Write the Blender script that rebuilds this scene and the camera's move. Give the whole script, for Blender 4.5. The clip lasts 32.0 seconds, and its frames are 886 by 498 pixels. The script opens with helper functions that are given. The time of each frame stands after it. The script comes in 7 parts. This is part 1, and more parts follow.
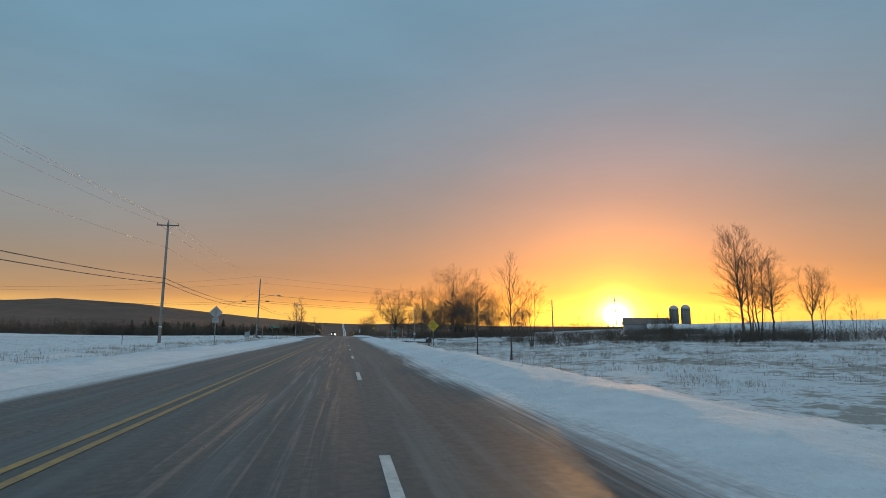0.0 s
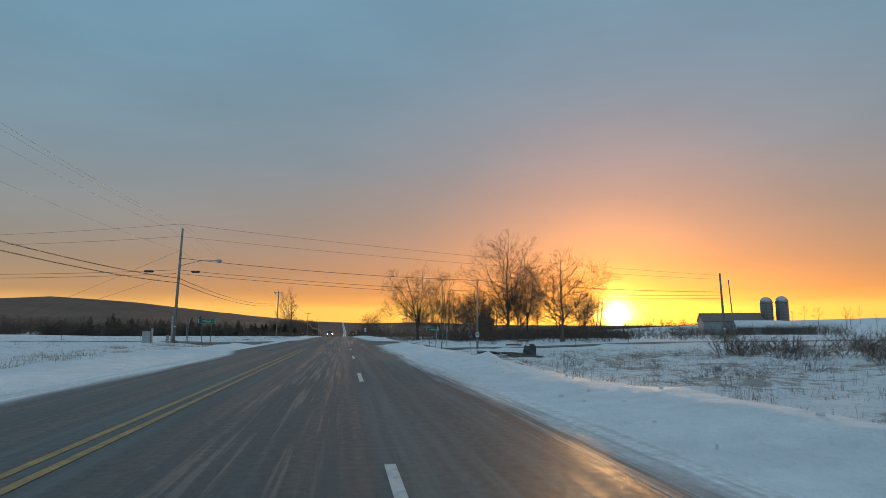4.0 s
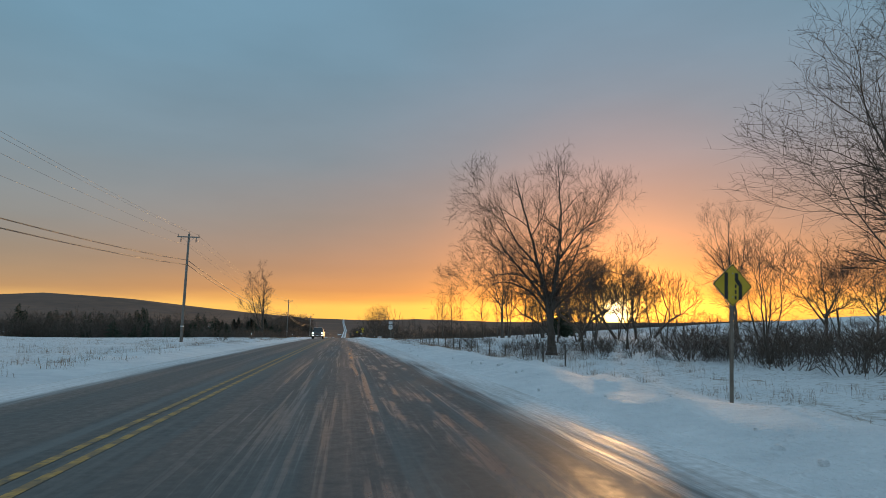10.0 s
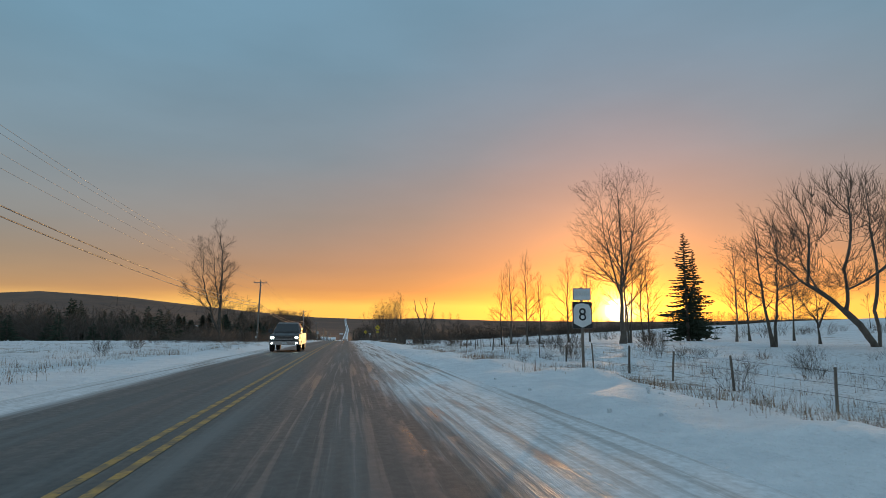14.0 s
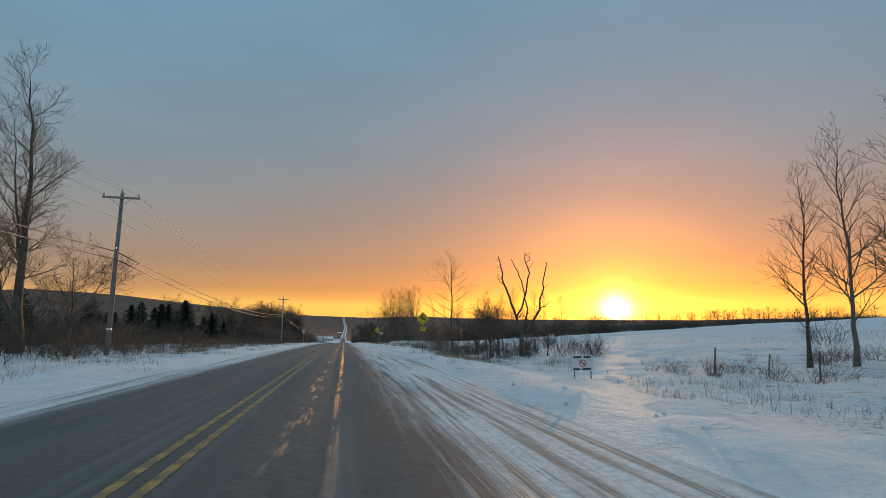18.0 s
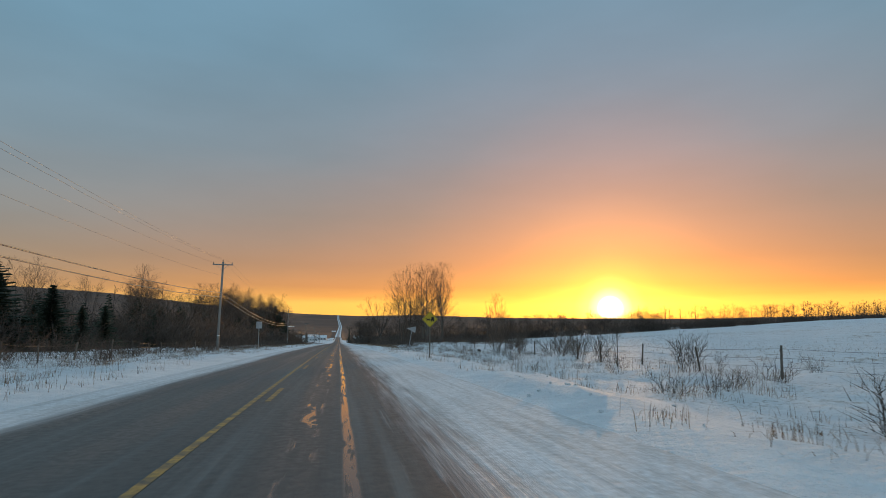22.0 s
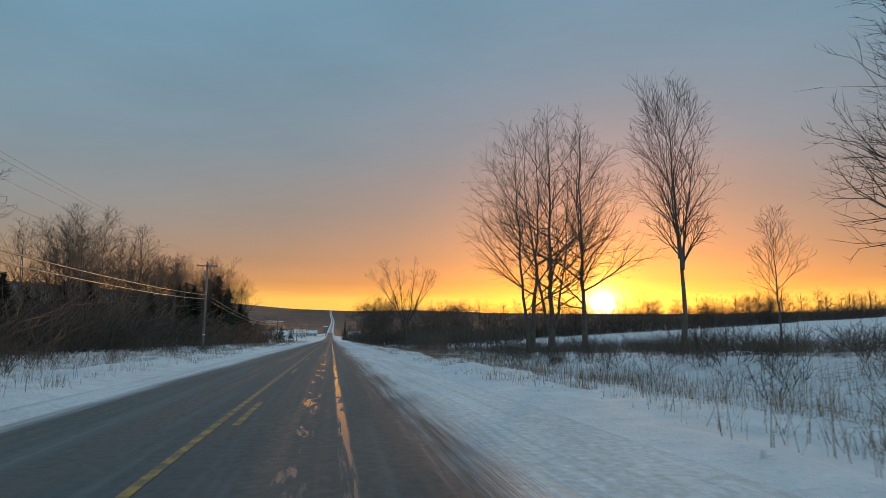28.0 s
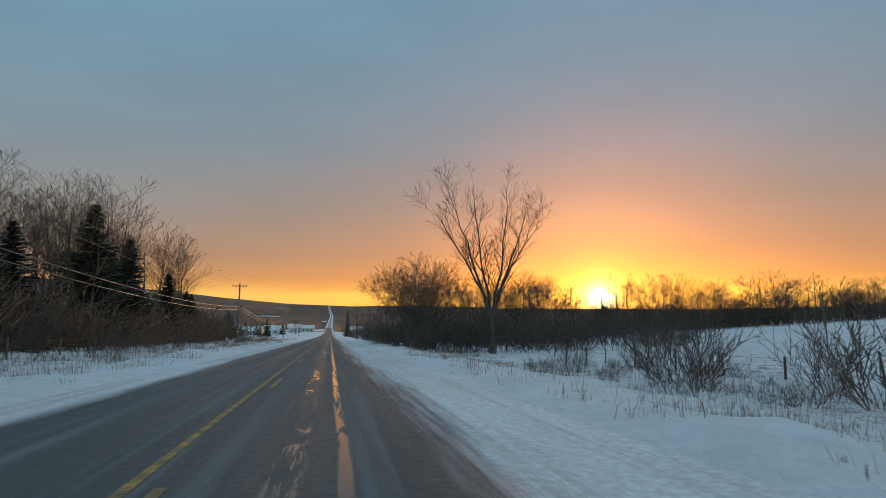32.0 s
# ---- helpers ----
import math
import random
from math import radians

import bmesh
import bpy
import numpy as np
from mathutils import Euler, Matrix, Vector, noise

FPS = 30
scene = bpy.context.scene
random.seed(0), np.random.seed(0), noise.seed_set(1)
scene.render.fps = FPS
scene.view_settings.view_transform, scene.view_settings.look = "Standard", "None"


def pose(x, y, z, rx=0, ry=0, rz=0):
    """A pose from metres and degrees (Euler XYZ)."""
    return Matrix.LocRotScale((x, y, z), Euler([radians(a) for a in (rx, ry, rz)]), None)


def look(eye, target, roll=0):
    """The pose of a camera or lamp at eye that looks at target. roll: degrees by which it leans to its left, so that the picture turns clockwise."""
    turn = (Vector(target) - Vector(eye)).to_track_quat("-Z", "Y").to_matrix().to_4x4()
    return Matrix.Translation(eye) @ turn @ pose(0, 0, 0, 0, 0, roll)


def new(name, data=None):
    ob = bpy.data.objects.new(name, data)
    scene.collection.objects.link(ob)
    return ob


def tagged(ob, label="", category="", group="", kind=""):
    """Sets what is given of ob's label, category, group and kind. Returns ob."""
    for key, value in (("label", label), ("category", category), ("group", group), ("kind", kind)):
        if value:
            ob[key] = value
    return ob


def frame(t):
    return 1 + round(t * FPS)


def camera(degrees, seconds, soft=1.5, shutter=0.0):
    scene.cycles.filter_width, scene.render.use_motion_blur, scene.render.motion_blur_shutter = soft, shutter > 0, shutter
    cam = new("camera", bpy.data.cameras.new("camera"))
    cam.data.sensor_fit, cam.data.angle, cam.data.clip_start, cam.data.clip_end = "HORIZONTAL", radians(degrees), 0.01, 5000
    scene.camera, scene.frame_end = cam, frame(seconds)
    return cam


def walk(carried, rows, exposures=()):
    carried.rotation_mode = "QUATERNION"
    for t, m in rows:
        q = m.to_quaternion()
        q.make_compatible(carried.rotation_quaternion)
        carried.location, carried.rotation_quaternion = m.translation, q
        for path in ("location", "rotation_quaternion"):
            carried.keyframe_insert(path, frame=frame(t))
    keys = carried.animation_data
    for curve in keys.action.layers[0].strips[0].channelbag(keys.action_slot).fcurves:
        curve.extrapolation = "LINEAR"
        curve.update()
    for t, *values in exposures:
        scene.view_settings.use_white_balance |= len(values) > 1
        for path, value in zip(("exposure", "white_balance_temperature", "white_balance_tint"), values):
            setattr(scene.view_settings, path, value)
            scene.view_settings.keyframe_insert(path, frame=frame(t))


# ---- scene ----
cam = camera(74.8, 32.0, soft=0.7, shutter=0.06)
ROWS = [
    (0, 2.80, 0.00, 1.20, 8.05, -9.57), (1, 2.79, 15.45, 1.19, 8.02, -9.57), (2, 2.78, 30.80, 1.17, 8.00, -9.56),
    (3, 2.77, 46.05, 1.15, 7.97, -9.56), (3.5, 2.77, 53.64, 1.15, 7.96, -9.56), (4.5, 2.76, 68.74, 1.13, 7.93, -9.56),
    (5.5, 2.75, 83.75, 1.10, 7.90, -9.55), (6, 2.75, 91.25, 1.09, 7.89, -9.55), (7, 2.73, 106.25, 1.07, 7.82, -9.55),
    (8, 2.70, 121.25, 1.04, 7.76, -9.55), (9, 2.68, 136.25, 1.02, 7.70, -9.55), (10, 2.64, 151.25, 0.99, 7.67, -9.55),
    (11, 2.60, 166.35, 0.94, 7.64, -9.44), (12, 2.40, 181.65, 0.88, 7.61, -9.38), (13, 2.20, 197.15, 0.78, 7.60, -9.38),
    (14, 2.10, 212.85, 0.67, 7.59, -9.37), (14.5, 2.05, 220.78, 0.60, 7.59, -9.36), (15.5, 1.95, 236.76, 0.44, 7.53, -9.39),
    (16.5, 1.85, 252.86, 0.26, 7.48, -9.42), (17, 1.80, 260.95, 0.15, 7.47, -9.47), (18, 1.74, 277.20, -0.07, 7.46, -9.55),
    (19, 1.68, 293.55, -0.33, 7.46, -9.64), (20, 1.61, 310.00, -0.61, 7.45, -9.77), (21, 1.55, 326.53, -0.92, 7.39, -9.91),
    (22, 1.52, 343.11, -1.26, 7.34, -10.07), (23, 1.48, 359.76, -1.63, 7.27, -10.15), (24, 1.45, 376.46, -2.03, 7.20, -10.29),
    (24.5, 1.45, 384.83, -2.24, 7.16, -10.39), (25.5, 1.46, 401.61, -2.68, 7.09, -10.52), (26.5, 1.47, 418.46, -3.14, 7.01, -10.64),
    (27, 1.47, 426.90, -3.38, 6.98, -10.69), (28, 1.48, 443.80, -3.86, 6.93, -10.80), (29, 1.48, 460.70, -4.35, 6.84, -10.83),
    (30, 1.49, 477.60, -4.85, 6.79, -10.86), (31, 1.49, 494.50, -5.37, 6.65, -10.89), (32, 1.50, 511.40, -5.89, 6.51, -10.92),
]
walk(cam, [(t, pose(x, y, z, 90 + tilt, 0, turn)) for t, x, y, z, tilt, turn in ROWS])

# ---- light: low sun under a lifting cloud deck ----
SUN_AZ, SUN_EL = radians(26.1), radians(1.43)      # from the road's direction, to the right
SUN_DIR = Vector((math.sin(SUN_AZ) * math.cos(SUN_EL), math.cos(SUN_AZ) * math.cos(SUN_EL), math.sin(SUN_EL)))

world = bpy.data.worlds.new("dusk_sky")
scene.world = world
world.use_nodes = True
wn, wl = world.node_tree.nodes, world.node_tree.links
wn.clear()


def wnode(kind, **kw):
    n = wn.new(kind)
    for k, v in kw.items():
        n.inputs[k].default_value = v
    return n


def wmath(op, a, b=None):
    n = wn.new("ShaderNodeMath")
    n.operation = op
    for i, v in enumerate((a, b)):
        if v is None:
            continue
        if isinstance(v, (int, float)):
            n.inputs[i].default_value = v
        else:
            wl.new(v, n.inputs[i])
    return n.outputs[0]


def wramp(fac, stops, ease="LINEAR"):
    n = wn.new("ShaderNodeValToRGB")
    n.color_ramp.interpolation = ease
    el = n.color_ramp.elements
    while len(el) < len(stops):
        el.new(0.5)
    for e, (p, c) in zip(el, stops):
        e.position, e.color = p, (*c, 1)
    wl.new(fac, n.inputs[0])
    return n.outputs[0]


tc = wn.new("ShaderNodeTexCoord")
sep = wn.new("ShaderNodeSeparateXYZ")
wl.new(tc.outputs["Generated"], sep.inputs[0])
dot = wn.new("ShaderNodeVectorMath")
dot.operation = "DOT_PRODUCT"
wl.new(tc.outputs["Generated"], dot.inputs[0])
dot.inputs[1].default_value = SUN_DIR
flat = wn.new("ShaderNodeVectorMath")
flat.operation = "DOT_PRODUCT"
wl.new(tc.outputs["Generated"], flat.inputs[0])
flat.inputs[1].default_value = (math.sin(SUN_AZ), math.cos(SUN_AZ), 0)
# faint cloud streaks lying along the horizon
cm = wn.new("ShaderNodeMapping")
cm.inputs["Scale"].default_value = (2.2, 2.2, 16)
wl.new(tc.outputs["Generated"], cm.inputs[0])
cn = wnode("ShaderNodeTexNoise", Scale=2.0, Detail=5.0, Roughness=0.55)
wl.new(cm.outputs[0], cn.inputs["Vector"])
height = wmath("ADD", sep.outputs[2], wmath("MULTIPLY", wmath("SUBTRACT", cn.outputs[0], 0.5), 0.020))
sunward = wramp(height, [(0.0, (1.0, 0.58, 0.12)), (0.034, (1.0, 0.55, 0.115)), (0.047, (0.74, 0.315, 0.085)), (0.062, (0.53, 0.200, 0.080)), (0.10, (0.35, 0.150, 0.095)),
                         (0.18, (0.235, 0.168, 0.155)), (0.28, (0.168, 0.203, 0.245)), (0.42, (0.132, 0.230, 0.31)), (0.56, (0.132, 0.255, 0.355)),
                         (0.75, (0.29, 0.445, 0.57)), (1.0, (0.36, 0.535, 0.67))])
aside = wramp(height, [(0.0, (0.86, 0.49, 0.15)), (0.036, (0.74, 0.41, 0.14)), (0.056, (0.42, 0.235, 0.125)), (0.10, (0.285, 0.20, 0.155)),
                       (0.16, (0.225, 0.22, 0.225)), (0.28, (0.168, 0.245, 0.305)), (0.42, (0.140, 0.268, 0.365)), (0.56, (0.140, 0.290, 0.405)),
                       (0.75, (0.29, 0.445, 0.57)), (1.0, (0.36, 0.535, 0.67))])
away = wramp(height, [(0.0, (0.17, 0.185, 0.215)), (0.2, (0.17, 0.225, 0.275)), (0.5, (0.22, 0.34, 0.43)), (0.75, (0.29, 0.445, 0.57)), (1.0, (0.36, 0.535, 0.67))])


def towards(lo, hi, a, b):
    """From a to b as the direction turns to the sun's side."""
    r = wn.new("ShaderNodeMapRange")
    r.interpolation_type = "SMOOTHSTEP"
    wl.new(flat.outputs["Value"], r.inputs[0])
    r.inputs[1].default_value, r.inputs[2].default_value = lo, hi
    m = wn.new("ShaderNodeMix")
    m.data_type = "RGBA"
    for v, k in ((r.outputs[0], 0), (a, 6), (b, 7)):
        wl.new(v, m.inputs[k])
    return m


mix = towards(0.52, 0.985, towards(-0.35, 0.45, away, aside).outputs[2], sunward)
# the glow round the sun, wider than high because of the deck
ang = wmath("ARCCOSINE", wmath("MINIMUM", dot.outputs["Value"], 1.0))
glow = wramp(wmath("DIVIDE", ang, 0.62), [(0.0, (1.0, 0.62, 0.20)), (0.04, (0.62, 0.33, 0.07)), (0.085, (0.44, 0.15, 0.014)), (0.17, (0.30, 0.060, 0.0)), (0.32, (0.13, 0.016, 0.0)), (0.58, (0.03, 0.002, 0.0)), (0.9, (0, 0, 0))])
core = wramp(wmath("DIVIDE", ang, 0.09), [(0.0, (1, 0.95, 0.70)), (0.14, (0.75, 0.64, 0.36)), (0.24, (0.26, 0.19, 0.07)), (0.40, (0.085, 0.050, 0.010)), (0.65, (0.02, 0.009, 0.0)), (1.0, (0, 0, 0))])
wide_az = wmath("MULTIPLY", wmath("ARCCOSINE", wmath("MINIMUM", flat.outputs["Value"], 1.0)), 0.26)
rise = wmath("SUBTRACT", sep.outputs[2], math.sin(SUN_EL) + 0.004)
bar_ang = wmath("SQRT", wmath("ADD", wmath("MULTIPLY", wide_az, wide_az), wmath("MULTIPLY", rise, rise)))
bar = wramp(wmath("DIVIDE", bar_ang, 0.09), [(0.0, (0.60, 0.46, 0.13)), (0.22, (0.34, 0.24, 0.045)), (0.5, (0.10, 0.05, 0.004)), (1.0, (0, 0, 0))])
a0 = wn.new("ShaderNodeMix")
a0.data_type, a0.blend_type = "RGBA", "ADD"
a0.inputs[0].default_value = 1
wl.new(mix.outputs[2], a0.inputs[6])
wl.new(bar, a0.inputs[7])
a1 = wn.new("ShaderNodeMix")
a1.data_type, a1.blend_type = "RGBA", "ADD"
a1.inputs[0].default_value = 1
wl.new(a0.outputs[2], a1.inputs[6])
wl.new(glow, a1.inputs[7])
cs = wn.new("ShaderNodeVectorMath")
cs.operation = "SCALE"
wl.new(core, cs.inputs[0])
cs.inputs["Scale"].default_value = 6.0
a2 = wn.new("ShaderNodeMix")
a2.data_type, a2.blend_type = "RGBA", "ADD"
a2.inputs[0].default_value = 1
a2.clamp_result = False
wl.new(a1.outputs[2], a2.inputs[6])
wl.new(cs.outputs[0], a2.inputs[7])
sky = wn.new("ShaderNodeTexSky")
sky.sky_type, sky.sun_disc = "NISHITA", False
sky.sun_elevation, sky.sun_rotation = SUN_EL, SUN_AZ
bg_deck, bg_air = wn.new("ShaderNodeBackground"), wn.new("ShaderNodeBackground")
wl.new(a2.outputs[2], bg_deck.inputs[0])
wl.new(sky.outputs[0], bg_air.inputs[0])
bg_air.inputs[1].default_value = 0.05
# soft uneven brightness of the deck
dm = wn.new("ShaderNodeMapping")
dm.inputs["Scale"].default_value = (1.5, 1.5, 5)
wl.new(tc.outputs["Generated"], dm.inputs[0])
dn = wnode("ShaderNodeTexNoise", Scale=2.4, Detail=4.0, Roughness=0.5)
wl.new(dm.outputs[0], dn.inputs["Vector"])
wl.new(wmath("ADD", 0.86, wmath("MULTIPLY", dn.outputs[0], 0.28)), bg_deck.inputs[1])
add = wn.new("ShaderNodeAddShader")
wl.new(bg_deck.outputs[0], add.inputs[0])
wl.new(bg_air.outputs[0], add.inputs[1])
wo = wn.new("ShaderNodeOutputWorld")
wl.new(add.outputs[0], wo.inputs[0])

sun = new("sun", bpy.data.lights.new("sun", "SUN"))
sun.data.energy, sun.data.angle, sun.data.color = 2.5, radians(0.6), (1.0, 0.55, 0.22)
sun.matrix_world = look((0, 0, 60), Vector((0, 0, 60)) - SUN_DIR)


# ---- materials ----
def hexa(c):
    return (*c, 1)


class Mat:
    """A node material with a Principled surface."""

    def __init__(self, name, rough=0.7, metal=0.0, base=(0.5, 0.5, 0.5), spec=0.5):
        self.m = bpy.data.materials.new(name)
        self.m.use_nodes = True
        self.t = self.m.node_tree
        self.n, self.l = self.t.nodes, self.t.links
        self.p = self.n["Principled BSDF"]
        self.p.inputs["Roughness"].default_value, self.p.inputs["Metallic"].default_value = rough, metal
        self.p.inputs["Base Color"].default_value = hexa(base)
        self.p.inputs["Specular IOR Level"].default_value = spec
        self.c = self.n.new("ShaderNodeTexCoord").outputs["Object"]

    def put(self, value, socket):
        if isinstance(value, (int, float)):
            socket.default_value = value
        elif isinstance(value, tuple):
            socket.default_value = hexa(value) if len(value) == 3 else value
        else:
            self.l.new(value, socket)

    def noise(self, scale, detail=4.0, rough=0.55, stretch=(1, 1, 1), dist=0.0, where=None):
        mp = self.n.new("ShaderNodeMapping")
        mp.inputs["Scale"].default_value = stretch
        self.l.new(where or self.c, mp.inputs[0])
        n = self.n.new("ShaderNodeTexNoise")
        n.inputs["Scale"].default_value, n.inputs["Detail"].default_value = scale, detail
        n.inputs["Roughness"].default_value, n.inputs["Distortion"].default_value = rough, dist
        self.l.new(mp.outputs[0], n.inputs["Vector"])
        return n.outputs[0]

    def math(self, op, a, b=0.0, c=None):
        n = self.n.new("ShaderNodeMath")
        n.operation = op
        self.put(a, n.inputs[0])
        self.put(b, n.inputs[1])
        if c is not None:
            self.put(c, n.inputs[2])
        return n.outputs[0]

    def step(self, v, lo, hi, a=0.0, b=1.0):
        n = self.n.new("ShaderNodeMapRange")
        n.interpolation_type = "SMOOTHSTEP"
        self.put(v, n.inputs[0])
        for i, x in zip((1, 2, 3, 4), (lo, hi, a, b)):
            n.inputs[i].default_value = x
        return n.outputs[0]

    def mix(self, f, a, b):
        n = self.n.new("ShaderNodeMix")
        n.data_type = "RGBA"
        self.put(f, n.inputs[0])
        self.put(a, n.inputs[6])
        self.put(b, n.inputs[7])
        return n.outputs[2]

    def ramp(self, v, stops):
        n = self.n.new("ShaderNodeValToRGB")
        el = n.color_ramp.elements
        while len(el) < len(stops):
            el.new(0.5)
        for e, (p, c) in zip(el, stops):
            e.position, e.color = p, hexa(c)
        self.put(v, n.inputs[0])
        return n.outputs[0]

    def xyz(self):
        n = self.n.new("ShaderNodeSeparateXYZ")
        self.l.new(self.c, n.inputs[0])
        return n.outputs

    def random(self):
        return self.n.new("ShaderNodeObjectInfo").outputs["Random"]

    def island(self):
        return self.n.new("ShaderNodeNewGeometry").outputs["Random Per Island"]

    def color(self, v):
        self.put(v, self.p.inputs["Base Color"])
        return self

    def rough(self, v):
        self.put(v, self.p.inputs["Roughness"])
        return self

    def bump(self, v, strength=0.4, dist=0.02):
        n = self.n.new("ShaderNodeBump")
        n.inputs["Strength"].default_value, n.inputs["Distance"].default_value = strength, dist
        self.put(v, n.inputs["Height"])
        self.l.new(n.outputs[0], self.p.inputs["Normal"])
        return self


def varied(name, dark, light, scale=6.0, rough=0.75, bump=0.3, metal=0.0, stretch=(1, 1, 1), dist=0.01, tint=0.0):
    m = Mat(name, rough, metal)
    big, fine = m.noise(scale * 0.25, 3), m.noise(scale, 6, 0.6, stretch)
    v = m.math("ADD", m.math("MULTIPLY", big, 0.45), m.math("MULTIPLY", fine, 0.55))
    if tint:
        v = m.math("ADD", v, m.math("MULTIPLY", m.math("SUBTRACT", m.random(), 0.5), tint))
    m.color(m.ramp(v, [(0.3, dark), (0.7, light)]))
    if not metal:
        m.rough(m.step(fine, 0.2, 0.8, rough - 0.1, rough + 0.1))
    m.bump(fine, bump, dist)
    return m.m


BARK = varied("bark", (0.055, 0.045, 0.036), (0.17, 0.14, 0.115), 9, 0.9, 0.7, stretch=(1, 1, 0.25), tint=0.25)
TWIG = varied("twig", (0.062, 0.044, 0.033), (0.160, 0.118, 0.090), 5, 0.9, 0.1, tint=0.3)
POLE = varied("weathered_pole_wood", (0.17, 0.15, 0.13), (0.36, 0.33, 0.30), 7, 0.85, 0.5, stretch=(1, 1, 0.12), tint=0.3)
CABLE = varied("black_cable", (0.02, 0.02, 0.022), (0.06, 0.058, 0.056), 4, 0.45, 0.05)
GALV = varied("galvanised_steel", (0.30, 0.31, 0.32), (0.52, 0.53, 0.54), 12, 0.42, 0.1, metal=0.85)
NEEDLE = varied("conifer_needles", (0.024, 0.038, 0.022), (0.062, 0.085, 0.052), 4, 0.8, 0.2, tint=0.3)


def snow_material(name, trodden=False):
    m = Mat(name, 0.9, spec=0.08)
    big, mid, fine = m.noise(0.12, 4), m.noise(1.3, 6, 0.62), m.noise(16, 4, 0.6)
    v = m.math("ADD", m.math("MULTIPLY", mid, 0.6), m.math("MULTIPLY", big, 0.4))
    clean = m.ramp(v, [(0.3, (0.60, 0.63, 0.66)), (0.65, (0.82, 0.835, 0.85))])
    # stubble and soil that show through where the cover is thin
    x, y, _ = m.xyz()
    meadow = m.math("MULTIPLY", m.math("MULTIPLY", m.step(x, 11.0, 15.0), m.step(y, 122.0, 105.0)), 0.07)
    thin = m.step(m.math("ADD", meadow, m.math("ADD", m.math("MULTIPLY", big, 0.55), m.math("MULTIPLY", mid, 0.6))), 0.63, 0.73)
    thin = m.math("MULTIPLY", thin, m.step(m.math("ABSOLUTE", x), 9.5, 12.5))
    soil = m.ramp(fine, [(0.3, (0.10, 0.075, 0.05)), (0.7, (0.30, 0.235, 0.16))])
    # dead grass and crumbled clods that show through the thin cover
    speck = m.math("MULTIPLY", m.step(m.noise(5.5, 6, 0.74), 0.52, 0.64), m.step(m.noise(0.4, 4, 0.6), 0.38, 0.56))
    speck = m.math("MULTIPLY", speck, m.step(m.math("ABSOLUTE", x), 8.0, 10.0))
    cover = m.math("MAXIMUM", m.math("MULTIPLY", thin, 0.7), m.math("MULTIPLY", speck, 0.75))
    m.color(m.mix(cover, clean, soil))
    m.p.inputs["Subsurface Weight"].default_value = 0.0
    m.rough(m.step(fine, 0.2, 0.8, 0.75, 0.95))
    lumps = m.noise(4.5, 4, 0.6)
    m.bump(m.math("ADD", m.math("ADD", m.math("MULTIPLY", mid, 1.0), m.math("MULTIPLY", lumps, 0.6)), m.math("MULTIPLY", fine, 0.22)), 0.85, 0.26)
    return m.m


SNOW = snow_material("field_snow")
HILLWOOD = varied("bare_hill_woods", (0.068, 0.038, 0.026), (0.20, 0.108, 0.070), 0.02, 0.95, 0.2)


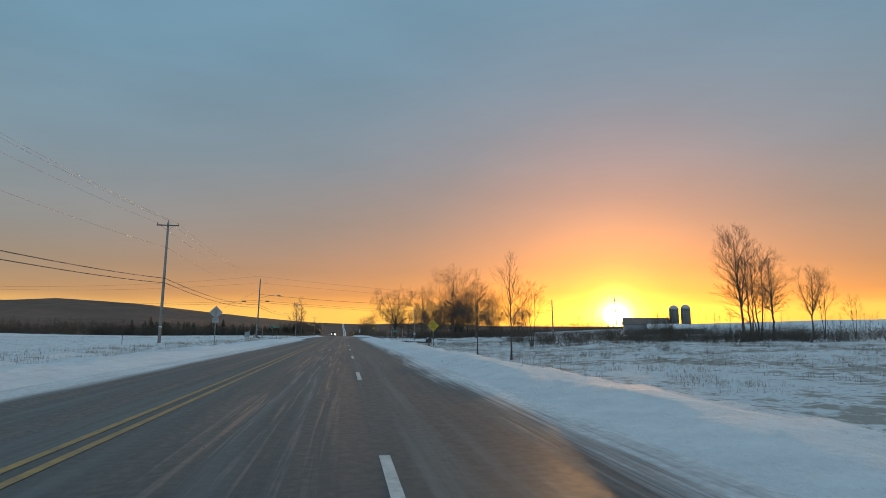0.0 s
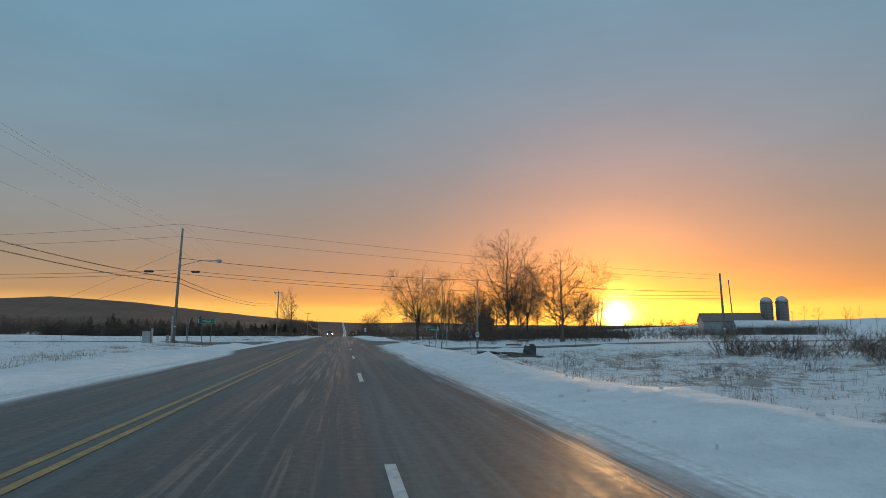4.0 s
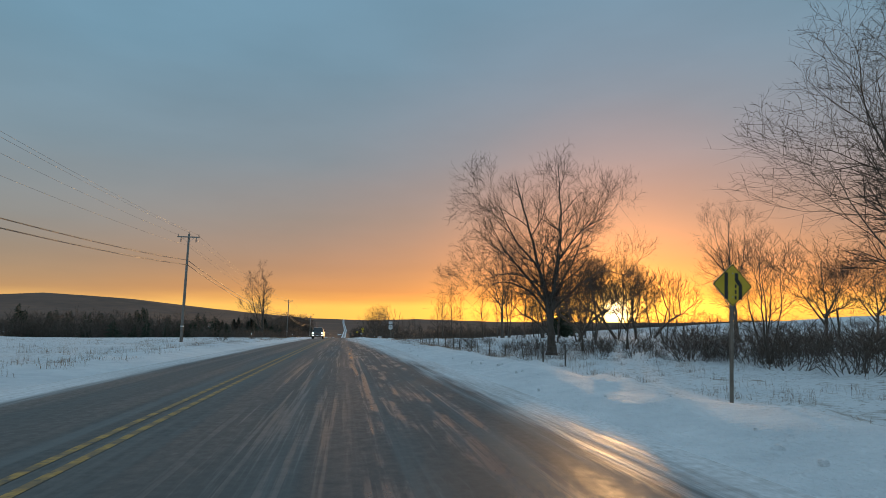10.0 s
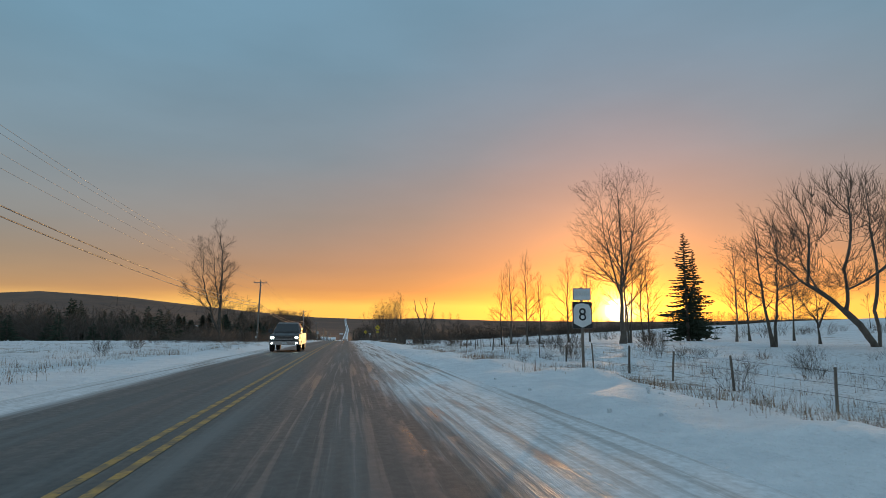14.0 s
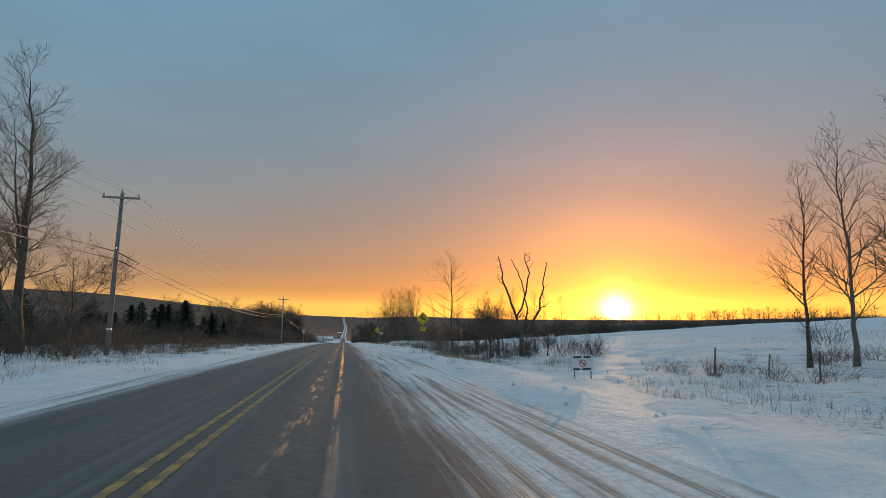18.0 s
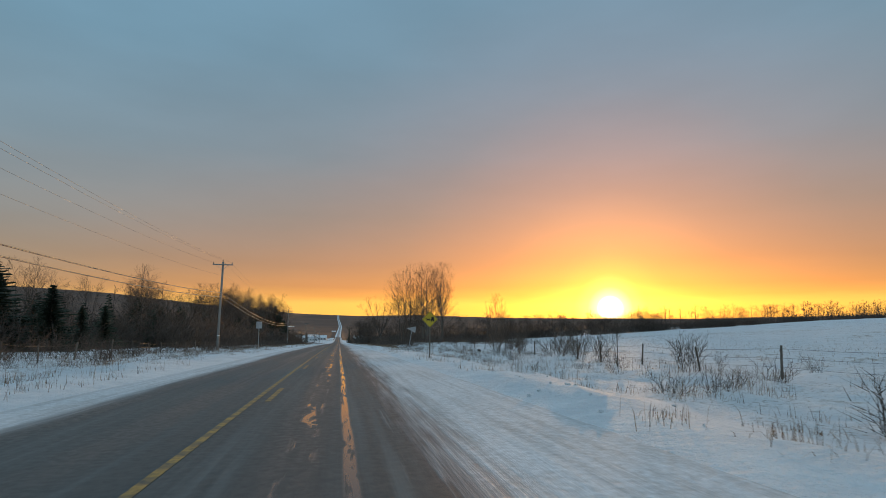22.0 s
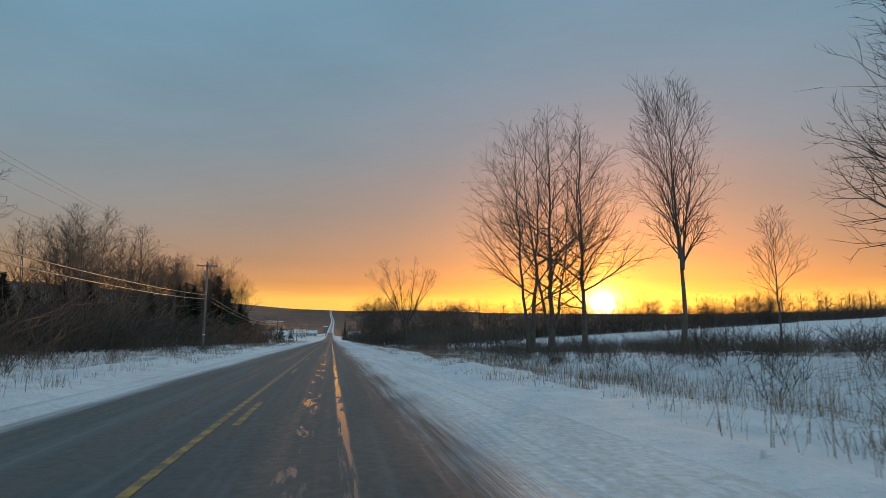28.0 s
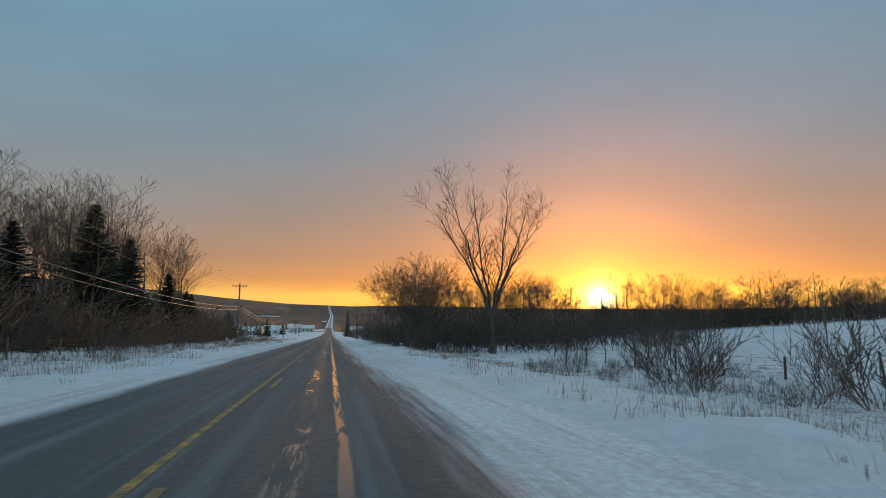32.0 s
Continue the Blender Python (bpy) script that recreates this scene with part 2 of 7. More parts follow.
# ---- mesh tools ----
class Mesh:
    """Collects vertices and faces for one mesh."""

    def __init__(self):
        self.v, self.f, self.mi = [], [], []

    def add(self, verts, faces, mi=0):
        k = len(self.v)
        self.v.extend([tuple(p) for p in verts])
        self.f.extend([tuple(i + k for i in f) for f in faces])
        self.mi.extend([mi] * len(faces))
        return self

    def box(self, lo, hi, m=None, mi=0):
        (a, b, c), (d, e, f) = lo, hi
        vs = [Vector(p) for p in ((a, b, c), (d, b, c), (d, e, c), (a, e, c), (a, b, f), (d, b, f), (d, e, f), (a, e, f))]
        if m is not None:
            vs = [m @ p for p in vs]
        return self.add(vs, [(0, 3, 2, 1), (4, 5, 6, 7), (0, 1, 5, 4), (1, 2, 6, 5), (2, 3, 7, 6), (3, 0, 4, 7)], mi)

    def tube(self, pts, radii, n=6, cap=True, mi=0, spike=False):
        pts = [Vector(p) for p in pts]
        k = len(self.v)
        end = pts.pop() if spike else None
        ref = Vector((0.31, 0.95, 0.07))
        for i, p in enumerate(pts):
            d = ((pts[i + 1] if i + 1 < len(pts) else end if spike else pts[i]) - pts[max(i - 1, 0)]).normalized()
            a = d.cross(ref)
            if a.length < 0.05:
                a = d.cross(Vector((1, 0, 0)))
            a.normalize()
            b = d.cross(a)
            r = radii[i] if hasattr(radii, "__len__") else radii
            for j in range(n):
                w = 2 * math.pi * j / n
                self.v.append(tuple(p + a * (r * math.cos(w)) + b * (r * math.sin(w))))
        for i in range(len(pts) - 1):
            for j in range(n):
                q = k + i * n
                self.f.append((q + j, q + (j + 1) % n, q + n + (j + 1) % n, q + n + j))
                self.mi.append(mi)
        if spike:
            e = k + (len(pts) - 1) * n
            self.v.append(tuple(end))
            for j in range(n):
                self.f.append((e + j, e + (j + 1) % n, e + n))
                self.mi.append(mi)
        elif cap:
            self.f.append(tuple(range(k + n - 1, k - 1, -1)))
            e = k + (len(pts) - 1) * n
            self.f.append(tuple(range(e, e + n)))
            self.mi.extend((mi, mi))
        return self

    def plate(self, outline, y0, y1, m=None, mi=0):
        """A flat plate: an outline in x, z pushed from y0 to y1."""
        n = len(outline)
        vs = [Vector((x, y0, z)) for x, z in outline] + [Vector((x, y1, z)) for x, z in outline]
        if m is not None:
            vs = [m @ p for p in vs]
        fs = [tuple(range(n)), tuple(range(2 * n - 1, n - 1, -1))] + [(i, i + n, (i + 1) % n + n, (i + 1) % n) for i in range(n)]
        return self.add(vs, fs, mi)

    def data(self, name, *mats, smooth=False):
        me = bpy.data.meshes.new(name)
        me.from_pydata(self.v, [], self.f)
        for m in mats:
            me.materials.append(m)
        if len(mats) > 1:
            me.polygons.foreach_set("material_index", self.mi)
        if smooth:
            me.polygons.foreach_set("use_smooth", [True] * len(self.f))
        me.update()
        return me


def part(name, mesh, material, parent, label="", smooth=False, at=None):
    """Links one mesh object under a thing or a part."""
    me = mesh.data(name, material, smooth=smooth) if isinstance(mesh, Mesh) else mesh
    ob = new(name, me)
    ob.parent = parent
    if at is not None:
        ob.matrix_basis = at
    return tagged(ob, label)


def thing(name, label, category, group="", m=None):
    ob = new(name)
    ob.empty_display_size = 0.2
    if m is not None:
        ob.matrix_basis = m
    return tagged(ob, label, category, group)


def rounded(w, h, r, n=4):
    """The outline of a rounded rectangle round the origin, in x, z."""
    pts = []
    for cx, cz, a0 in ((w / 2 - r, h / 2 - r, 0), (-w / 2 + r, h / 2 - r, 90), (-w / 2 + r, -h / 2 + r, 180), (w / 2 - r, -h / 2 + r, 270)):
        for i in range(n + 1):
            a = radians(a0 + 90 * i / n)
            pts.append((cx + r * math.cos(a), cz + r * math.sin(a)))
    return pts


# ---- the lie of the land ----
SLOPE = [(-400, 0), (150, -0.002), (230, -0.010), (310, -0.018), (400, -0.027), (500, -0.031), (700, -0.031), (900, -0.022), (1150, -0.004), (1500, 0.004), (1900, 0.02), (2400, 0.03), (3000, 0.045), (3600, 0.05), (4600, 0.02)]
PY = np.arange(-400, 4700, 2.0)
PZ = np.concatenate([[0], np.cumsum(np.interp((PY[1:] + PY[:-1]) / 2, [a for a, _ in SLOPE], [b for _, b in SLOPE]) * 2)])
PZ -= np.interp(0, PY, PZ)


def road_z(y):
    return np.interp(y, PY, PZ)


def curve(v, *pairs):
    return np.interp(v, [a for a, _ in pairs], [b for _, b in pairs])


def verge(y):
    """How much farther out the right verge lies where the road is wider."""
    return curve(y, (165, 1.3), (245, 0))


def lie(x, y):
    """The ground's height without its small roughness."""
    x, y = np.asarray(x, float), np.asarray(y, float)
    low = curve(y, (90, 1.0), (225, 0.85), (262, 0.2), (290, 0.7), (318, 0.8), (345, 0.45), (400, 0.45), (455, -0.6), (490, 0.2), (540, 0.9), (700, 0.5))
    near = curve(x - verge(y) * curve(x, (7.5, 1), (11.0, 0)), (4.5, 0), (6.2, 0.05), (8.2, 0.02), (10.5, -0.42), (15, -1.0), (26, -0.9), (45, -0.3), (60, -0.25), (120, -0.2), (200, 0))
    steep = curve(x, (4.5, 0), (5.6, 0.07), (6.6, -0.04), (8.2, -0.28), (10.5, -0.58), (15, -1.0), (26, -0.9), (45, -0.3), (60, -0.25), (120, -0.2), (200, 0))
    late = curve(y, (236, 0), (262, 1))
    near = near * (1 - late) + steep * late
    right = np.where(near < 0, near * ((0.7 + 0.3 * low) * (1 - curve(x, (11, 0), (16, 1))) + low * curve(x, (11, 0), (16, 1))), near)
    rise = curve(x, (60, 0), (160, 5.2), (300, 12), (600, 20), (1500, 30), (4600, 60))
    left = curve(-x, (4.0, 0), (6.5, 0.10), (9, -0.15), (13, -0.1), (17, 0.0), (40, 0.1), (75, 0.3), (170, 3.6), (400, 6), (4600, 20))
    left = np.where(-x > 40, 0.1 + (left - 0.1) * curve(y, (60, 1), (200, 0.25), (330, 0.6), (700, 0.8)), left)
    base = road_z(y)
    z = base + np.where(x >= 0, right + rise * curve(y, (-100, 0.15), (280, 0.12), (340, 0.55), (430, 1), (900, 1), (1600, 0.3)), left)
    # the long wooded ridge beyond the fields, and the hills that close the valley
    far = np.hypot(x, y)
    dirn = np.degrees(np.arctan2(x, y))
    ridge = curve(dirn, (-75, 100), (-40, 135), (-30, 158), (-24, 184), (-19, 170), (-13, 122), (-7, 80), (-3, 56), (2, 44), (7, 52), (14, 34), (30, 26), (60, 60))
    up = curve(far, (1500, 0), (2300, 0.18), (3200, 0.55), (3900, 1.0), (4600, 1.0))
    blend = curve(far, (1200, 0), (2200, 1))
    hill = ridge * up
    z = z * (1 - blend) + blend * np.maximum(np.minimum(base, 60) * 0.35 - 12, hill - 20 * (1 - up))
    return z


def ground_z(x, y):
    return float(lie(x, y))


def rough_ground(X, Y, Z):
    """Adds drifts, ploughed-up banks and furrows to a grid of heights."""
    n1 = np.vectorize(lambda a, b: noise.noise(Vector((a * 0.35, b * 0.12, 3.1))))(X, Y)
    n2 = np.vectorize(lambda a, b: noise.noise(Vector((a * 1.1, b * 0.55, 9.7))))(X, Y)
    n4 = np.vectorize(lambda a, b: noise.noise(Vector((a * 0.9, b * 0.75, 21.3))))(X, Y)
    ax = np.abs(X) - np.where(X > 0, verge(Y), 0)
    off = np.where(X > 0, curve(ax, (5.5, 0), (7.5, 1), (60, 1), (300, 3)), curve(ax, (4.8, 0), (6.5, 1), (60, 1), (300, 3)))
    n3 = np.vectorize(lambda a, b: noise.noise(Vector((a * 0.02, b * 0.02, 1.7))))(X, Y)
    bank = curve(ax, (5.2, 0), (6.6, 1), (8.2, 0.9), (9.6, 0))
    clumps = curve(ax, (5.7, 0), (7.4, 1), (34, 1), (60, 0.3)) * np.maximum(0, n4 + 0.05)
    return Z + 0.26 * clumps + off * (0.10 * n1 + 0.06 * n2) + bank * (0.04 + 0.13 * n2 + 0.07 * n1) * np.where(X > 0, 1.0, 0.7) * curve(Y, (84, 1), (94, 0.3), (112, 0.3), (144, 0.35), (152, 1)) + curve(ax, (50, 0), (200, 1), (2000, 6)) * n3


def mouth(x, near):
    """Half the width of the side road at x, opening towards the main road."""
    return 3.1 + 13.0 * np.clip(1 - (x - 6.5) / 11.0, 0, 1.15) if near else 2.2 + 3.0 * np.clip(1 - (x - 4.4) / 6.0, 0, 1) ** 2


def side_level(x, y):
    """The surface of the side road, level with the main road at its mouth."""
    x, y = np.asarray(x, float), np.asarray(y, float)
    inner = np.clip(1 - (np.abs(x) - 7.5) / 8.0, 0, 1)
    return (lie(x, np.full_like(y, 134.5)) + 0.02) * (1 - inner) + inner * (road_z(y) - 0.012 * (np.abs(x) - 2.0) + 0.008)


def graded(stops):
    """Coordinates from stops of (from, step)."""
    out = []
    for (a, s), (b, _) in zip(stops, stops[1:]):
        out += list(np.arange(a, b - s * 0.01, s))
    return np.array(out + [stops[-1][0]])


gx = graded([(0, 0.6), (13.8, 1.3), (34.6, 3.2), (98.6, 10), (298.6, 50), (798.6, 200), (4598.6, 1)])
gx = np.concatenate([-gx[:0:-1], gx])
gy = graded([(-300, 20), (-20, 1.25), (620, 8), (900, 30), (1500, 80), (4600, 1)])
GX, GY = np.meshgrid(gx, gy)
GZ = rough_ground(GX, GY, lie(GX, GY))
# the carriageway lies on a bed a little below its surface
bed = np.where(GX > 0, curve(GX - verge(GY), (5.0, 0), (6.4, 1)), curve(-GX, (3.9, 0), (5.0, 1)))
bed = np.where(GY > 1230, 1.0, bed)
GZ = GZ * bed + (road_z(GY) - 0.06) * (1 - bed)
# the side roads and the wide slushy mouth where they meet the main road
into = np.where((GY < 134.5), 134.5 - GY - mouth(np.abs(GX), True), GY - 134.5 - mouth(np.abs(GX), False))
side_bed = np.clip((into - 0.1) / 1.3, 0, 1)
side_bed = np.where(np.abs(GX) < 130, side_bed, 1)
GZ = np.where(np.abs(GX) > 4.5, GZ * side_bed + (side_level(GX, GY) - 0.07) * (1 - side_bed), GZ)
me = bpy.data.meshes.new("ground")
nx, ny = len(gx), len(gy)
idx = np.arange(nx * ny).reshape(ny, nx)
quads = np.stack([idx[:-1, :-1], idx[:-1, 1:], idx[1:, 1:], idx[1:, :-1]], -1).reshape(-1, 4)
me.from_pydata(np.stack([GX, GY, GZ], -1).reshape(-1, 3).tolist(), [], quads.tolist())
me.materials.append(SNOW)
me.materials.append(HILLWOOD)
centre = np.hypot(GX, GY)[:-1, :-1].reshape(-1)
patchy = np.array([noise.noise(Vector((a * 0.004, b * 0.004, 5))) for a, b in zip(GX[:-1, :-1].reshape(-1), GY[:-1, :-1].reshape(-1))])
wood = (((centre > 2300)) | ((centre > 1050) & ((np.abs(GX)[:-1, :-1].reshape(-1) > 2.5) | (centre > 1280)) & ((patchy > -0.42) | (GX[:-1, :-1].reshape(-1) > -6)))).astype(int)
me.polygons.foreach_set("material_index", wood.tolist())
me.polygons.foreach_set("use_smooth", [True] * len(quads))
ground = tagged(new("ground", me), "snow-covered fields and verges with wooded hills beyond", "ground", kind="structure")


# ---- the road ----
def road_material():
    m = Mat("wet_asphalt", 0.6, spec=0.5)
    x, y, _ = m.xyz()
    fine, grain = m.noise(55, 3), m.noise(9, 5, 0.6)
    streak = m.noise(1.0, 5, 0.6, (3.2, 0.05, 1))       # drawn out along the lanes by tyres
    streak2 = m.noise(1.0, 4, 0.6, (9.0, 0.16, 1))
    patch = m.noise(0.35, 4, 0.6, (1, 0.35, 1), 0.6)
    tar = m.ramp(m.math("ADD", m.math("MULTIPLY", fine, 0.4), m.math("MULTIPLY", streak, 0.6)), [(0.25, (0.043, 0.048, 0.047)), (0.7, (0.082, 0.089, 0.087))])

    def band(centre, half, edge):
        return m.step(m.math("ABSOLUTE", m.math("SUBTRACT", x, centre)), half + edge, half)

    # damp, darker wheel tracks; dried salt and fine slush between them
    damp = m.math("MAXIMUM", m.math("MAXIMUM", band(1.12, 0.22, 0.30), band(2.72, 0.22, 0.32)), m.math("MAXIMUM", band(-1.15, 0.2, 0.3), band(-2.6, 0.2, 0.3)))
    damp = m.math("MULTIPLY", damp, m.step(streak, 0.25, 0.55, 0.55, 1.0))
    salt = m.math("MULTIPLY", m.step(m.math("ADD", m.math("MULTIPLY", streak, 0.75), m.math("MULTIPLY", streak2, 0.25)), 0.42, 0.66), m.math("SUBTRACT", 0.34, m.math("MULTIPLY", damp, 0.26)))
    col = m.mix(salt, tar, (0.245, 0.262, 0.26))
    col = m.mix(m.math("MULTIPLY", damp, 0.35), col, (0.034, 0.034, 0.034))
    # tyre-polished tracks of meltwater: a strong one and a weaker one, and puddled ice on the side of the closing lane
    wob = m.math("MULTIPLY", m.math("SUBTRACT", m.noise(0.12, 3), 0.5), 0.16)
    xr = m.math("ADD", x, wob)

    def track(centre, half, edge):
        return m.step(m.math("ABSOLUTE", m.math("SUBTRACT", xr, centre)), half + edge, half)

    torn = m.noise(1.0, 5, 0.65, (3.0, 0.55, 1), 0.4)
    late = m.step(y, 255.0, 300.0)
    t1 = m.math("MULTIPLY", m.math("MULTIPLY", track(1.66, 0.035, 0.06), late), m.step(torn, 0.36, 0.46))
    t2 = m.math("MULTIPLY", m.math("MULTIPLY", track(1.13, 0.08, 0.14), late), m.step(torn, 0.52, 0.60))
    mid = m.math("MULTIPLY", m.step(y, 95.0, 125.0), m.step(y, 262.0, 225.0))
    t3 = m.math("MULTIPLY", m.math("MULTIPLY", track(3.75, 0.75, 0.5), mid), m.step(m.math("ADD", m.math("MULTIPLY", torn, 0.5), m.math("MULTIPLY", streak, 0.5)), 0.46, 0.56))
    t4 = m.math("MULTIPLY", m.math("MULTIPLY", track(1.9, 0.5, 0.6), m.step(y, 262.0, 225.0)), m.step(streak2, 0.50, 0.62))
    brk = m.noise(1.0, 6, 0.7, (10.0, 0.42, 1), 0.3)
    long_ = m.noise(1.0, 5, 0.6, (5.0, 0.07, 1), 0.2)
    t1 = m.math("MULTIPLY", t1, m.step(brk, 0.36, 0.50))
    t2 = m.math("MULTIPLY", t2, m.step(brk, 0.40, 0.54))
    t3 = m.math("MULTIPLY", t3, m.math("MULTIPLY", m.step(brk, 0.30, 0.46), m.step(long_, 0.40, 0.50)))
    wet = m.math("MAXIMUM", m.math("MAXIMUM", t1, t2), m.math("MAXIMUM", m.math("MULTIPLY", t3, 0.62), m.math("MULTIPLY", t4, 0.4)))
    col = m.mix(m.math("MULTIPLY", wet, 0.65), col, (0.022, 0.023, 0.025))
    # packed snow over the edges and the closed lane
    right = m.math("ADD", m.step(y, 150.0, 250.0, 5.4, 2.75), m.math("MULTIPLY", m.math("SUBTRACT", m.noise(0.22, 5, 0.65, (1, 0.35, 1)), 0.5), 1.5))
    left = m.math("ADD", -2.95, m.math("MULTIPLY", m.math("SUBTRACT", m.noise(0.2, 4, 0.6, (1, 0.3, 1)), 0.5), 0.7))
    gap = m.math("MULTIPLY", m.math("MULTIPLY", m.step(y, 113.0, 121.0), m.step(y, 143.0, 138.5)), 2.6)
    gap_l = m.math("MULTIPLY", m.math("MULTIPLY", m.step(y, 92.0, 104.0), m.step(y, 143.0, 138.5)), 1.5)
    right, left = m.math("ADD", right, gap), m.math("SUBTRACT", left, gap_l)
    ridge = m.math("MULTIPLY", m.math("SUBTRACT", m.noise(1.0, 5, 0.65, (7.0, 0.22, 1)), 0.5), 1.7)
    over = m.math("MAXIMUM", m.step(m.math("ADD", m.math("SUBTRACT", x, right), ridge), -0.35, 0.75), m.step(m.math("ADD", m.math("SUBTRACT", left, x), m.math("MULTIPLY", ridge, 0.4)), -0.2, 0.5))
    slush = m.ramp(m.math("ADD", m.math("MULTIPLY", patch, 0.4), m.math("MULTIPLY", grain, 0.6)), [(0.3, (0.44, 0.43, 0.42)), (0.65, (0.78, 0.79, 0.81))])
    # grit that tyres have ground into the packed snow
    grit = m.step(m.noise(1.0, 5, 0.65, (4.5, 0.10, 1), 0.2), 0.47, 0.62)
    worst = m.math("ADD", 0.18, m.math("MULTIPLY", m.math("MULTIPLY", m.step(y, 205.0, 240.0), m.step(y, 335.0, 300.0)), 0.55))
    slush = m.mix(m.math("MULTIPLY", grit, worst), slush, (0.19, 0.15, 0.115))
    over = m.math("MULTIPLY", over, m.math("SUBTRACT", 1.0, m.math("MULTIPLY", wet, 0.9)))
    m.color(m.mix(over, col, slush))
    dry = m.math("SUBTRACT", m.step(m.math("ADD", m.math("MULTIPLY", streak, 0.6), m.math("MULTIPLY", grain, 0.4)), 0.35, 0.65, 0.50, 0.74), m.math("MULTIPLY", damp, 0.14))
    r = m.math("ADD", m.math("MULTIPLY", dry, m.math("SUBTRACT", 1.0, wet)), m.math("MULTIPLY", wet, 0.09))
    m.rough(m.math("MAXIMUM", r, m.math("MULTIPLY", over, 0.9)))
    m.put(m.math("ADD", m.math("SUBTRACT", 0.31, m.math("MULTIPLY", over, 0.23)), m.math("MULTIPLY", wet, 0.3)), m.p.inputs["Specular IOR Level"])
    h = m.math("ADD", m.math("MULTIPLY", m.math("SUBTRACT", 1.0, m.math("MULTIPLY", wet, 0.8)), m.math("MULTIPLY", fine, 0.15)), m.math("MULTIPLY", over, m.math("ADD", grain, ridge)))
    m.bump(h, 0.35, 0.035)
    return m.m


ASPHALT = road_material()


def strip(name, x0, x1, ys, lift, mats, cols=1, right=None):
    """A strip that follows the road's fall."""
    vs, fs = [], []
    for y in ys:
        z = float(road_z(y)) + lift
        e = right(y) if right else x1
        for c in range(cols + 1):
            x = x0 + (e - x0) * c / cols
            vs.append((x, y, z - 0.012 * max(0, abs(x) - 2.0)))
    w = cols + 1
    for i in range(len(ys) - 1):
        for c in range(cols):
            fs.append((i * w + c, i * w + c + 1, (i + 1) * w + c + 1, (i + 1) * w + c))
    me = bpy.data.meshes.new(name)
    me.from_pydata(vs, [], fs)
    for m in mats:
        me.materials.append(m)
    me.polygons.foreach_set("use_smooth", [True] * len(fs))
    return me


RY = np.concatenate([np.arange(-60, 700, 4.0), np.arange(700, 1261, 20.0)])
road = tagged(new("road", strip("road", -4.3, 5.9, RY, 0.0, [ASPHALT], 12, lambda y: 5.7 + float(verge(y)))), "wet two-lane asphalt road with salt streaks and packed snow along its edges", "road", kind="structure")
far_me = bpy.data.meshes.new("far_road")
fy = np.concatenate([np.arange(1235, 1500, 30.0), np.arange(1500, 3961, 40.0)])
fv, ff = [], []
for i, y in enumerate(fy):
    # the level of the coarse hillside under the strip
    level = float(np.interp(y, gy, [np.interp(0.0, gx, row) for row in GZ])) + 0.4
    mid = 5.0 * math.sin((y - 1235) / 520) * min(1, (y - 1235) / 900)
    for x in (-4.6, -2.1, 2.1, 4.6):
        fv.append((mid + x, y, level))
    if i:
        k = 4 * i
        ff += [(k - 4 + c, k - 3 + c, k + 1 + c, k + c) for c in range(3)]
far_me.from_pydata(fv, [], ff)
far_me.materials.append(SNOW)
far_me.materials.append(varied("slushy_far_road", (0.22, 0.22, 0.225), (0.42, 0.425, 0.43), 0.1, 0.7, 0.1))
far_me.polygons.foreach_set("material_index", [1 if k % 3 == 1 else 0 for k in range(len(ff))])
tagged(new("far_road", far_me), "slushy grey road with snowy edges climbing the far hillside", "road", kind="structure")

PAINT_Y = varied("worn_yellow_paint", (0.08, 0.062, 0.04), (0.46, 0.27, 0.05), 14, 0.5, 0.2)
PAINT_W = varied("worn_white_paint", (0.30, 0.30, 0.29), (0.66, 0.66, 0.64), 14, 0.5, 0.2)


def marking(x, y0, y1, mat, wide=0.10, label=""):
    ys = np.arange(y0, y1 + 0.01, max(0.5, min(4.0, (y1 - y0))))
    ob = new("road_marking", strip("road_marking", x - wide / 2, x + wide / 2, ys, 0.005, [mat]))
    ob.parent = road
    return tagged(ob, label)


# a rumble strip is milled through the centre lines
MILLED = Mat("milled_yellow_paint", 0.6)
groove = MILLED.step(MILLED.math("SINE", MILLED.math("MULTIPLY", MILLED.xyz()[1], 2 * math.pi / 0.61)), -0.6, 0.5, 0.45, 1.0)
worn = MILLED.step(MILLED.noise(9, 6, 0.65), 0.30, 0.52)
MILLED.color(MILLED.mix(MILLED.math("MULTIPLY", groove, worn), (0.062, 0.060, 0.052), MILLED.ramp(MILLED.noise(14, 4), [(0.3, (0.26, 0.150, 0.035)), (0.7, (0.50, 0.295, 0.055))])))
MILLED.bump(groove, 0.5, 0.012)
marking(-0.11, -40, 104, PAINT_Y, 0.11, "solid yellow centre line")
marking(-0.11, 144, 700, MILLED.m, 0.11, "solid yellow centre line")
marking(0.17, -40, 104, PAINT_Y, 0.11, "solid yellow centre line")
marking(0.17, 144, 318, MILLED.m, 0.11, "solid yellow centre line")
for k in range(26):
    y = 442.0 - 1.5 + 12.19 * (k - 10)
    marking(0.17, y, y + 3.05, MILLED.m, 0.11)
for k in range(14):
    y = 39.5 + 12.19 * (k - 3)
    if y < 160:
        marking(3.22, y, y + 3.05, PAINT_W, 0.11)


# ---- utility poles and their wires ----
INSUL = varied("insulator_porcelain", (0.16, 0.12, 0.10), (0.34, 0.30, 0.28), 6, 0.3, 0.05)
WHITE = varied("white_sheeting", (0.62, 0.63, 0.63), (0.80, 0.81, 0.81), 5, 0.45, 0.05)


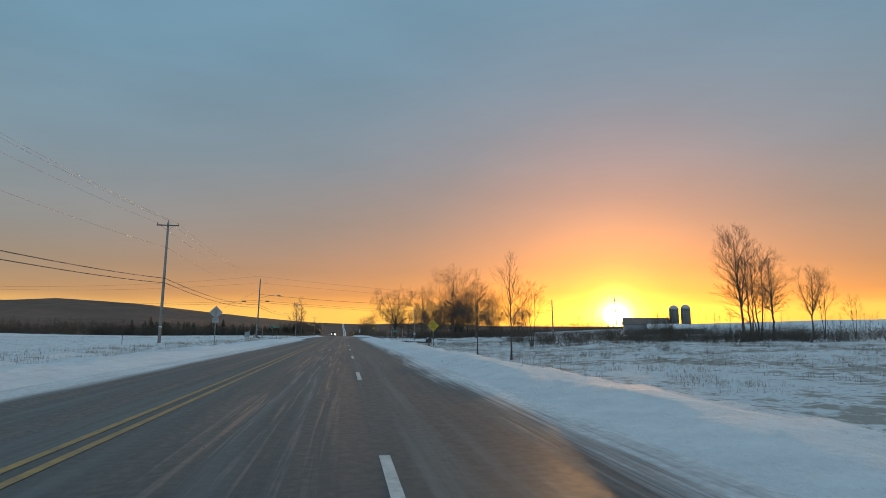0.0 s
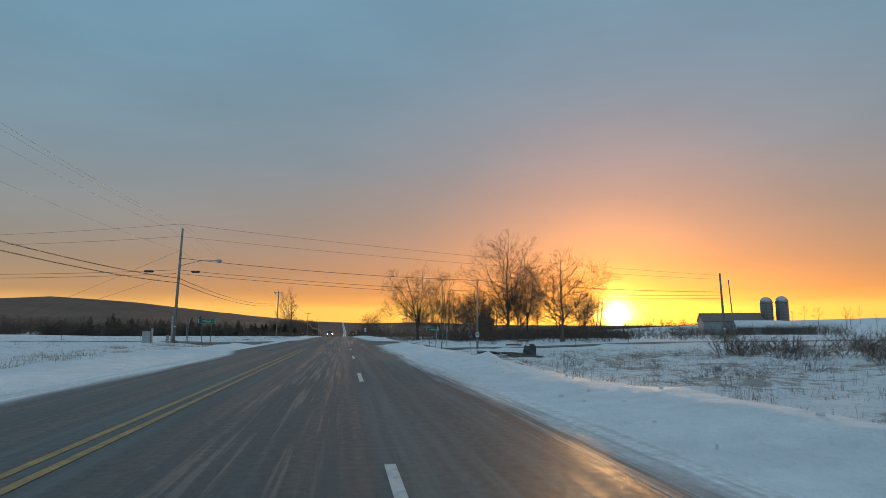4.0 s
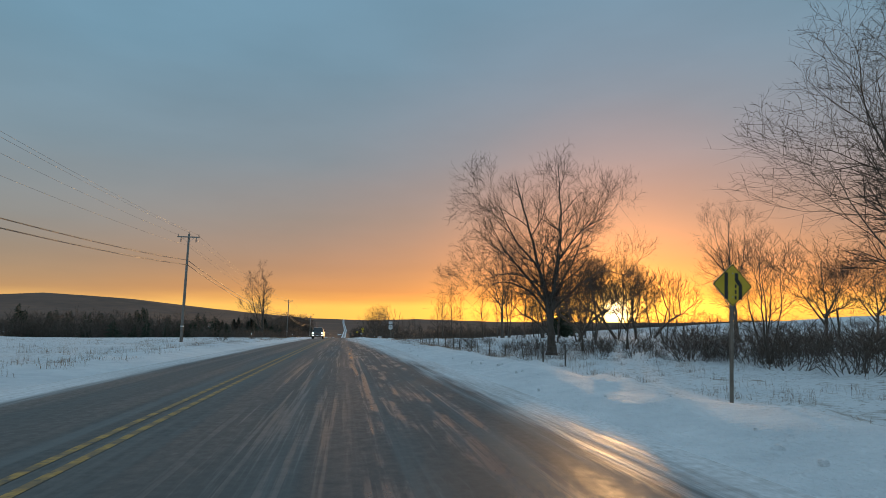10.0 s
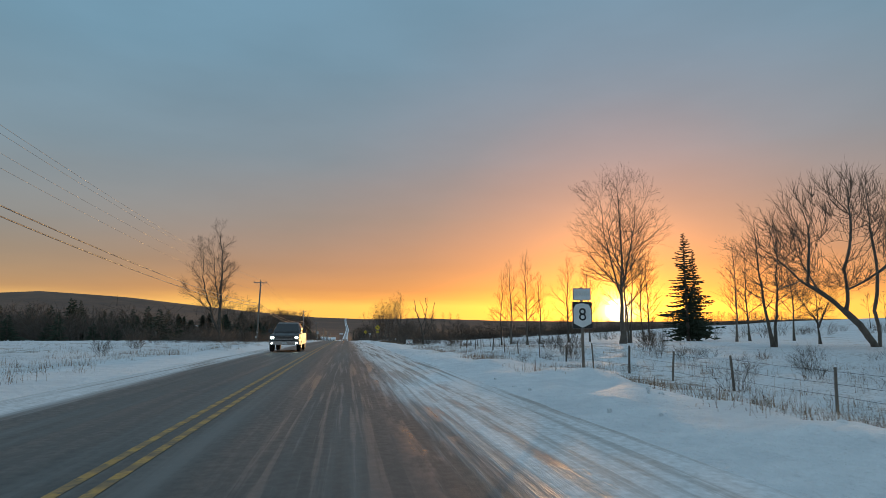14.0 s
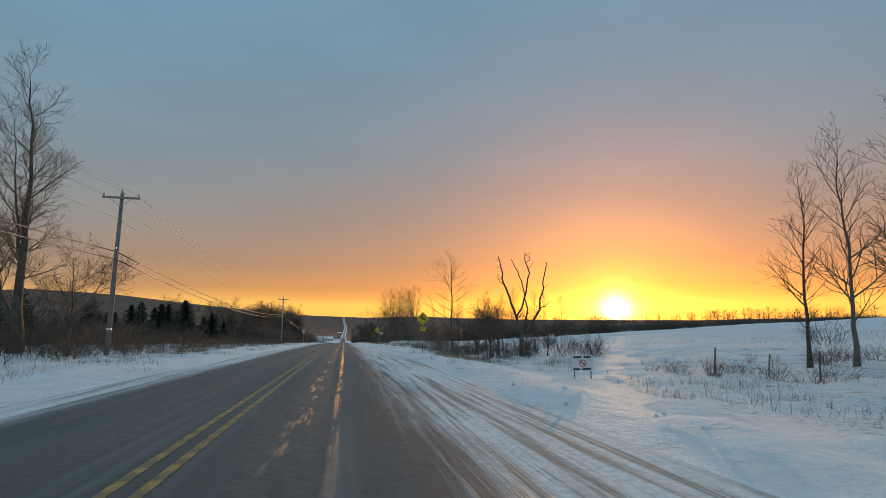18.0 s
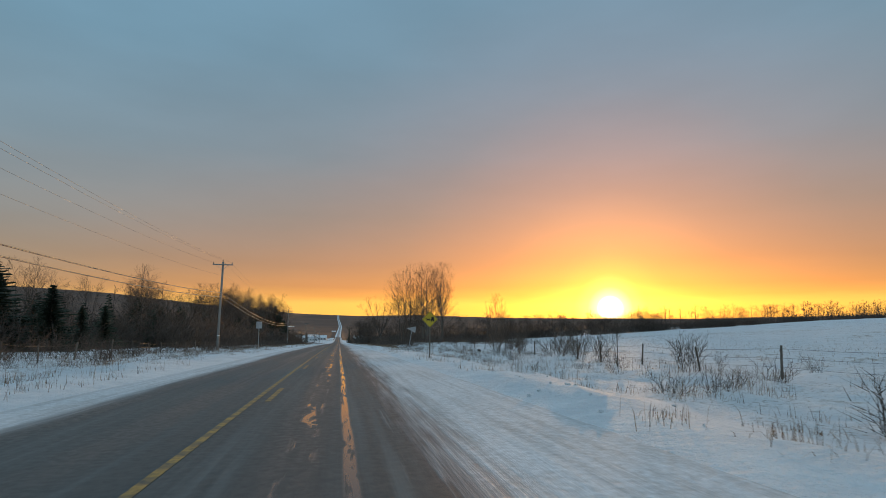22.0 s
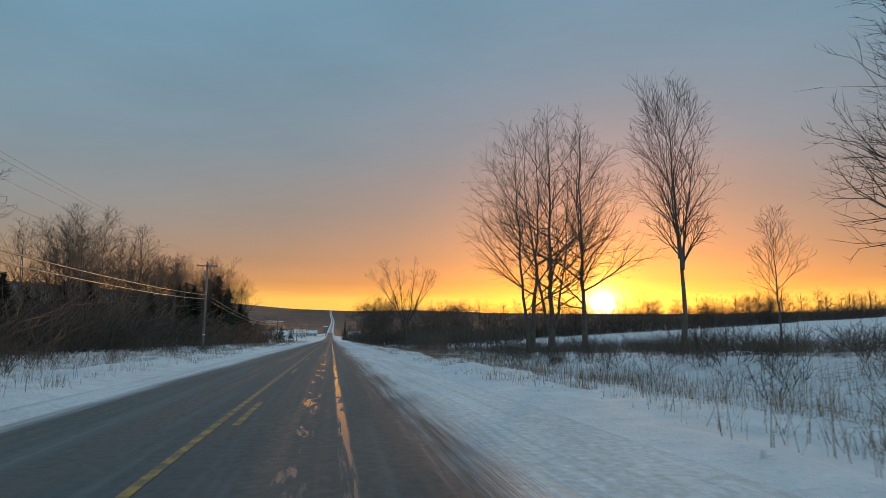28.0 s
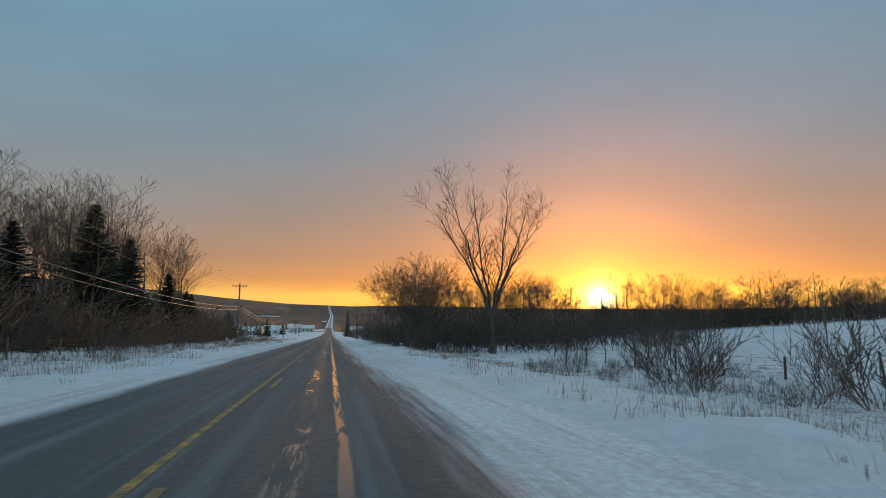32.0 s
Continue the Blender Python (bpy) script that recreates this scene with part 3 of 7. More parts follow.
def utility_pole(x, y, high, lean=0.0, arm=2.4, along=0.0, heavy=False, girth=1.0):
    z = ground_z(x, y) - 0.3
    ob = thing("utility_pole", "weathered grey wooden utility pole with a cross-arm" if arm else "plain weathered wooden utility pole", "utility pole", "utility poles along the road", pose(x, y, z, 0, lean, along))
    h = high + 0.3
    part("pole", Mesh().tube([(0, 0, 0), (0, 0, h * 0.5), (0, 0, h)], [0.165 * girth, 0.14 * girth, 0.11 * girth], 10), POLE, ob, smooth=True)
    part("ground_wire", Mesh().tube([(0.15, -0.06, 0.2), (0.125, -0.055, h * 0.6)], 0.012, 4), CABLE, ob)
    part("number_plate_band", Mesh().tube([(0, 0, 2.0), (0, 0, 2.12)], [0.168 * girth, 0.168 * girth], 10), WHITE, ob, "pale tag band")
    if arm:
        part("cross_arm", Mesh().box((-arm / 2, -0.17, h - 0.42), (arm / 2, -0.07, h - 0.29)), POLE, ob)
        for s in (-1, 1):
            part("brace", Mesh().tube([(0, -0.14, h - 1.0), (s * arm * 0.27, -0.14, h - 0.40)], 0.016, 5), GALV, ob)
            part("insulator", Mesh().tube([(s * arm * 0.46, -0.12, h - 0.29), (s * arm * 0.46, -0.12, h - 0.20), (s * arm * 0.46, -0.12, h - 0.12), (s * arm * 0.46, -0.12, h - 0.05)], [0.02, 0.055, 0.03, 0.05], 8), INSUL, ob)
        part("insulator", Mesh().tube([(0, 0, h), (0, 0, h + 0.08), (0, 0, h + 0.16), (0, 0, h + 0.24)], [0.02, 0.055, 0.03, 0.05], 8), INSUL, ob)
        if heavy:
            for s in (-0.32, 0.36):
                part("cutout", Mesh().tube([(s * arm, -0.2, h - 0.42), (s * arm, -0.24, h - 0.7), (s * arm, -0.2, h - 0.95)], [0.05, 0.07, 0.05], 7), INSUL, ob)
    part("cable_bracket", Mesh().box((-0.05, -0.26, h * 0.66), (0.05, -0.1, h * 0.66 + 0.08)), GALV, ob)
    return ob


def wire(a, b, sag, r=0.016, name="overhead_wire", label="thin overhead power line between poles"):
    a, b = Vector(a), Vector(b)
    pts = [a.lerp(b, t) - Vector((0, 0, sag * 4 * t * (1 - t))) for t in np.linspace(0, 1, 22)]
    ob = new(name, Mesh().tube(pts, r, 5).data(name, CABLE, smooth=True))
    return tagged(ob, label, "power line", "overhead wires")


POLES = [(-16.8, 67.2, 13.2), (-15.4, 128.3, 12.5), (-14.6, 217.8, 11.8), (-13.05, 317.3, 10.6), (-12.5, 415.6, 10.5), (-12.9, 514.8, 10.0), (-13.0, 609.5, 9.4), (-13.2, 705, 9.6), (-13.2, 800, 9.6)]
tops = [Vector((-17.5, -20, 13.2 + 0.0))]
for i, (x, y, h) in enumerate(POLES):
    utility_pole(x, y, h, lean=(0.6, 1.2, 0.9, 1.4, 1.0, 0.4, 0.2, 0, 0)[i], arm=0 if i == 1 else 2.3, heavy=i == 2)
    tops.append(Vector((x, y, ground_z(x, y) + h)))
COMM = (6.3, 6.2, 5.5, 2.9, 3.9, 3.7, 3.7, 3.6, 3.6, 3.6)     # how far below each top the communication cables hang
for i, (a, b) in enumerate(zip(tops, tops[1:])):
    span = (b - a).length
    for s in (-1.05, 0.0, 1.05):
        up = 0.25 if s == 0 else -0.05
        wire(a + Vector((s, 0, up)), b + Vector((s, 0, up)), span * 0.014, 0.008)
    d0, d1 = COMM[i], COMM[i + 1]
    wire(a + Vector((0.15, -0.1, -d0 * 0.45)), b + Vector((0.15, -0.1, -d1 * 0.45)), span * 0.014, 0.008)
    for s, drop in ((0.18, 0.0), (0.2, 0.5)):
        wire(a + Vector((s, -0.1, -d0 - drop)), b + Vector((s, -0.1, -d1 - drop)), span * 0.014, 0.034, "communication_cable", "thick black communication cable between poles")


# ---- trees ----
def grow(rng, start, way, length, r0, level, spec, out):
    """Adds one branch and all that grows from it to out, as (level, points, radii)."""
    s = spec[level]
    n = s.get("n", 4)
    d = Vector(way).normalized()
    pts, rad, p = [Vector(start)], [r0], Vector(start)
    for i in range(n):
        w = s.get("wob", 0.15)
        d = (d + Vector((rng.gauss(0, w), rng.gauss(0, w), rng.gauss(0, w * 0.7))) + Vector((0, 0, s.get("up", 0.05))) + Vector(s.get("pull", (0, 0, 0)))).normalized()
        p = p + d * (length / n)
        pts.append(p.copy())
        rad.append(max(r0 * (1 - (1 - s.get("tip", 0.3)) * (i + 1) / n), 0.008))
    out.append((level, pts, rad))
    if level + 1 >= len(spec):
        return
    c = spec[level + 1]
    kids = max(1, int(round(s["kids"] * rng.uniform(0.8, 1.2))))
    turn = rng.uniform(0, 6.28)
    for k in range(kids):
        f = s.get("from", 0.3) + (1 - s.get("from", 0.3)) * (k + rng.uniform(0.1, 0.9)) / kids
        i = min(int(f * n), n - 1)
        q = pts[i].lerp(pts[i + 1], f * n - i)
        ax = (pts[i + 1] - pts[i]).normalized()
        turn += 2.4 + rng.uniform(-0.5, 0.5)
        side = ax.orthogonal().normalized()
        side = Matrix.Rotation(turn, 3, ax) @ side
        an = radians(c.get("angle", 45) * rng.uniform(0.75, 1.2))
        kd = ax * math.cos(an) + side * math.sin(an)
        shape = s.get("shape")
        prof = 1.0 if shape is None else float(np.interp(f, [a for a, _ in shape], [b for _, b in shape]))
        rk = (rad[i] + (rad[i + 1] - rad[i]) * (f * n - i)) * c.get("r", 0.55)
        grow(rng, q, kd, length * c["len"] * prof * rng.uniform(0.75, 1.2), max(rk, 0.010), level + 1, spec, out)


TREES = {}


def tree_mesh(key, spec, high, seed, stems=1, spread=0.0, thick=0.02, trunk_levels=1, bark=None, twig=None, sides=9):
    """A template tree of the given height: its trunk and its crown as two meshes."""
    rng = random.Random(seed)
    out = []
    for k in range(stems):
        a = 6.28 * k / max(1, stems) + rng.uniform(-0.5, 0.5)
        tilt = Vector((math.cos(a) * spread * rng.uniform(0.6, 1.3), math.sin(a) * spread * rng.uniform(0.6, 1.3), 1))
        grow(rng, (math.cos(a) * 0.25 * (stems > 1), math.sin(a) * 0.25 * (stems > 1), -0.4), tilt, high * spec[0]["len"] * rng.uniform(0.88, 1.1), high * thick * (1 if stems == 1 else rng.uniform(0.6, 0.9)), 0, spec, out)
    zs = sorted(p.z for _, pts, _ in out for p in pts)
    top = zs[int(len(zs) * 0.985)]
    k = high / top
    tr, cr = Mesh(), Mesh()
    for level, pts, rad in out:
        pts, rad = [p * k for p in pts], [r for r in rad]
        if level == 0:
            rad[0] *= 1.35
        dst, n = (tr, sides) if level < trunk_levels else (cr, min(sides, 5) if level == 1 else min(sides, 4) if level == 2 else 3)
        dst.tube(pts, rad, n, cap=False, spike=level >= (1 if sides < 4 else max(2, len(spec) - 2)))
    TREES[key] = (tr.data(key + "_trunk", bark or BARK, smooth=True), cr.data(key + "_crown", twig or TWIG), high)


def tree(key, x, y, high, turn=0.0, name="bare_tree", label="tall bare deciduous tree with fine winter twigs", group="", wide=1.0, sink=0.0):
    a, b, h0 = TREES[key]
    k = high / h0
    ob = thing(name, label, "tree", group, Matrix.Translation((x, y, ground_z(x, y) - sink)) @ pose(0, 0, 0, 0, 0, turn))
    for nm, me in (("trunk", a), ("crown", b)):
        part(nm, me, None, ob, at=Matrix.Diagonal((k * wide, k * wide, k, 1)))
    return ob


def fan(n, z0, z1, reach, size, flat=1.0, turn=0.0):
    """Lobes of a crown wound round the trunk from z0 to z1; reach and size run from the lowest to the top."""
    out = []
    for i in range(n):
        f = i / max(1, n - 1)
        a = turn + 2.4 * i
        r = float(np.interp(f, np.linspace(0, 1, len(reach)), reach))
        s = float(np.interp(f, np.linspace(0, 1, len(size)), size))
        out.append((r * math.cos(a), r * math.sin(a), z0 + (z1 - z0) * f, s, s, s * flat))
    return out


def crown_tree(key, high, seed, trunks, lobes, points=900, up=0.12, thick=0.018, twigs=3, step=0.022, length=0.062, jitter=0.2, lift=0.4, density=1.0, bend=0.03):
    """A tree whose branches grow towards points strewn through the lobes of its crown (all in units of its height)."""
    rng = np.random.RandomState(seed)
    pos, par = [], []

    def chain(a, b, start, bow):
        n = max(2, int(np.linalg.norm(np.subtract(b, a)) / step))
        last = start
        side = rng.normal(0, bend, 3) * np.linalg.norm(np.subtract(b, a))
        for i in range(1, n + 1):
            t = i / n
            p = np.add(a, np.subtract(b, a) * t) + 4 * t * (1 - t) * (side + np.array([0, 0, bow]))
            pos.append(p + rng.normal(0, step * 0.035, 3))
            par.append(last)
            last = len(pos) - 1
        return last

    for line in trunks:
        if pos and line[0][2] > -0.01:
            start = int(np.argmin(np.linalg.norm(np.array(pos) - np.array(line[0]), axis=1)))
            a = pos[start]
        else:
            pos.append(np.array(line[0], float))
            par.append(-1)
            start, a = len(pos) - 1, pos[-1]
        for b in line[1:]:
            start = chain(a, np.array(b, float), start, 0.0)
            a = pos[start]
    stems = np.array(pos)
    for cx, cy, cz, rx, ry, rz in lobes:
        c = np.array([cx, cy, cz - 0.4 * rz])
        p = stems
        flat = np.linalg.norm((p - c)[:, :2], axis=1)
        rise = c[2] - p[:, 2]
        cost = flat + np.abs(rise) * 0.6 + np.maximum(0, 0.75 * flat - rise) * 2.0 + np.where(p[:, 2] < 0.1, 0.25, 0) + np.where(p[:, 2] > 0.82, 0.1, 0)
        k = int(np.argmin(cost))
        chain(pos[k], c, k, -0.03 * float(flat[k]))
    # points through the lobes
    vol = np.array([l[3] * l[4] * l[5] for l in lobes]) ** 0.75
    which = rng.choice(len(lobes), points, p=vol / vol.sum())
    d = rng.normal(0, 1, (points, 3))
    d /= np.linalg.norm(d, axis=1)[:, None]
    L = np.array(lobes)
    goal = L[which, :3] + d * (rng.uniform(0, 1, points) ** 0.42)[:, None] * L[which, 3:]
    P = np.array(pos)
    near = np.linalg.norm(goal[:, None] - P[None], axis=2)
    idx, dist = near.argmin(1), near.min(1)
    for _ in range(70):
        live = np.where((dist < 0.25) & (dist > step * 1.35))[0]
        if len(live) == 0:
            break
        way = goal[live] - P[idx[live]]
        way /= np.linalg.norm(way, axis=1)[:, None]
        acc = np.zeros_like(P)
        cnt = np.zeros(len(P))
        np.add.at(acc, idx[live], way)
        np.add.at(cnt, idx[live], 1)
        src = np.where(cnt > 0)[0]
        v = acc[src] / cnt[src][:, None] + rng.normal(0, jitter, (len(src), 3)) * 0.5 + np.array([0, 0, up])
        v /= np.linalg.norm(v, axis=1)[:, None]
        q = P[src] + v * step
        base = len(P)
        par.extend(int(k) for k in src)
        P = np.concatenate([P, q])
        dd = np.linalg.norm(goal[:, None] - q[None], axis=2)
        j = dd.argmin(1)
        m = dd[np.arange(len(goal)), j]
        closer = m < dist
        idx[closer], dist[closer] = j[closer] + base, m[closer]
    n = len(P)
    load = np.ones(n)
    kids = [[] for _ in range(n)]
    for i in range(n - 1, -1, -1):
        if par[i] >= 0:
            load[par[i]] += load[i]
            kids[par[i]].append(i)
    rad = np.maximum(thick * high * (load / load.max()) ** 0.54, 0.011)
    P *= high / max(1e-6, np.percentile(P[:, 2], 99.6) + length * 0.5)
    tr, cr = Mesh(), Mesh()
    stack = [(i, -1) for i in range(n) if par[i] < 0]
    while stack:
        i, root = stack.pop()
        line = [root, i] if root >= 0 else [i]
        while kids[line[-1]]:
            ks = sorted(kids[line[-1]], key=lambda k: -load[k])
            for k in ks[1:]:
                stack.append((k, line[-1]))
            line.append(ks[0])
        keep = line if len(line) < 4 else [line[0], line[1]] + [q for a, q in enumerate(line[2:-1]) if rad[q] > 0.05 or a % 3 == 1] + [line[-1]]
        pts, rr = [Vector(P[q]) for q in keep], [float(rad[q]) for q in keep]
        if root >= 0:
            rr[0] = rr[1]
        if root < 0:
            rr[0] *= 1.4
            pts[0].z -= 0.3
        big = rr[0]
        (tr if big > 0.05 * (high / 12.0) else cr).tube(pts, rr, 9 if big > 0.12 else 6 if big > 0.05 else 3, cap=False, spike=len(pts) > 2)
    # sprays of fine twigs off the thin wood
    centre = np.array([P[:, 0].mean(), P[:, 1].mean(), P[:, 2].max() * 0.35])
    for i in np.where(load < 12)[0]:
        if par[i] < 0 or rng.uniform() > density:
            continue
        d0 = P[i] - P[par[i]]
        ln = np.linalg.norm(d0)
        if ln < 1e-6:
            continue
        d0 /= ln
        out = P[i] - centre
        out /= np.linalg.norm(out)
        v = d0 * 0.7 + out * 0.55 + rng.normal(0, 0.38, 3) + (0, 0, lift)
        v /= np.linalg.norm(v)
        s = length * high * rng.uniform(0.6, 1.25)
        q = P[i] - d0 * ln * rng.uniform(0, 0.9)
        m = q + v * s * 0.55 + rng.normal(0, 0.05, 3) * s
        e = m + (v + (0, 0, 0.25 * lift)) * s * 0.55
        cr.tube([q, m, e], [0.012, 0.009, 0.006], 3, cap=False, spike=True)
        for k in range(twigs):
            f = (k + rng.uniform(0.2, 0.9)) / twigs
            o = q + (m - q) * min(1, f * 2) if f < 0.5 else m + (e - m) * (f * 2 - 1)
            w = v * 0.85 + rng.normal(0, 0.42, 3) + (0, 0, 0.3 * lift)
            w /= np.linalg.norm(w)
            t = o + w * s * rng.uniform(0.35, 0.6)
            a = np.cross(w, (0.31, 0.95, 0.07))
            a /= max(1e-6, np.linalg.norm(a))
            b = np.cross(w, a)
            h = 0.0075
            cr.add([o + a * h, o - a * h * 0.5 + b * h * 0.87, o - a * h * 0.5 - b * h * 0.87, t], [(0, 1, 3), (1, 2, 3), (2, 0, 3)])
    TREES[key] = (tr.data(key + "_trunk", BARK, smooth=True), cr.data(key + "_crown", TWIG), high)


def branchy(key, high, seed, stems, reach, z0=0.2, angle=(65, 28), kids=26, sub=8, twig=5, spray=2, curl=0.45, droop=0.0, thick=0.017, fine=0.009, snake=0.07, lean=0.7, fork=(24, 46)):
    """A bare tree: stems as (girth, line) in units of its height, with side limbs whose length follows reach and which branch three times more."""
    rng = random.Random(seed)
    tr, cr = Mesh(), Mesh()
    longest = high * max(r for _, r in reach)
    tilt0, tilt1 = angle

    def limb(p, d, length, r, level):
        n = (0, 6, 4, 2, 1)[level]
        pts, d = [p], d.normalized()
        for i in range(n):
            w = snake * (0.8 if level == 1 else 1.2)
            pull = curl * (0.9 if level == 1 else 0.6) / n
            if droop and level <= 2:
                pull = -droop / n if i < n * 0.55 else curl / n
            d = (d + Vector((rng.gauss(0, w), rng.gauss(0, w), rng.gauss(0, w) + pull))).normalized()
            p = p + d * (length / n)
            pts.append(p)
        rr = [max(fine * 0.7, r * (1 - 0.72 * i / max(1, n))) for i in range(n)] + [fine * 0.4]
        big = level == 1 and r > 0.045 * high / 12.0
        (tr if big else cr).tube(pts, rr, 6 if big else 4 if level == 1 else 3, cap=False, spike=True)
        if level == 4 or length < 0.012 * high:
            return
        many = (0, sub, twig, spray)[level]
        m = max(1, int(round(many * min(1.15, (length / (longest * (1.0, 1.0, 0.5, 0.22)[level])) ** 0.7) * rng.uniform(0.8, 1.2)))) if many else 0
        a = rng.uniform(0, 6.28)
        for k in range(m):
            f = 0.14 + 0.82 * (k + rng.uniform(0.15, 0.85)) / m
            i = min(int(f * n), n - 1)
            q = pts[i].lerp(pts[i + 1], f * n - i)
            ax = (pts[i + 1] - pts[i]).normalized()
            a += 2.4 + rng.uniform(-0.6, 0.6)
            side = Matrix.Rotation(a, 3, ax) @ ax.orthogonal().normalized()
            t = radians(rng.uniform(*fork))
            nl = length * (0.60 * (1 - f) + 0.26) * rng.uniform(0.65, 1.25)
            limb(q, ax * math.cos(t) + side * math.sin(t), nl, max(fine, rr[i] * 0.62), level + 1)

    for girth, line in stems:
        ctrl = [Vector(p) * high for p in line]
        ctrl = [ctrl[0] * 2 - ctrl[1]] + ctrl + [ctrl[-1] * 2 - ctrl[-2]]
        pts = []
        for a, b, c, d in zip(ctrl, ctrl[1:], ctrl[2:], ctrl[3:]):
            for i in range(5):
                t = i / 5
                pts.append(0.5 * (2 * b + (c - a) * t + (2 * a - 5 * b + 4 * c - d) * t * t + (3 * b - a - 3 * c + d) * t ** 3) + Vector((rng.gauss(0, 0.003), rng.gauss(0, 0.003), 0)) * high)
        pts.append(ctrl[-2])
        n = len(pts) - 1
        r0 = thick * high * girth
        rr = [max(fine, r0 * (1 - 0.95 * (i / n) ** 0.62)) for i in range(n + 1)]
        root = line[0][2] <= 0
        if root:
            rr[0] *= 1.5
            rr[1] *= 1.1
            pts[0] = pts[0] - Vector((0, 0, 0.4))
        tr.tube(pts, rr, 10 if r0 > 0.12 else 7, cap=False, spike=True)
        free = [i for i in range(n) if pts[i].z / high >= z0]
        if not free:
            continue
        first = free[0]
        m = max(3, int(round(kids * (n - first) / n * sum((pts[i + 1] - pts[i]).length for i in range(n)) / high)))
        a = rng.uniform(0, 6.28)
        for k in range(m):
            g = first + (n - first) * (k + rng.uniform(0.1, 0.9)) / m
            i = min(int(g), n - 1)
            q = pts[i].lerp(pts[i + 1], g - i)
            z = q.z / high
            a += 2.4 + rng.uniform(-0.5, 0.5)
            out = Vector((q.x, q.y, 0)) / high
            flat_way = Vector((math.cos(a), math.sin(a), 0)) + out * (lean / 0.12)
            flat_way.normalize()
            t = radians(tilt0 + (tilt1 - tilt0) * min(1, z) + rng.gauss(0, 7))
            ln = high * float(np.interp(z, [u for u, _ in reach], [v for _, v in reach])) * rng.choice((0.55, 0.8, 1.0, 1.05, 1.2))
            limb(q, flat_way * math.sin(t) + Vector((0, 0, math.cos(t))), ln, min(rr[i] * 0.55, ln * 0.014 + fine), 1)
    top = max(v[2] for v in tr.v + cr.v)
    k = high / top
    for m in (tr, cr):
        m.v = [(x, y, z * k if z > 0 else z) for x, y, z in m.v]
    TREES[key] = (tr.data(key + "_trunk", BARK, smooth=True), cr.data(key + "_crown", TWIG), high)


MAST = (1.0, [(0, 0, 0), (0.006, 0, 0.3), (0.0, 0.006, 0.62), (0.004, 0, 0.95)])
branchy("vase_hero", 22, 19, [(1.0, [(0, 0, 0), (0.008, 0, 0.25), (0.0, 0.0, 0.55), (0.02, 0, 0.94)]), (0.42, [(0, 0, 0.17), (-0.06, 0, 0.36), (-0.14, 0.02, 0.58), (-0.17, 0.02, 0.82)]), (0.42, [(0, 0, 0.20), (0.06, 0.02, 0.42), (0.12, 0.03, 0.62), (0.15, 0.03, 0.86)]),
                              (0.38, [(0, 0, 0.26), (-0.01, 0.1, 0.48), (0.03, 0.16, 0.82)]), (0.38, [(0, 0, 0.24), (0.01, -0.1, 0.46), (-0.05, -0.16, 0.80)]), (0.32, [(0, 0, 0.13), (-0.12, 0.03, 0.26), (-0.25, 0.04, 0.48)]), (0.32, [(0, 0, 0.15), (0.12, 0.03, 0.30), (0.24, 0.04, 0.52)])],
        [(0.1, 0.16), (0.3, 0.24), (0.6, 0.22), (0.85, 0.14), (1, 0.06)], 0.14, (66, 36), 24, 8, 5, 2, 0.3, snake=0.12, fork=(28, 60))
branchy("vase_a", 20, 11, [(1.0, [(0, 0, 0), (0, 0, 0.25), (0.02, 0, 0.55), (0.0, 0, 0.92)]), (0.45, [(0, 0, 0.25), (-0.08, 0.03, 0.5), (-0.14, 0.05, 0.8)]), (0.45, [(0, 0, 0.3), (0.09, -0.03, 0.55), (0.14, -0.05, 0.82)])],
        [(0.2, 0.2), (0.4, 0.25), (0.7, 0.2), (1, 0.07)], 0.24, (62, 34), 26, 8, 5, 2, 0.3, snake=0.12, fork=(28, 60))
branchy("vase_b", 19, 23, [(0.8, [(0, 0, 0), (-0.06, 0, 0.3), (-0.10, 0, 0.6), (-0.11, 0, 0.9)]), (0.7, [(0.02, 0, -0.01), (0.08, 0, 0.35), (0.11, 0, 0.65), (0.10, 0, 0.88)])],
        [(0.15, 0.2), (0.4, 0.25), (0.7, 0.19), (1, 0.06)], 0.2, (64, 34), 26, 7, 5, 2, 0.3, snake=0.12, fork=(28, 60))
branchy("broad", 15, 41, [(1.1, [(0, 0, 0), (0.006, 0, 0.3), (-0.008, 0.006, 0.62), (0.01, 0, 0.95)]), (0.36, [(0, 0, 0.16), (-0.16, 0.02, 0.28), (-0.30, 0.04, 0.48), (-0.36, 0.05, 0.66)]), (0.36, [(0, 0, 0.18), (0.18, 0.04, 0.30), (0.32, 0.06, 0.46), (0.40, 0.06, 0.60)]),
                          (0.34, [(0, 0, 0.24), (0.03, 0.18, 0.42), (0.04, 0.30, 0.64)]), (0.34, [(0, 0, 0.22), (-0.02, -0.18, 0.40), (-0.03, -0.30, 0.60)])],
        [(0.1, 0.20), (0.3, 0.32), (0.55, 0.32), (0.8, 0.2), (1, 0.07)], 0.15, (80, 40), 30, 8, 5, 2, 0.3, thick=0.019, snake=0.12, fork=(28, 60))
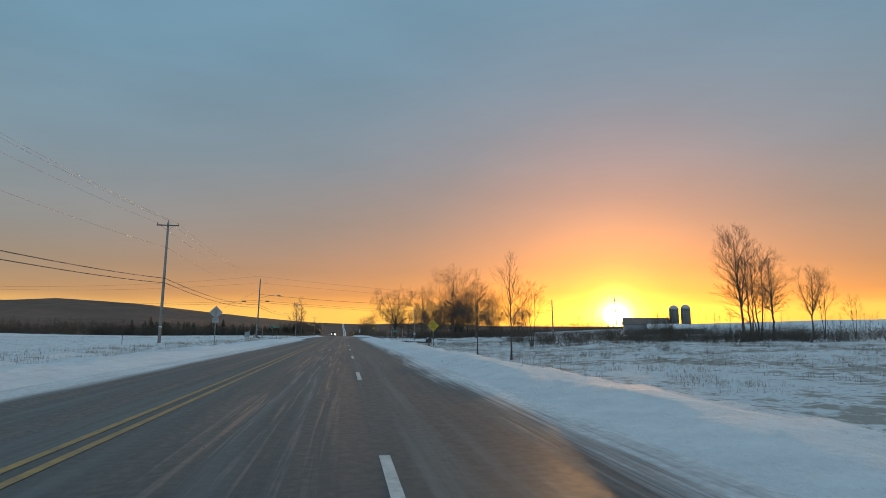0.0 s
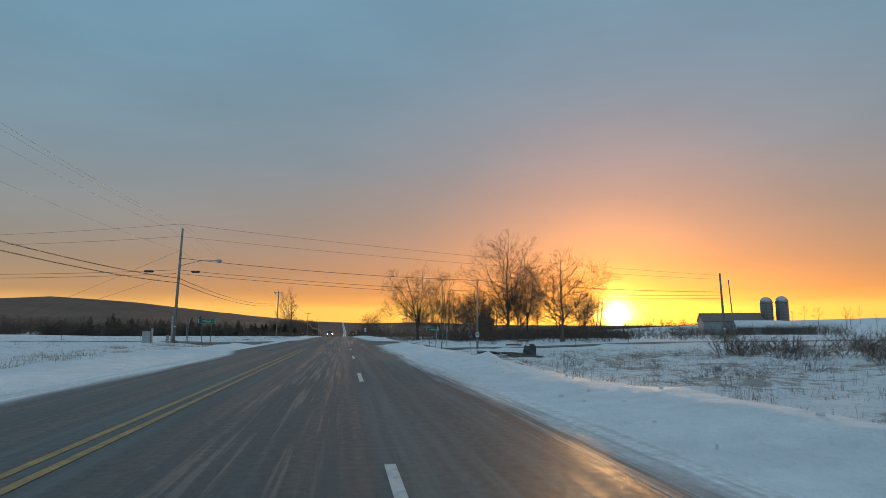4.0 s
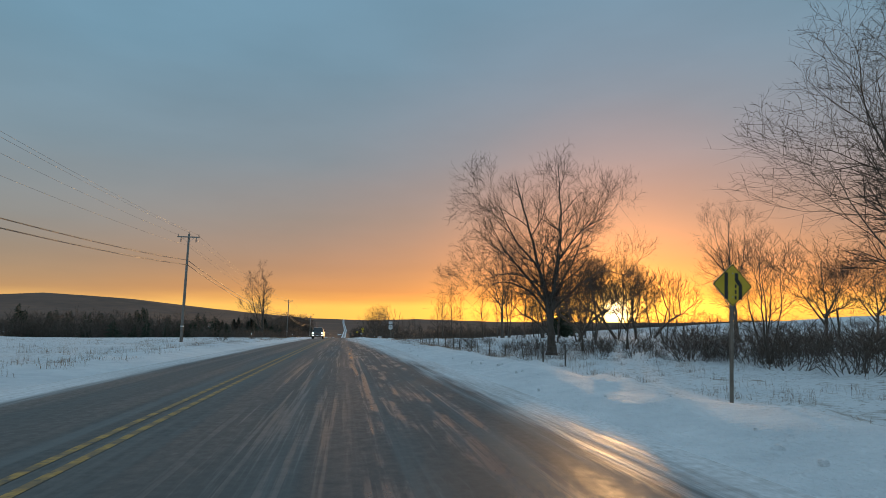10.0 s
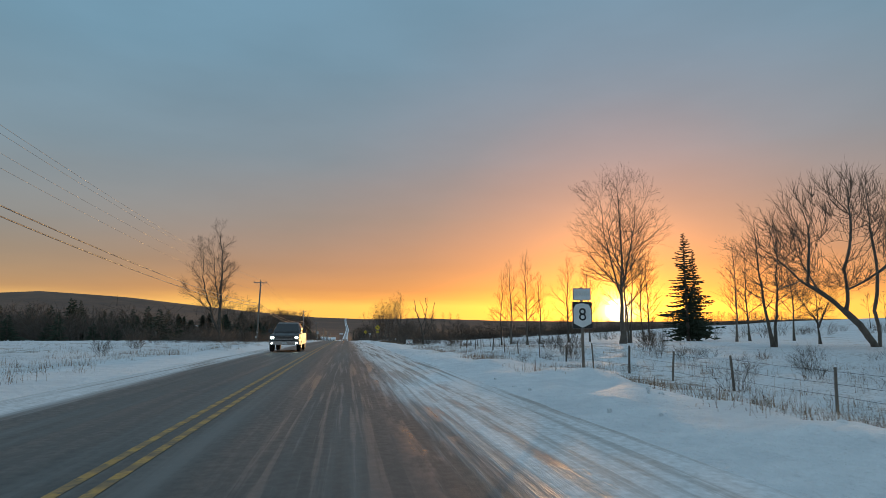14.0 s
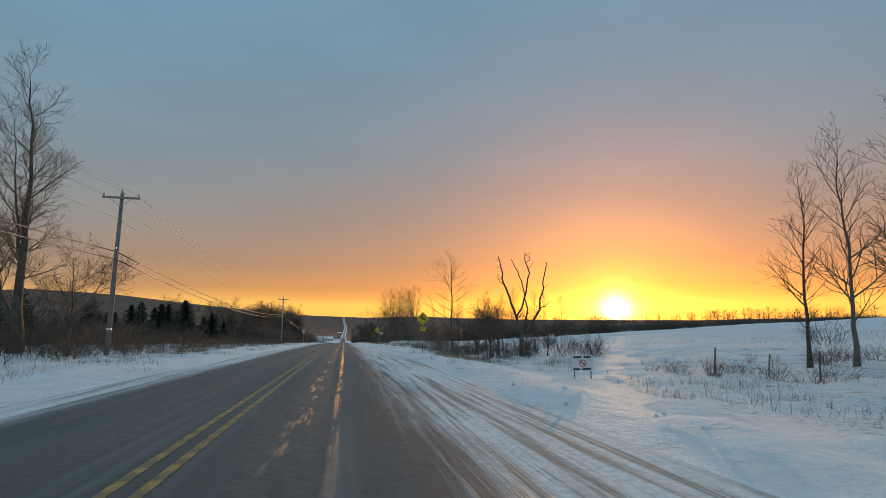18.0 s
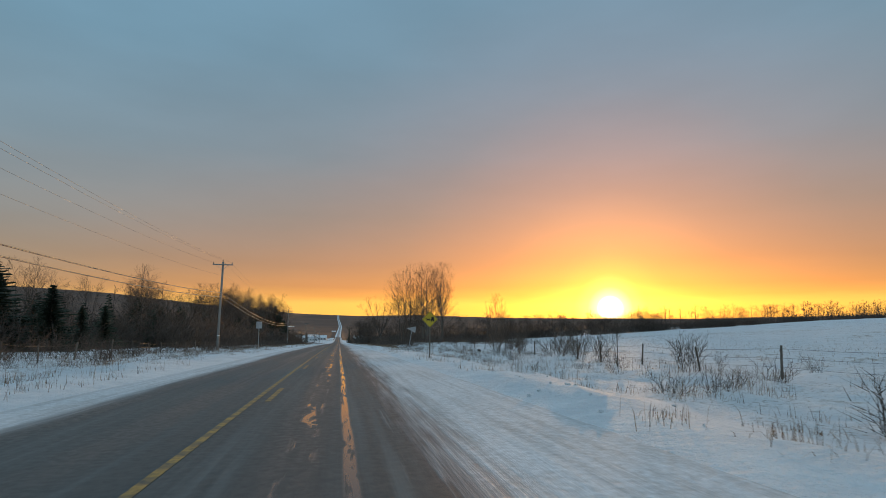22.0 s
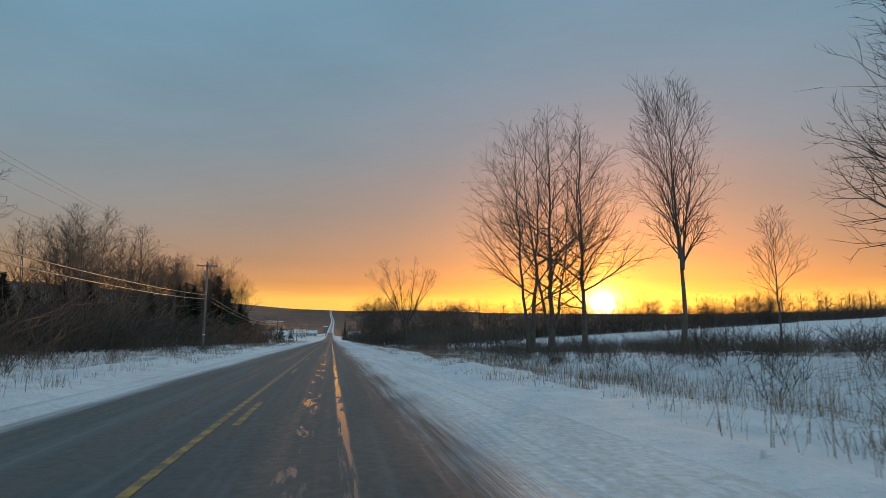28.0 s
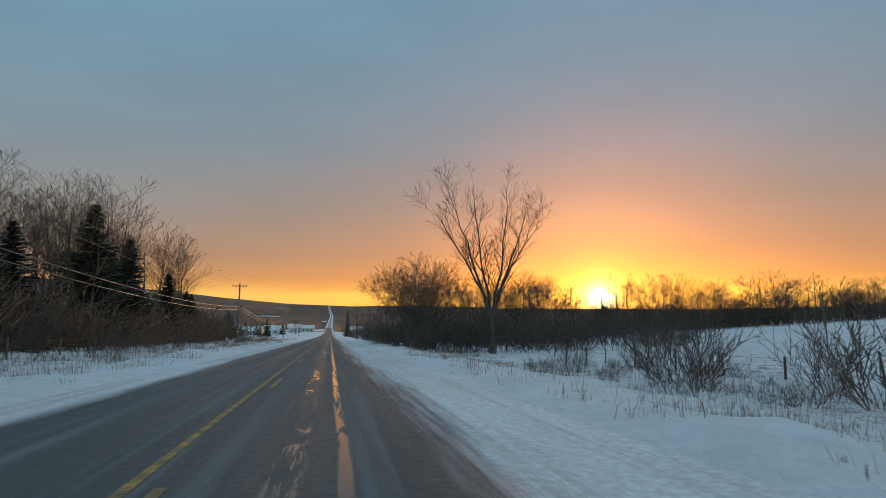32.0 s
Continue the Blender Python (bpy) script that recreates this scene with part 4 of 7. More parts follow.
branchy("willow_a", 17, 5, [(0.9, [(0, 0, 0), (0.0, 0, 0.22), (0.03, 0, 0.5), (0.05, 0, 0.88)]), (0.5, [(0, 0, 0.2), (-0.13, 0, 0.38), (-0.26, 0.03, 0.62), (-0.30, 0.03, 0.8)]), (0.42, [(0, 0, 0.2), (0.18, -0.05, 0.38), (0.28, -0.05, 0.58)]), (0.34, [(0, 0, 0.24), (0.02, 0.18, 0.42), (0.04, 0.26, 0.64)]), (0.34, [(0, 0, 0.24), (0.0, -0.18, 0.42), (0.02, -0.26, 0.64)])],
        [(0.15, 0.2), (0.4, 0.26), (0.7, 0.2), (1, 0.07)], 0.2, (72, 36), 26, 8, 5, 2, 0.32, thick=0.022, snake=0.13, fork=(28, 60))
branchy("willow_c", 18, 151, [(1.0, [(0, 0, 0), (0.0, 0, 0.16), (-0.04, 0, 0.34), (-0.10, 0.02, 0.58), (-0.18, 0.02, 0.86)]), (0.66, [(0, 0, 0.14), (0.03, 0, 0.34), (0.06, -0.02, 0.6), (0.07, 0, 0.94)]), (0.46, [(0, 0, 0.2), (0.10, 0.05, 0.35), (0.20, 0.05, 0.52), (0.25, 0.03, 0.76)]),
                              (0.38, [(-0.02, 0, 0.24), (-0.16, -0.03, 0.38), (-0.28, -0.05, 0.50), (-0.36, -0.05, 0.68)]), (0.32, [(0, 0, 0.18), (-0.12, 0.03, 0.30), (-0.28, 0.05, 0.33), (-0.42, 0.05, 0.22)]), (0.32, [(0, 0, 0.19), (0.16, -0.02, 0.32), (0.32, 0, 0.39), (0.46, 0, 0.36)]),
                              (0.36, [(0, 0, 0.25), (0.02, 0.16, 0.42), (0.04, 0.26, 0.70)]), (0.36, [(0, 0, 0.24), (0.0, -0.16, 0.42), (-0.02, -0.27, 0.68)]), (0.28, [(-0.06, 0, 0.4), (-0.20, 0.02, 0.56), (-0.30, 0.02, 0.78)]), (0.28, [(0.04, 0, 0.42), (0.20, 0.02, 0.58), (0.36, 0.02, 0.66)]), (0.24, [(-0.02, 0, 0.3), (-0.20, -0.08, 0.36), (-0.36, -0.1, 0.34), (-0.46, -0.1, 0.26)])],
        [(0.1, 0.16), (0.3, 0.20), (0.6, 0.22), (0.85, 0.16), (1, 0.07)], 0.2, (68, 40), 22, 8, 6, 2, 0.25, thick=0.026, snake=0.18, fork=(28, 60))
branchy("young", 8, 33, [(1.0, [(0, 0, 0), (0.004, 0, 0.4), (0.0, 0.006, 0.7), (0.004, 0, 0.97)])], [(0.2, 0.17), (0.35, 0.27), (0.55, 0.24), (0.8, 0.13), (1, 0.04)], 0.24, (42, 26), 34, 6, 4, 1, 0.25, thick=0.010, fine=0.005, snake=0.05)
branchy("leader_a", 11, 31, [(1.0, [(0, 0, 0), (0.004, 0, 0.4), (0.0, 0.006, 0.7), (0.004, 0, 0.97)])], [(0.15, 0.2), (0.34, 0.34), (0.5, 0.28), (0.75, 0.16), (1, 0.04)], 0.18, (66, 36), 28, 6, 3, 1, 0.3, thick=0.0095, fine=0.007, snake=0.05)
branchy("maple_a", 18, 43, [MAST, (0.6, [(0, 0, 0.03), (0.05, 0.03, 0.3), (0.09, 0.04, 0.6), (0.10, 0.04, 0.85)]), (0.6, [(0, 0, 0.06), (-0.05, -0.03, 0.35), (-0.08, -0.04, 0.8)])],
        [(0.12, 0.24), (0.35, 0.28), (0.7, 0.2), (1, 0.05)], 0.14, (76, 30), 26, 7, 5, 2, 0.3, thick=0.015)
branchy("maple_b", 18, 47, [(1.0, [(0, 0, 0), (-0.03, 0, 0.3), (-0.05, 0, 0.6), (-0.05, 0, 0.95)]), (0.8, [(0.01, 0, -0.015), (0.05, 0.01, 0.3), (0.08, 0.02, 0.6), (0.08, 0.02, 0.9)])],
        [(0.12, 0.24), (0.3, 0.31), (0.55, 0.25), (0.8, 0.15), (1, 0.05)], 0.16, (72, 26), 24, 7, 4, 2, 0.35, thick=0.013)
branchy("maple_c", 17, 53, [(1.0, [(0, 0, 0), (0.0, 0, 0.3), (-0.02, 0, 0.6), (-0.03, 0, 0.93)]), (0.6, [(0, 0, 0.30), (0.06, 0.03, 0.52), (0.13, 0.04, 0.85)]), (0.55, [(0, 0, 0.34), (-0.06, -0.04, 0.56), (-0.13, -0.05, 0.82)])],
        [(0.25, 0.14), (0.45, 0.24), (0.7, 0.22), (0.9, 0.12), (1, 0.05)], 0.28, (46, 24), 24, 7, 5, 2, 0.3, thick=0.014)
branchy("fan_tree", 17, 57, [(1.0, [(0, 0, 0), (0.0, 0, 0.20), (-0.03, 0.04, 0.5), (-0.07, 0.04, 0.92)]), (0.7, [(0, 0, 0.18), (-0.10, 0, 0.5), (-0.22, 0, 0.86)]), (0.7, [(0, 0, 0.19), (0.04, -0.04, 0.5), (0.07, -0.05, 0.93)]), (0.7, [(0, 0, 0.18), (0.12, 0.02, 0.5), (0.22, 0.02, 0.84)]), (0.5, [(-0.02, 0, 0.28), (-0.18, -0.05, 0.52), (-0.32, -0.06, 0.74)]), (0.5, [(0.03, 0, 0.3), (0.2, 0.08, 0.55), (0.33, 0.08, 0.72)])],
        [(0.2, 0.1), (0.4, 0.16), (0.7, 0.17), (1, 0.06)], 0.24, (38, 20), 22, 5, 4, 2, 0.3, thick=0.014, snake=0.04)
for key, sd, bend in (("poplar_a", 61, 0.01), ("poplar_b", 67, -0.02)):
    branchy(key, 14, sd, [(1.0, [(0, 0, 0), (bend, 0, 0.4), (0.0, bend, 0.7), (0.004, 0, 0.97)])], [(0.12, 0.16), (0.3, 0.23), (0.6, 0.19), (1, 0.05)], 0.14, (58, 30), 36, 6, 4, 1, 0.35, thick=0.0115, snake=0.06)
branchy("leaner", 18, 71, [(1.0, [(0, 0, 0), (0.0, 0, 0.35), (0.0, 0, 0.62), (-0.03, 0, 0.94)]), (0.7, [(-0.01, 0, 0.10), (-0.07, 0, 0.26), (-0.13, 0, 0.48), (-0.15, 0, 0.76)]), (0.45, [(0, 0, 0.28), (-0.05, 0.04, 0.48), (-0.08, 0.04, 0.80)]), (0.32, [(-0.06, 0, 0.24), (-0.16, 0.02, 0.33), (-0.26, 0.02, 0.40)])],
        [(0.12, 0.12), (0.35, 0.15), (0.7, 0.14), (1, 0.06)], 0.16, (64, 30), 36, 7, 5, 2, 0.4, thick=0.019, snake=0.11)
for key, sd, st in (("thin_a", 91, [MAST]), ("thin_b", 95, [(1.0, [(0, 0, 0), (-0.05, 0, 0.4), (-0.07, 0, 0.9)]), (0.8, [(0.01, 0, -0.015), (0.06, 0, 0.4), (0.10, 0, 0.82)])]), ("thin_c", 97, [(1.0, [(0, 0, 0), (-0.04, 0.02, 0.4), (-0.08, 0, 0.8)]), (0.8, [(0.01, 0, -0.015), (0.05, -0.02, 0.5), (0.06, 0, 0.92)]), (0.7, [(0, 0.01, -0.015), (0.0, 0.1, 0.4), (-0.01, 0.12, 0.76)])])):
    branchy(key, 12, sd, st, [(0.2, 0.16), (0.45, 0.25), (0.75, 0.19), (1, 0.06)], 0.26, (50, 26), 30 if len(st) == 1 else 19, 6, 4, 1, 0.4, thick=0.011, fine=0.010, snake=0.05)
SHRUB = [dict(len=0.9, n=3, wob=0.07, up=0.06, kids=6, tip=0.4, **{"from": 0.15}),
         dict(len=0.55, n=2, wob=0.10, up=0.08, kids=4, angle=26, r=0.75, **{"from": 0.15}),
         dict(len=0.5, n=1, wob=0.12, up=0.06, kids=2, angle=26, r=0.8, **{"from": 0.2}),
         dict(len=0.5, n=1, wob=0.12, up=0.05, angle=24, r=0.85)]
tree_mesh("shrub_a", SHRUB, 2.4, 81, stems=9, spread=0.42, thick=0.0045, sides=3)
tree_mesh("shrub_b", SHRUB, 2.0, 83, stems=9, spread=0.55, thick=0.005, sides=3)
tree_mesh("shrub_c", SHRUB, 3.0, 87, stems=8, spread=0.36, thick=0.0045, sides=3)


def conifer_mesh(key, high, wide, seed, arms=170, tufts=6, full=1.0):
    """A conifer of drooping boughs all round its trunk, uneven and with gaps between them."""
    rng = random.Random(seed)
    tr, cr = Mesh(), Mesh()
    tr.tube([(0, 0, -0.4), (0, 0, high * 0.5), (0, 0, high)], [high * 0.017, high * 0.010, 0.01], 7, cap=False)
    for a in range(arms):
        f = ((a + rng.uniform(0, 1)) / arms) ** 1.25
        z = high * (0.06 + 0.93 * f)
        t = a * 2.4 + rng.uniform(-0.6, 0.6)
        lop = 1.0 + 0.24 * math.sin(t * 2 + f * 9) + 0.26 * math.sin(t + f * 23)
        r = wide * 0.5 * (1 - f) ** 0.9 * lop * rng.choice((0.5, 0.75, 0.9, 1.0, 1.15)) + 0.10
        d = Vector((math.cos(t), math.sin(t), 0))
        tip = Vector((0, 0, z)) + d * r + Vector((0, 0, r * (rng.uniform(-0.35, -0.05) + 0.35 * f)))
        for k in range(tufts):
            g = (k + 0.7) / tufts
            q = Vector((0, 0, z)).lerp(tip, g) + Vector((0, 0, -0.18 * r * g * (1 - g)))
            ln = (0.14 + 0.24 * r * (1 - 0.55 * g)) * rng.uniform(0.6, 1.25) * full
            for s in (-1, 1):
                sd = Vector((-d.y, d.x, 0)) * s
                e = q + (d * rng.uniform(0.6, 1.0) + sd * rng.uniform(0.3, 0.9)).normalized() * ln + Vector((0, 0, rng.uniform(-0.4, 0.15) * ln))
                drop = Vector((rng.uniform(-0.2, 0.2), rng.uniform(-0.2, 0.2), -rng.uniform(0.15, 0.55))) * ln
                cr.add([q - d * 0.08, q + d * 0.10 + Vector((0, 0, 0.04)), e, q + drop], [(0, 1, 2), (0, 2, 3)])
    TREES[key] = (tr.data(key + "_trunk", BARK, smooth=True), cr.data(key + "_crown", NEEDLE), high)


def snag_mesh(key, high, seed):
    """A dead tree: a short trunk, four long bent limbs with broken ends, a few stubs and twigs."""
    rng = random.Random(seed)
    tr, cr = Mesh(), Mesh()

    def limb(mesh, pts, r0, r1, bend=0.012):
        fine = []
        for (a, b), (c, d) in zip(pts, pts[1:]):
            for f in (0, 0.34, 0.67):
                fine.append(Vector(((a + (c - a) * f + rng.gauss(0, bend * 0.5)) * high, (0.10 * (a + (c - a) * f) + rng.gauss(0, bend)) * high, (b + (d - b) * f) * high)))
        fine[0] = Vector((pts[0][0] * high, 0.10 * pts[0][0] * high, pts[0][1] * high))
        fine.append(Vector((pts[-1][0] * high, fine[-1].y, pts[-1][1] * high)))
        n = len(fine) - 1
        mesh.tube(fine, [r0 + (r1 - r0) * i / n for i in range(n + 1)], 7, cap=True)
        for k in range(2, n, 2):
            if rng.random() < 0.55:
                side = rng.choice((-1, 1))
                l = rng.uniform(0.25, 0.75)
                tip = fine[k] + Vector((side * l * 0.7, rng.uniform(-0.3, 0.3), l * rng.uniform(0.3, 0.9)))
                mid = fine[k].lerp(tip, 0.55) + Vector((0, 0, -0.05))
                cr.tube([fine[k], mid, tip], [0.022, 0.015, 0.009], 5, cap=True)

    tr.tube([Vector((0, 0, -0.3)), Vector((0.02, 0, 0.1 * high)), Vector((0, 0.01, 0.25 * high))], [0.25, 0.19, 0.18], 10, cap=True)
    limb(tr, [(-0.01, 0.21), (-0.05, 0.40), (-0.11, 0.56), (-0.16, 0.70), (-0.19, 0.85), (-0.215, 0.97)], 0.13, 0.035)
    limb(tr, [(-0.045, 0.37), (0.02, 0.50), (0.06, 0.66), (0.085, 0.80), (0.05, 0.91), (0.045, 1.0)], 0.095, 0.03)
    limb(tr, [(0.01, 0.22), (0.055, 0.36), (0.06, 0.50), (0.02, 0.68), (-0.03, 0.82), (-0.09, 0.94)], 0.09, 0.028)
    limb(tr, [(0.02, 0.21), (0.11, 0.31), (0.165, 0.45), (0.19, 0.60), (0.215, 0.75), (0.25, 0.90)], 0.12, 0.035)
    limb(cr, [(0.168, 0.46), (0.22, 0.48), (0.275, 0.53)], 0.05, 0.02)
    limb(cr, [(-0.155, 0.69), (-0.20, 0.72), (-0.225, 0.78)], 0.035, 0.015)
    limb(cr, [(0.06, 0.90), (0.09, 0.93), (0.085, 0.985)], 0.03, 0.012)
    TREES[key] = (tr.data(key + "_trunk", BARK, smooth=True), cr.data(key + "_crown", BARK), high)


conifer_mesh("spruce_a", 16, 6.6, 3, 210, 6, 1.1)
conifer_mesh("spruce_b", 9, 4.4, 4, 330, 6)
conifer_mesh("spruce_low", 10, 4.6, 6, 95, 3, 2.0)
snag_mesh("snag", 8.5, 14)
crown_tree("pollard", 11, 121, [[(0, 0, 0), (-0.09, 0, 0.12), (-0.24, 0.02, 0.26), (-0.42, 0.02, 0.36)], [(0.02, 0, -0.015), (0.05, 0.04, 0.2), (0.09, 0.04, 0.5)], [(-0.15, 0, 0.18), (-0.22, -0.06, 0.42)]],
           [(-0.55, 0.02, 0.54, 0.15, 0.16, 0.16), (-0.36, 0.0, 0.70, 0.15, 0.16, 0.20), (-0.14, -0.05, 0.82, 0.15, 0.16, 0.17), (0.08, 0.05, 0.78, 0.15, 0.16, 0.18), (0.22, 0.0, 0.60, 0.13, 0.16, 0.18), (-0.25, 0.2, 0.55, 0.16, 0.14, 0.16), (-0.05, -0.22, 0.55, 0.16, 0.14, 0.16), (-0.62, -0.05, 0.33, 0.14, 0.14, 0.06), (-0.3, -0.15, 0.36, 0.18, 0.14, 0.09)], 1700, 0.3, 0.018, 5, length=0.085, lift=0.6, density=0.85)
branchy("round", 8, 131, [(1.0, [(0, 0, 0), (0.02, 0, 0.3), (0.0, 0, 0.8)]), (0.6, [(0, 0, 0.2), (-0.14, 0.02, 0.42), (-0.26, 0.02, 0.6)]), (0.6, [(0, 0, 0.22), (0.15, 0.03, 0.44), (0.26, 0.03, 0.62)]), (0.5, [(0, 0, 0.25), (0.02, 0.18, 0.5)]), (0.5, [(0, 0, 0.25), (0, -0.18, 0.5)])],
        [(0.2, 0.2), (0.45, 0.3), (0.7, 0.24), (1, 0.1)], 0.25, (74, 34), 24, 6, 5, 1, 0.4, thick=0.018, fine=0.010, snake=0.14, fork=(28, 60))
for k, (w, z0) in enumerate(((0.24, 0.3), (0.20, 0.36), (0.28, 0.26))):
    branchy("low_" + "abc"[k], 10, 200 + k, [MAST], [(0.2, w * 0.7), (0.5, w), (0.8, w * 0.7), (1, 0.06)], z0, (55, 26), 12, 3, 3, 0, 0.4, thick=0.012, fine=0.024)
BRUSH = [dict(len=0.85, n=2, wob=0.10, up=0.06, kids=4, tip=0.4, **{"from": 0.1}),
         dict(len=0.6, n=1, wob=0.14, up=0.10, kids=4, angle=30, r=0.8, **{"from": 0.15}),
         dict(len=0.6, n=1, wob=0.16, up=0.06, angle=30, r=0.9)]
for k, (st, sp) in enumerate(((6, 0.34), (5, 0.45), (6, 0.25))):
    tree_mesh("brush_" + "abc"[k], BRUSH, 2.0, 301 + k, stems=st, spread=sp, thick=0.0065, sides=3)


# ---- the single trees along the road ----
def tall(x, y, top):
    """The height that brings a tree at x, y up to the level top."""
    return top - ground_z(x, y)


def tree_to(key, x, y, top, turn=0.0, **kw):
    return tree(key, x, y, tall(x, y, top), turn, **kw)


tree_to("young", 15.6, 44.1, 7.7, 20, label="slender young bare tree on the snowy verge", wide=0.95)
tree_to("young", 15.2, 53.9, 7.3, 200, label="slender young bare tree beside a yellow road sign", wide=0.75)
tree_to("thin_c", 28.6, 78.2, 8.3, 50, label="bushy bare tree with several ascending stems", wide=1.25)
for x, y, h, k, a in ((58, 74, 17.5, "maple_c", 0), (64, 80, 15, "maple_b", 20), (67, 82, 15.5, "thin_c", 20), (71, 84, 15, "vase_a", 75), (80, 86, 13, "maple_c", 130), (84, 88, 11, "thin_b", 200), (92, 90, 8, "thin_b", 10), (52, 84, 5, "shrub_c", 0), (49, 82, 4, "shrub_c", 90)):
    tree(k, x, y, h, a, label="bare field-edge tree above a brown thicket", group="field edge trees")
tree_to("leaner", -20.0, 320.5, 20.2, 0, label="old bare tree leaning away from the road")
tree_to("round", -15.7, 318.0, 6.2, 40, label="small round-crowned bare apple tree by the pole")
tree_to("vase_hero", 36, 178.1, 22.9, 0, label="big bare tree with a broad fan of ascending limbs", wide=1.12)
tree_to("willow_a", 41, 180.5, 19.5, 100, label="bare twin-stemmed willow close to a larger tree", wide=0.7)
tree_to("vase_b", 50, 186, 15, 100, label="bare twin-stemmed tree behind a larger one")
tree_to("broad", 36.9, 149.7, 14.7, 40, label="spreading bare tree with a thick trunk and level limbs")
tree("round", 30, 205, 9, 10, label="bare tree in a brown thicket")
tree_to("willow_c", 19.8, 198.5, 17.6, 0, label="massive spreading bare willow with a forked trunk", wide=0.84)
tree_to("vase_a", 49.3, 215, 17.4, 130, label="bare willow with a narrow forked trunk", wide=0.8)
tree("vase_a", 60, 230, 14, 80, label="bare tree at the back of a snowy paddock")
for i, (x, y, h) in enumerate(((44, 160, 8), (48, 166, 9), (53, 172, 11), (30, 172, 7), (27, 182, 8), (33, 190, 7), (44, 196, 10), (56, 200, 11), (63, 196, 12), (25, 204, 7.5), (22.5, 210, 6), (38, 212, 8), (68, 214, 12), (74, 226, 13), (29, 168, 5))):
    tree(("round", "thin_c", "vase_b")[i % 3], x, y, h, 60 * i, label="bare thicket tree among brown brush", group="paddock trees", wide=1.1)
tree_to("vase_a", 41, 291, 25.0, 40, label="very tall bare tree with long open limbs", wide=0.98)
tree_to("maple_b", 43.5, 294, 21, 10, label="tall bare tree with slender twin stems", wide=0.7)
for x, y, h, a in ((32.3, 231, 12.5, 0), (37, 234, 13.5, 120), (41, 237, 14.5, 230), (46, 240, 15, 300), (51, 243, 14, 60), (57, 248, 13.5, 160)):
    tree("pollard", x, y, h * 0.9, a, label="low leaning bare willow with upright shoots", group="leaning willows")
tree("vase_b", 40.7, 261, 13.5, 20, label="bare forked tree in a snowy paddock", wide=1.1)
tree("pollard", 47.5, 257, 15.5, 0, label="low leaning bare willow with upright shoots", group="leaning willows")
tree("round", 52, 268, 9, 90, label="bare tree in a brown thicket")
tree_to("spruce_a", 62.7, 309.5, 17.7, 0, name="spruce_tree", label="dark green spruce among bare trees", wide=1.1)
tree_to("spruce_a", 66.0, 312.0, 15.0, 70, name="spruce_tree", label="dark green spruce among bare trees", wide=0.9)
for i, (x, y, h) in enumerate(((28.2, 304, 14), (27.2, 306, 12), (30.3, 302, 15.2), (33, 304, 12), (40.7, 311, 16), (45.5, 313, 15), (55, 318, 18), (57, 315, 16), (62, 322, 18), (64, 298, 17), (70, 303, 18), (76, 300, 17))):
    tree("poplar_" + "ab"[i % 2], x, y, h, 50 * i, label="slim upright bare poplar in a row", group="poplar row", wide=0.95)
tree_to("snag", 16.9, 326.2, 6.25, -28, name="dead_tree", label="dead tree with a few long broken bare limbs")
tree_to("leader_a", 14.0, 343.7, 8.8, 130, label="young bare tree with an open conical crown", wide=1.4)
for i, (x, y, h) in enumerate(((12.6, 321, 4.0), (13.6, 324, 5.0), (14.4, 326.5, 5.2), (15.6, 329, 5.2), (18.5, 330, 4.6), (19.5, 327, 3.4), (12.4, 333, 3.0), (13.8, 330, 4.4))):
    tree("round" if i % 2 else "thin_c", x, y, h, 70 * i, "sapling", "bare many-stemmed thicket sapling beside a dead tree", "thicket saplings", 1.25)
for i, (x, y, h) in enumerate(((16.5, 341, 6), (18, 343.5, 7), (19.5, 342, 6.5), (21.5, 344, 7.5), (23.5, 342.5, 7), (16, 350, 6.5), (12.6, 349, 5), (25.5, 345, 7), (20.5, 348, 6), (27, 343, 6.5))):
    tree("thin_a", x, y, h, 45 * i, "sapling", "thin bare whip-like sapling", "roadside saplings", 0.6)
tree("shrub_c", 16.8, 399, 5.0, 0, "sapling", "whip-like bare sapling clump by the fence", wide=0.62)
tree("thin_c", 17.0, 374, 3.4, 90, "sapling", "whip-like bare sapling by the fence", wide=0.7)
tree_to("maple_a", 18.2, 455.2, 10.9, 0, label="very tall bare maple with drooping fine twigs")
tree("maple_b", 21.8, 458, 14.0, 90, label="bare maple close beside a taller one")
tree_to("maple_c", 25.7, 480.7, 14.6, 0, label="tall bare tree with a vase-shaped crown", wide=0.8)
tree_to("maple_b", 22.4, 489.8, 14.8, 60, label="tall bare maple in a roadside clump", group="roadside clump", wide=0.95)
tree_to("maple_a", 19.2, 489.0, 14.2, 150, label="tall bare maple in a roadside clump", group="roadside clump", wide=0.95)
tree_to("maple_b", 17.0, 488.0, 12.8, 200, label="tall bare maple in a roadside clump", group="roadside clump", wide=0.95)
tree_to("thin_a", 41.8, 490.6, 6.9, 0, label="small lone bare tree at the field's edge")
tree_to("fan_tree", 16.9, 566.4, 9.9, 10, label="bare tree with a wide fan-shaped crown", wide=1.1)
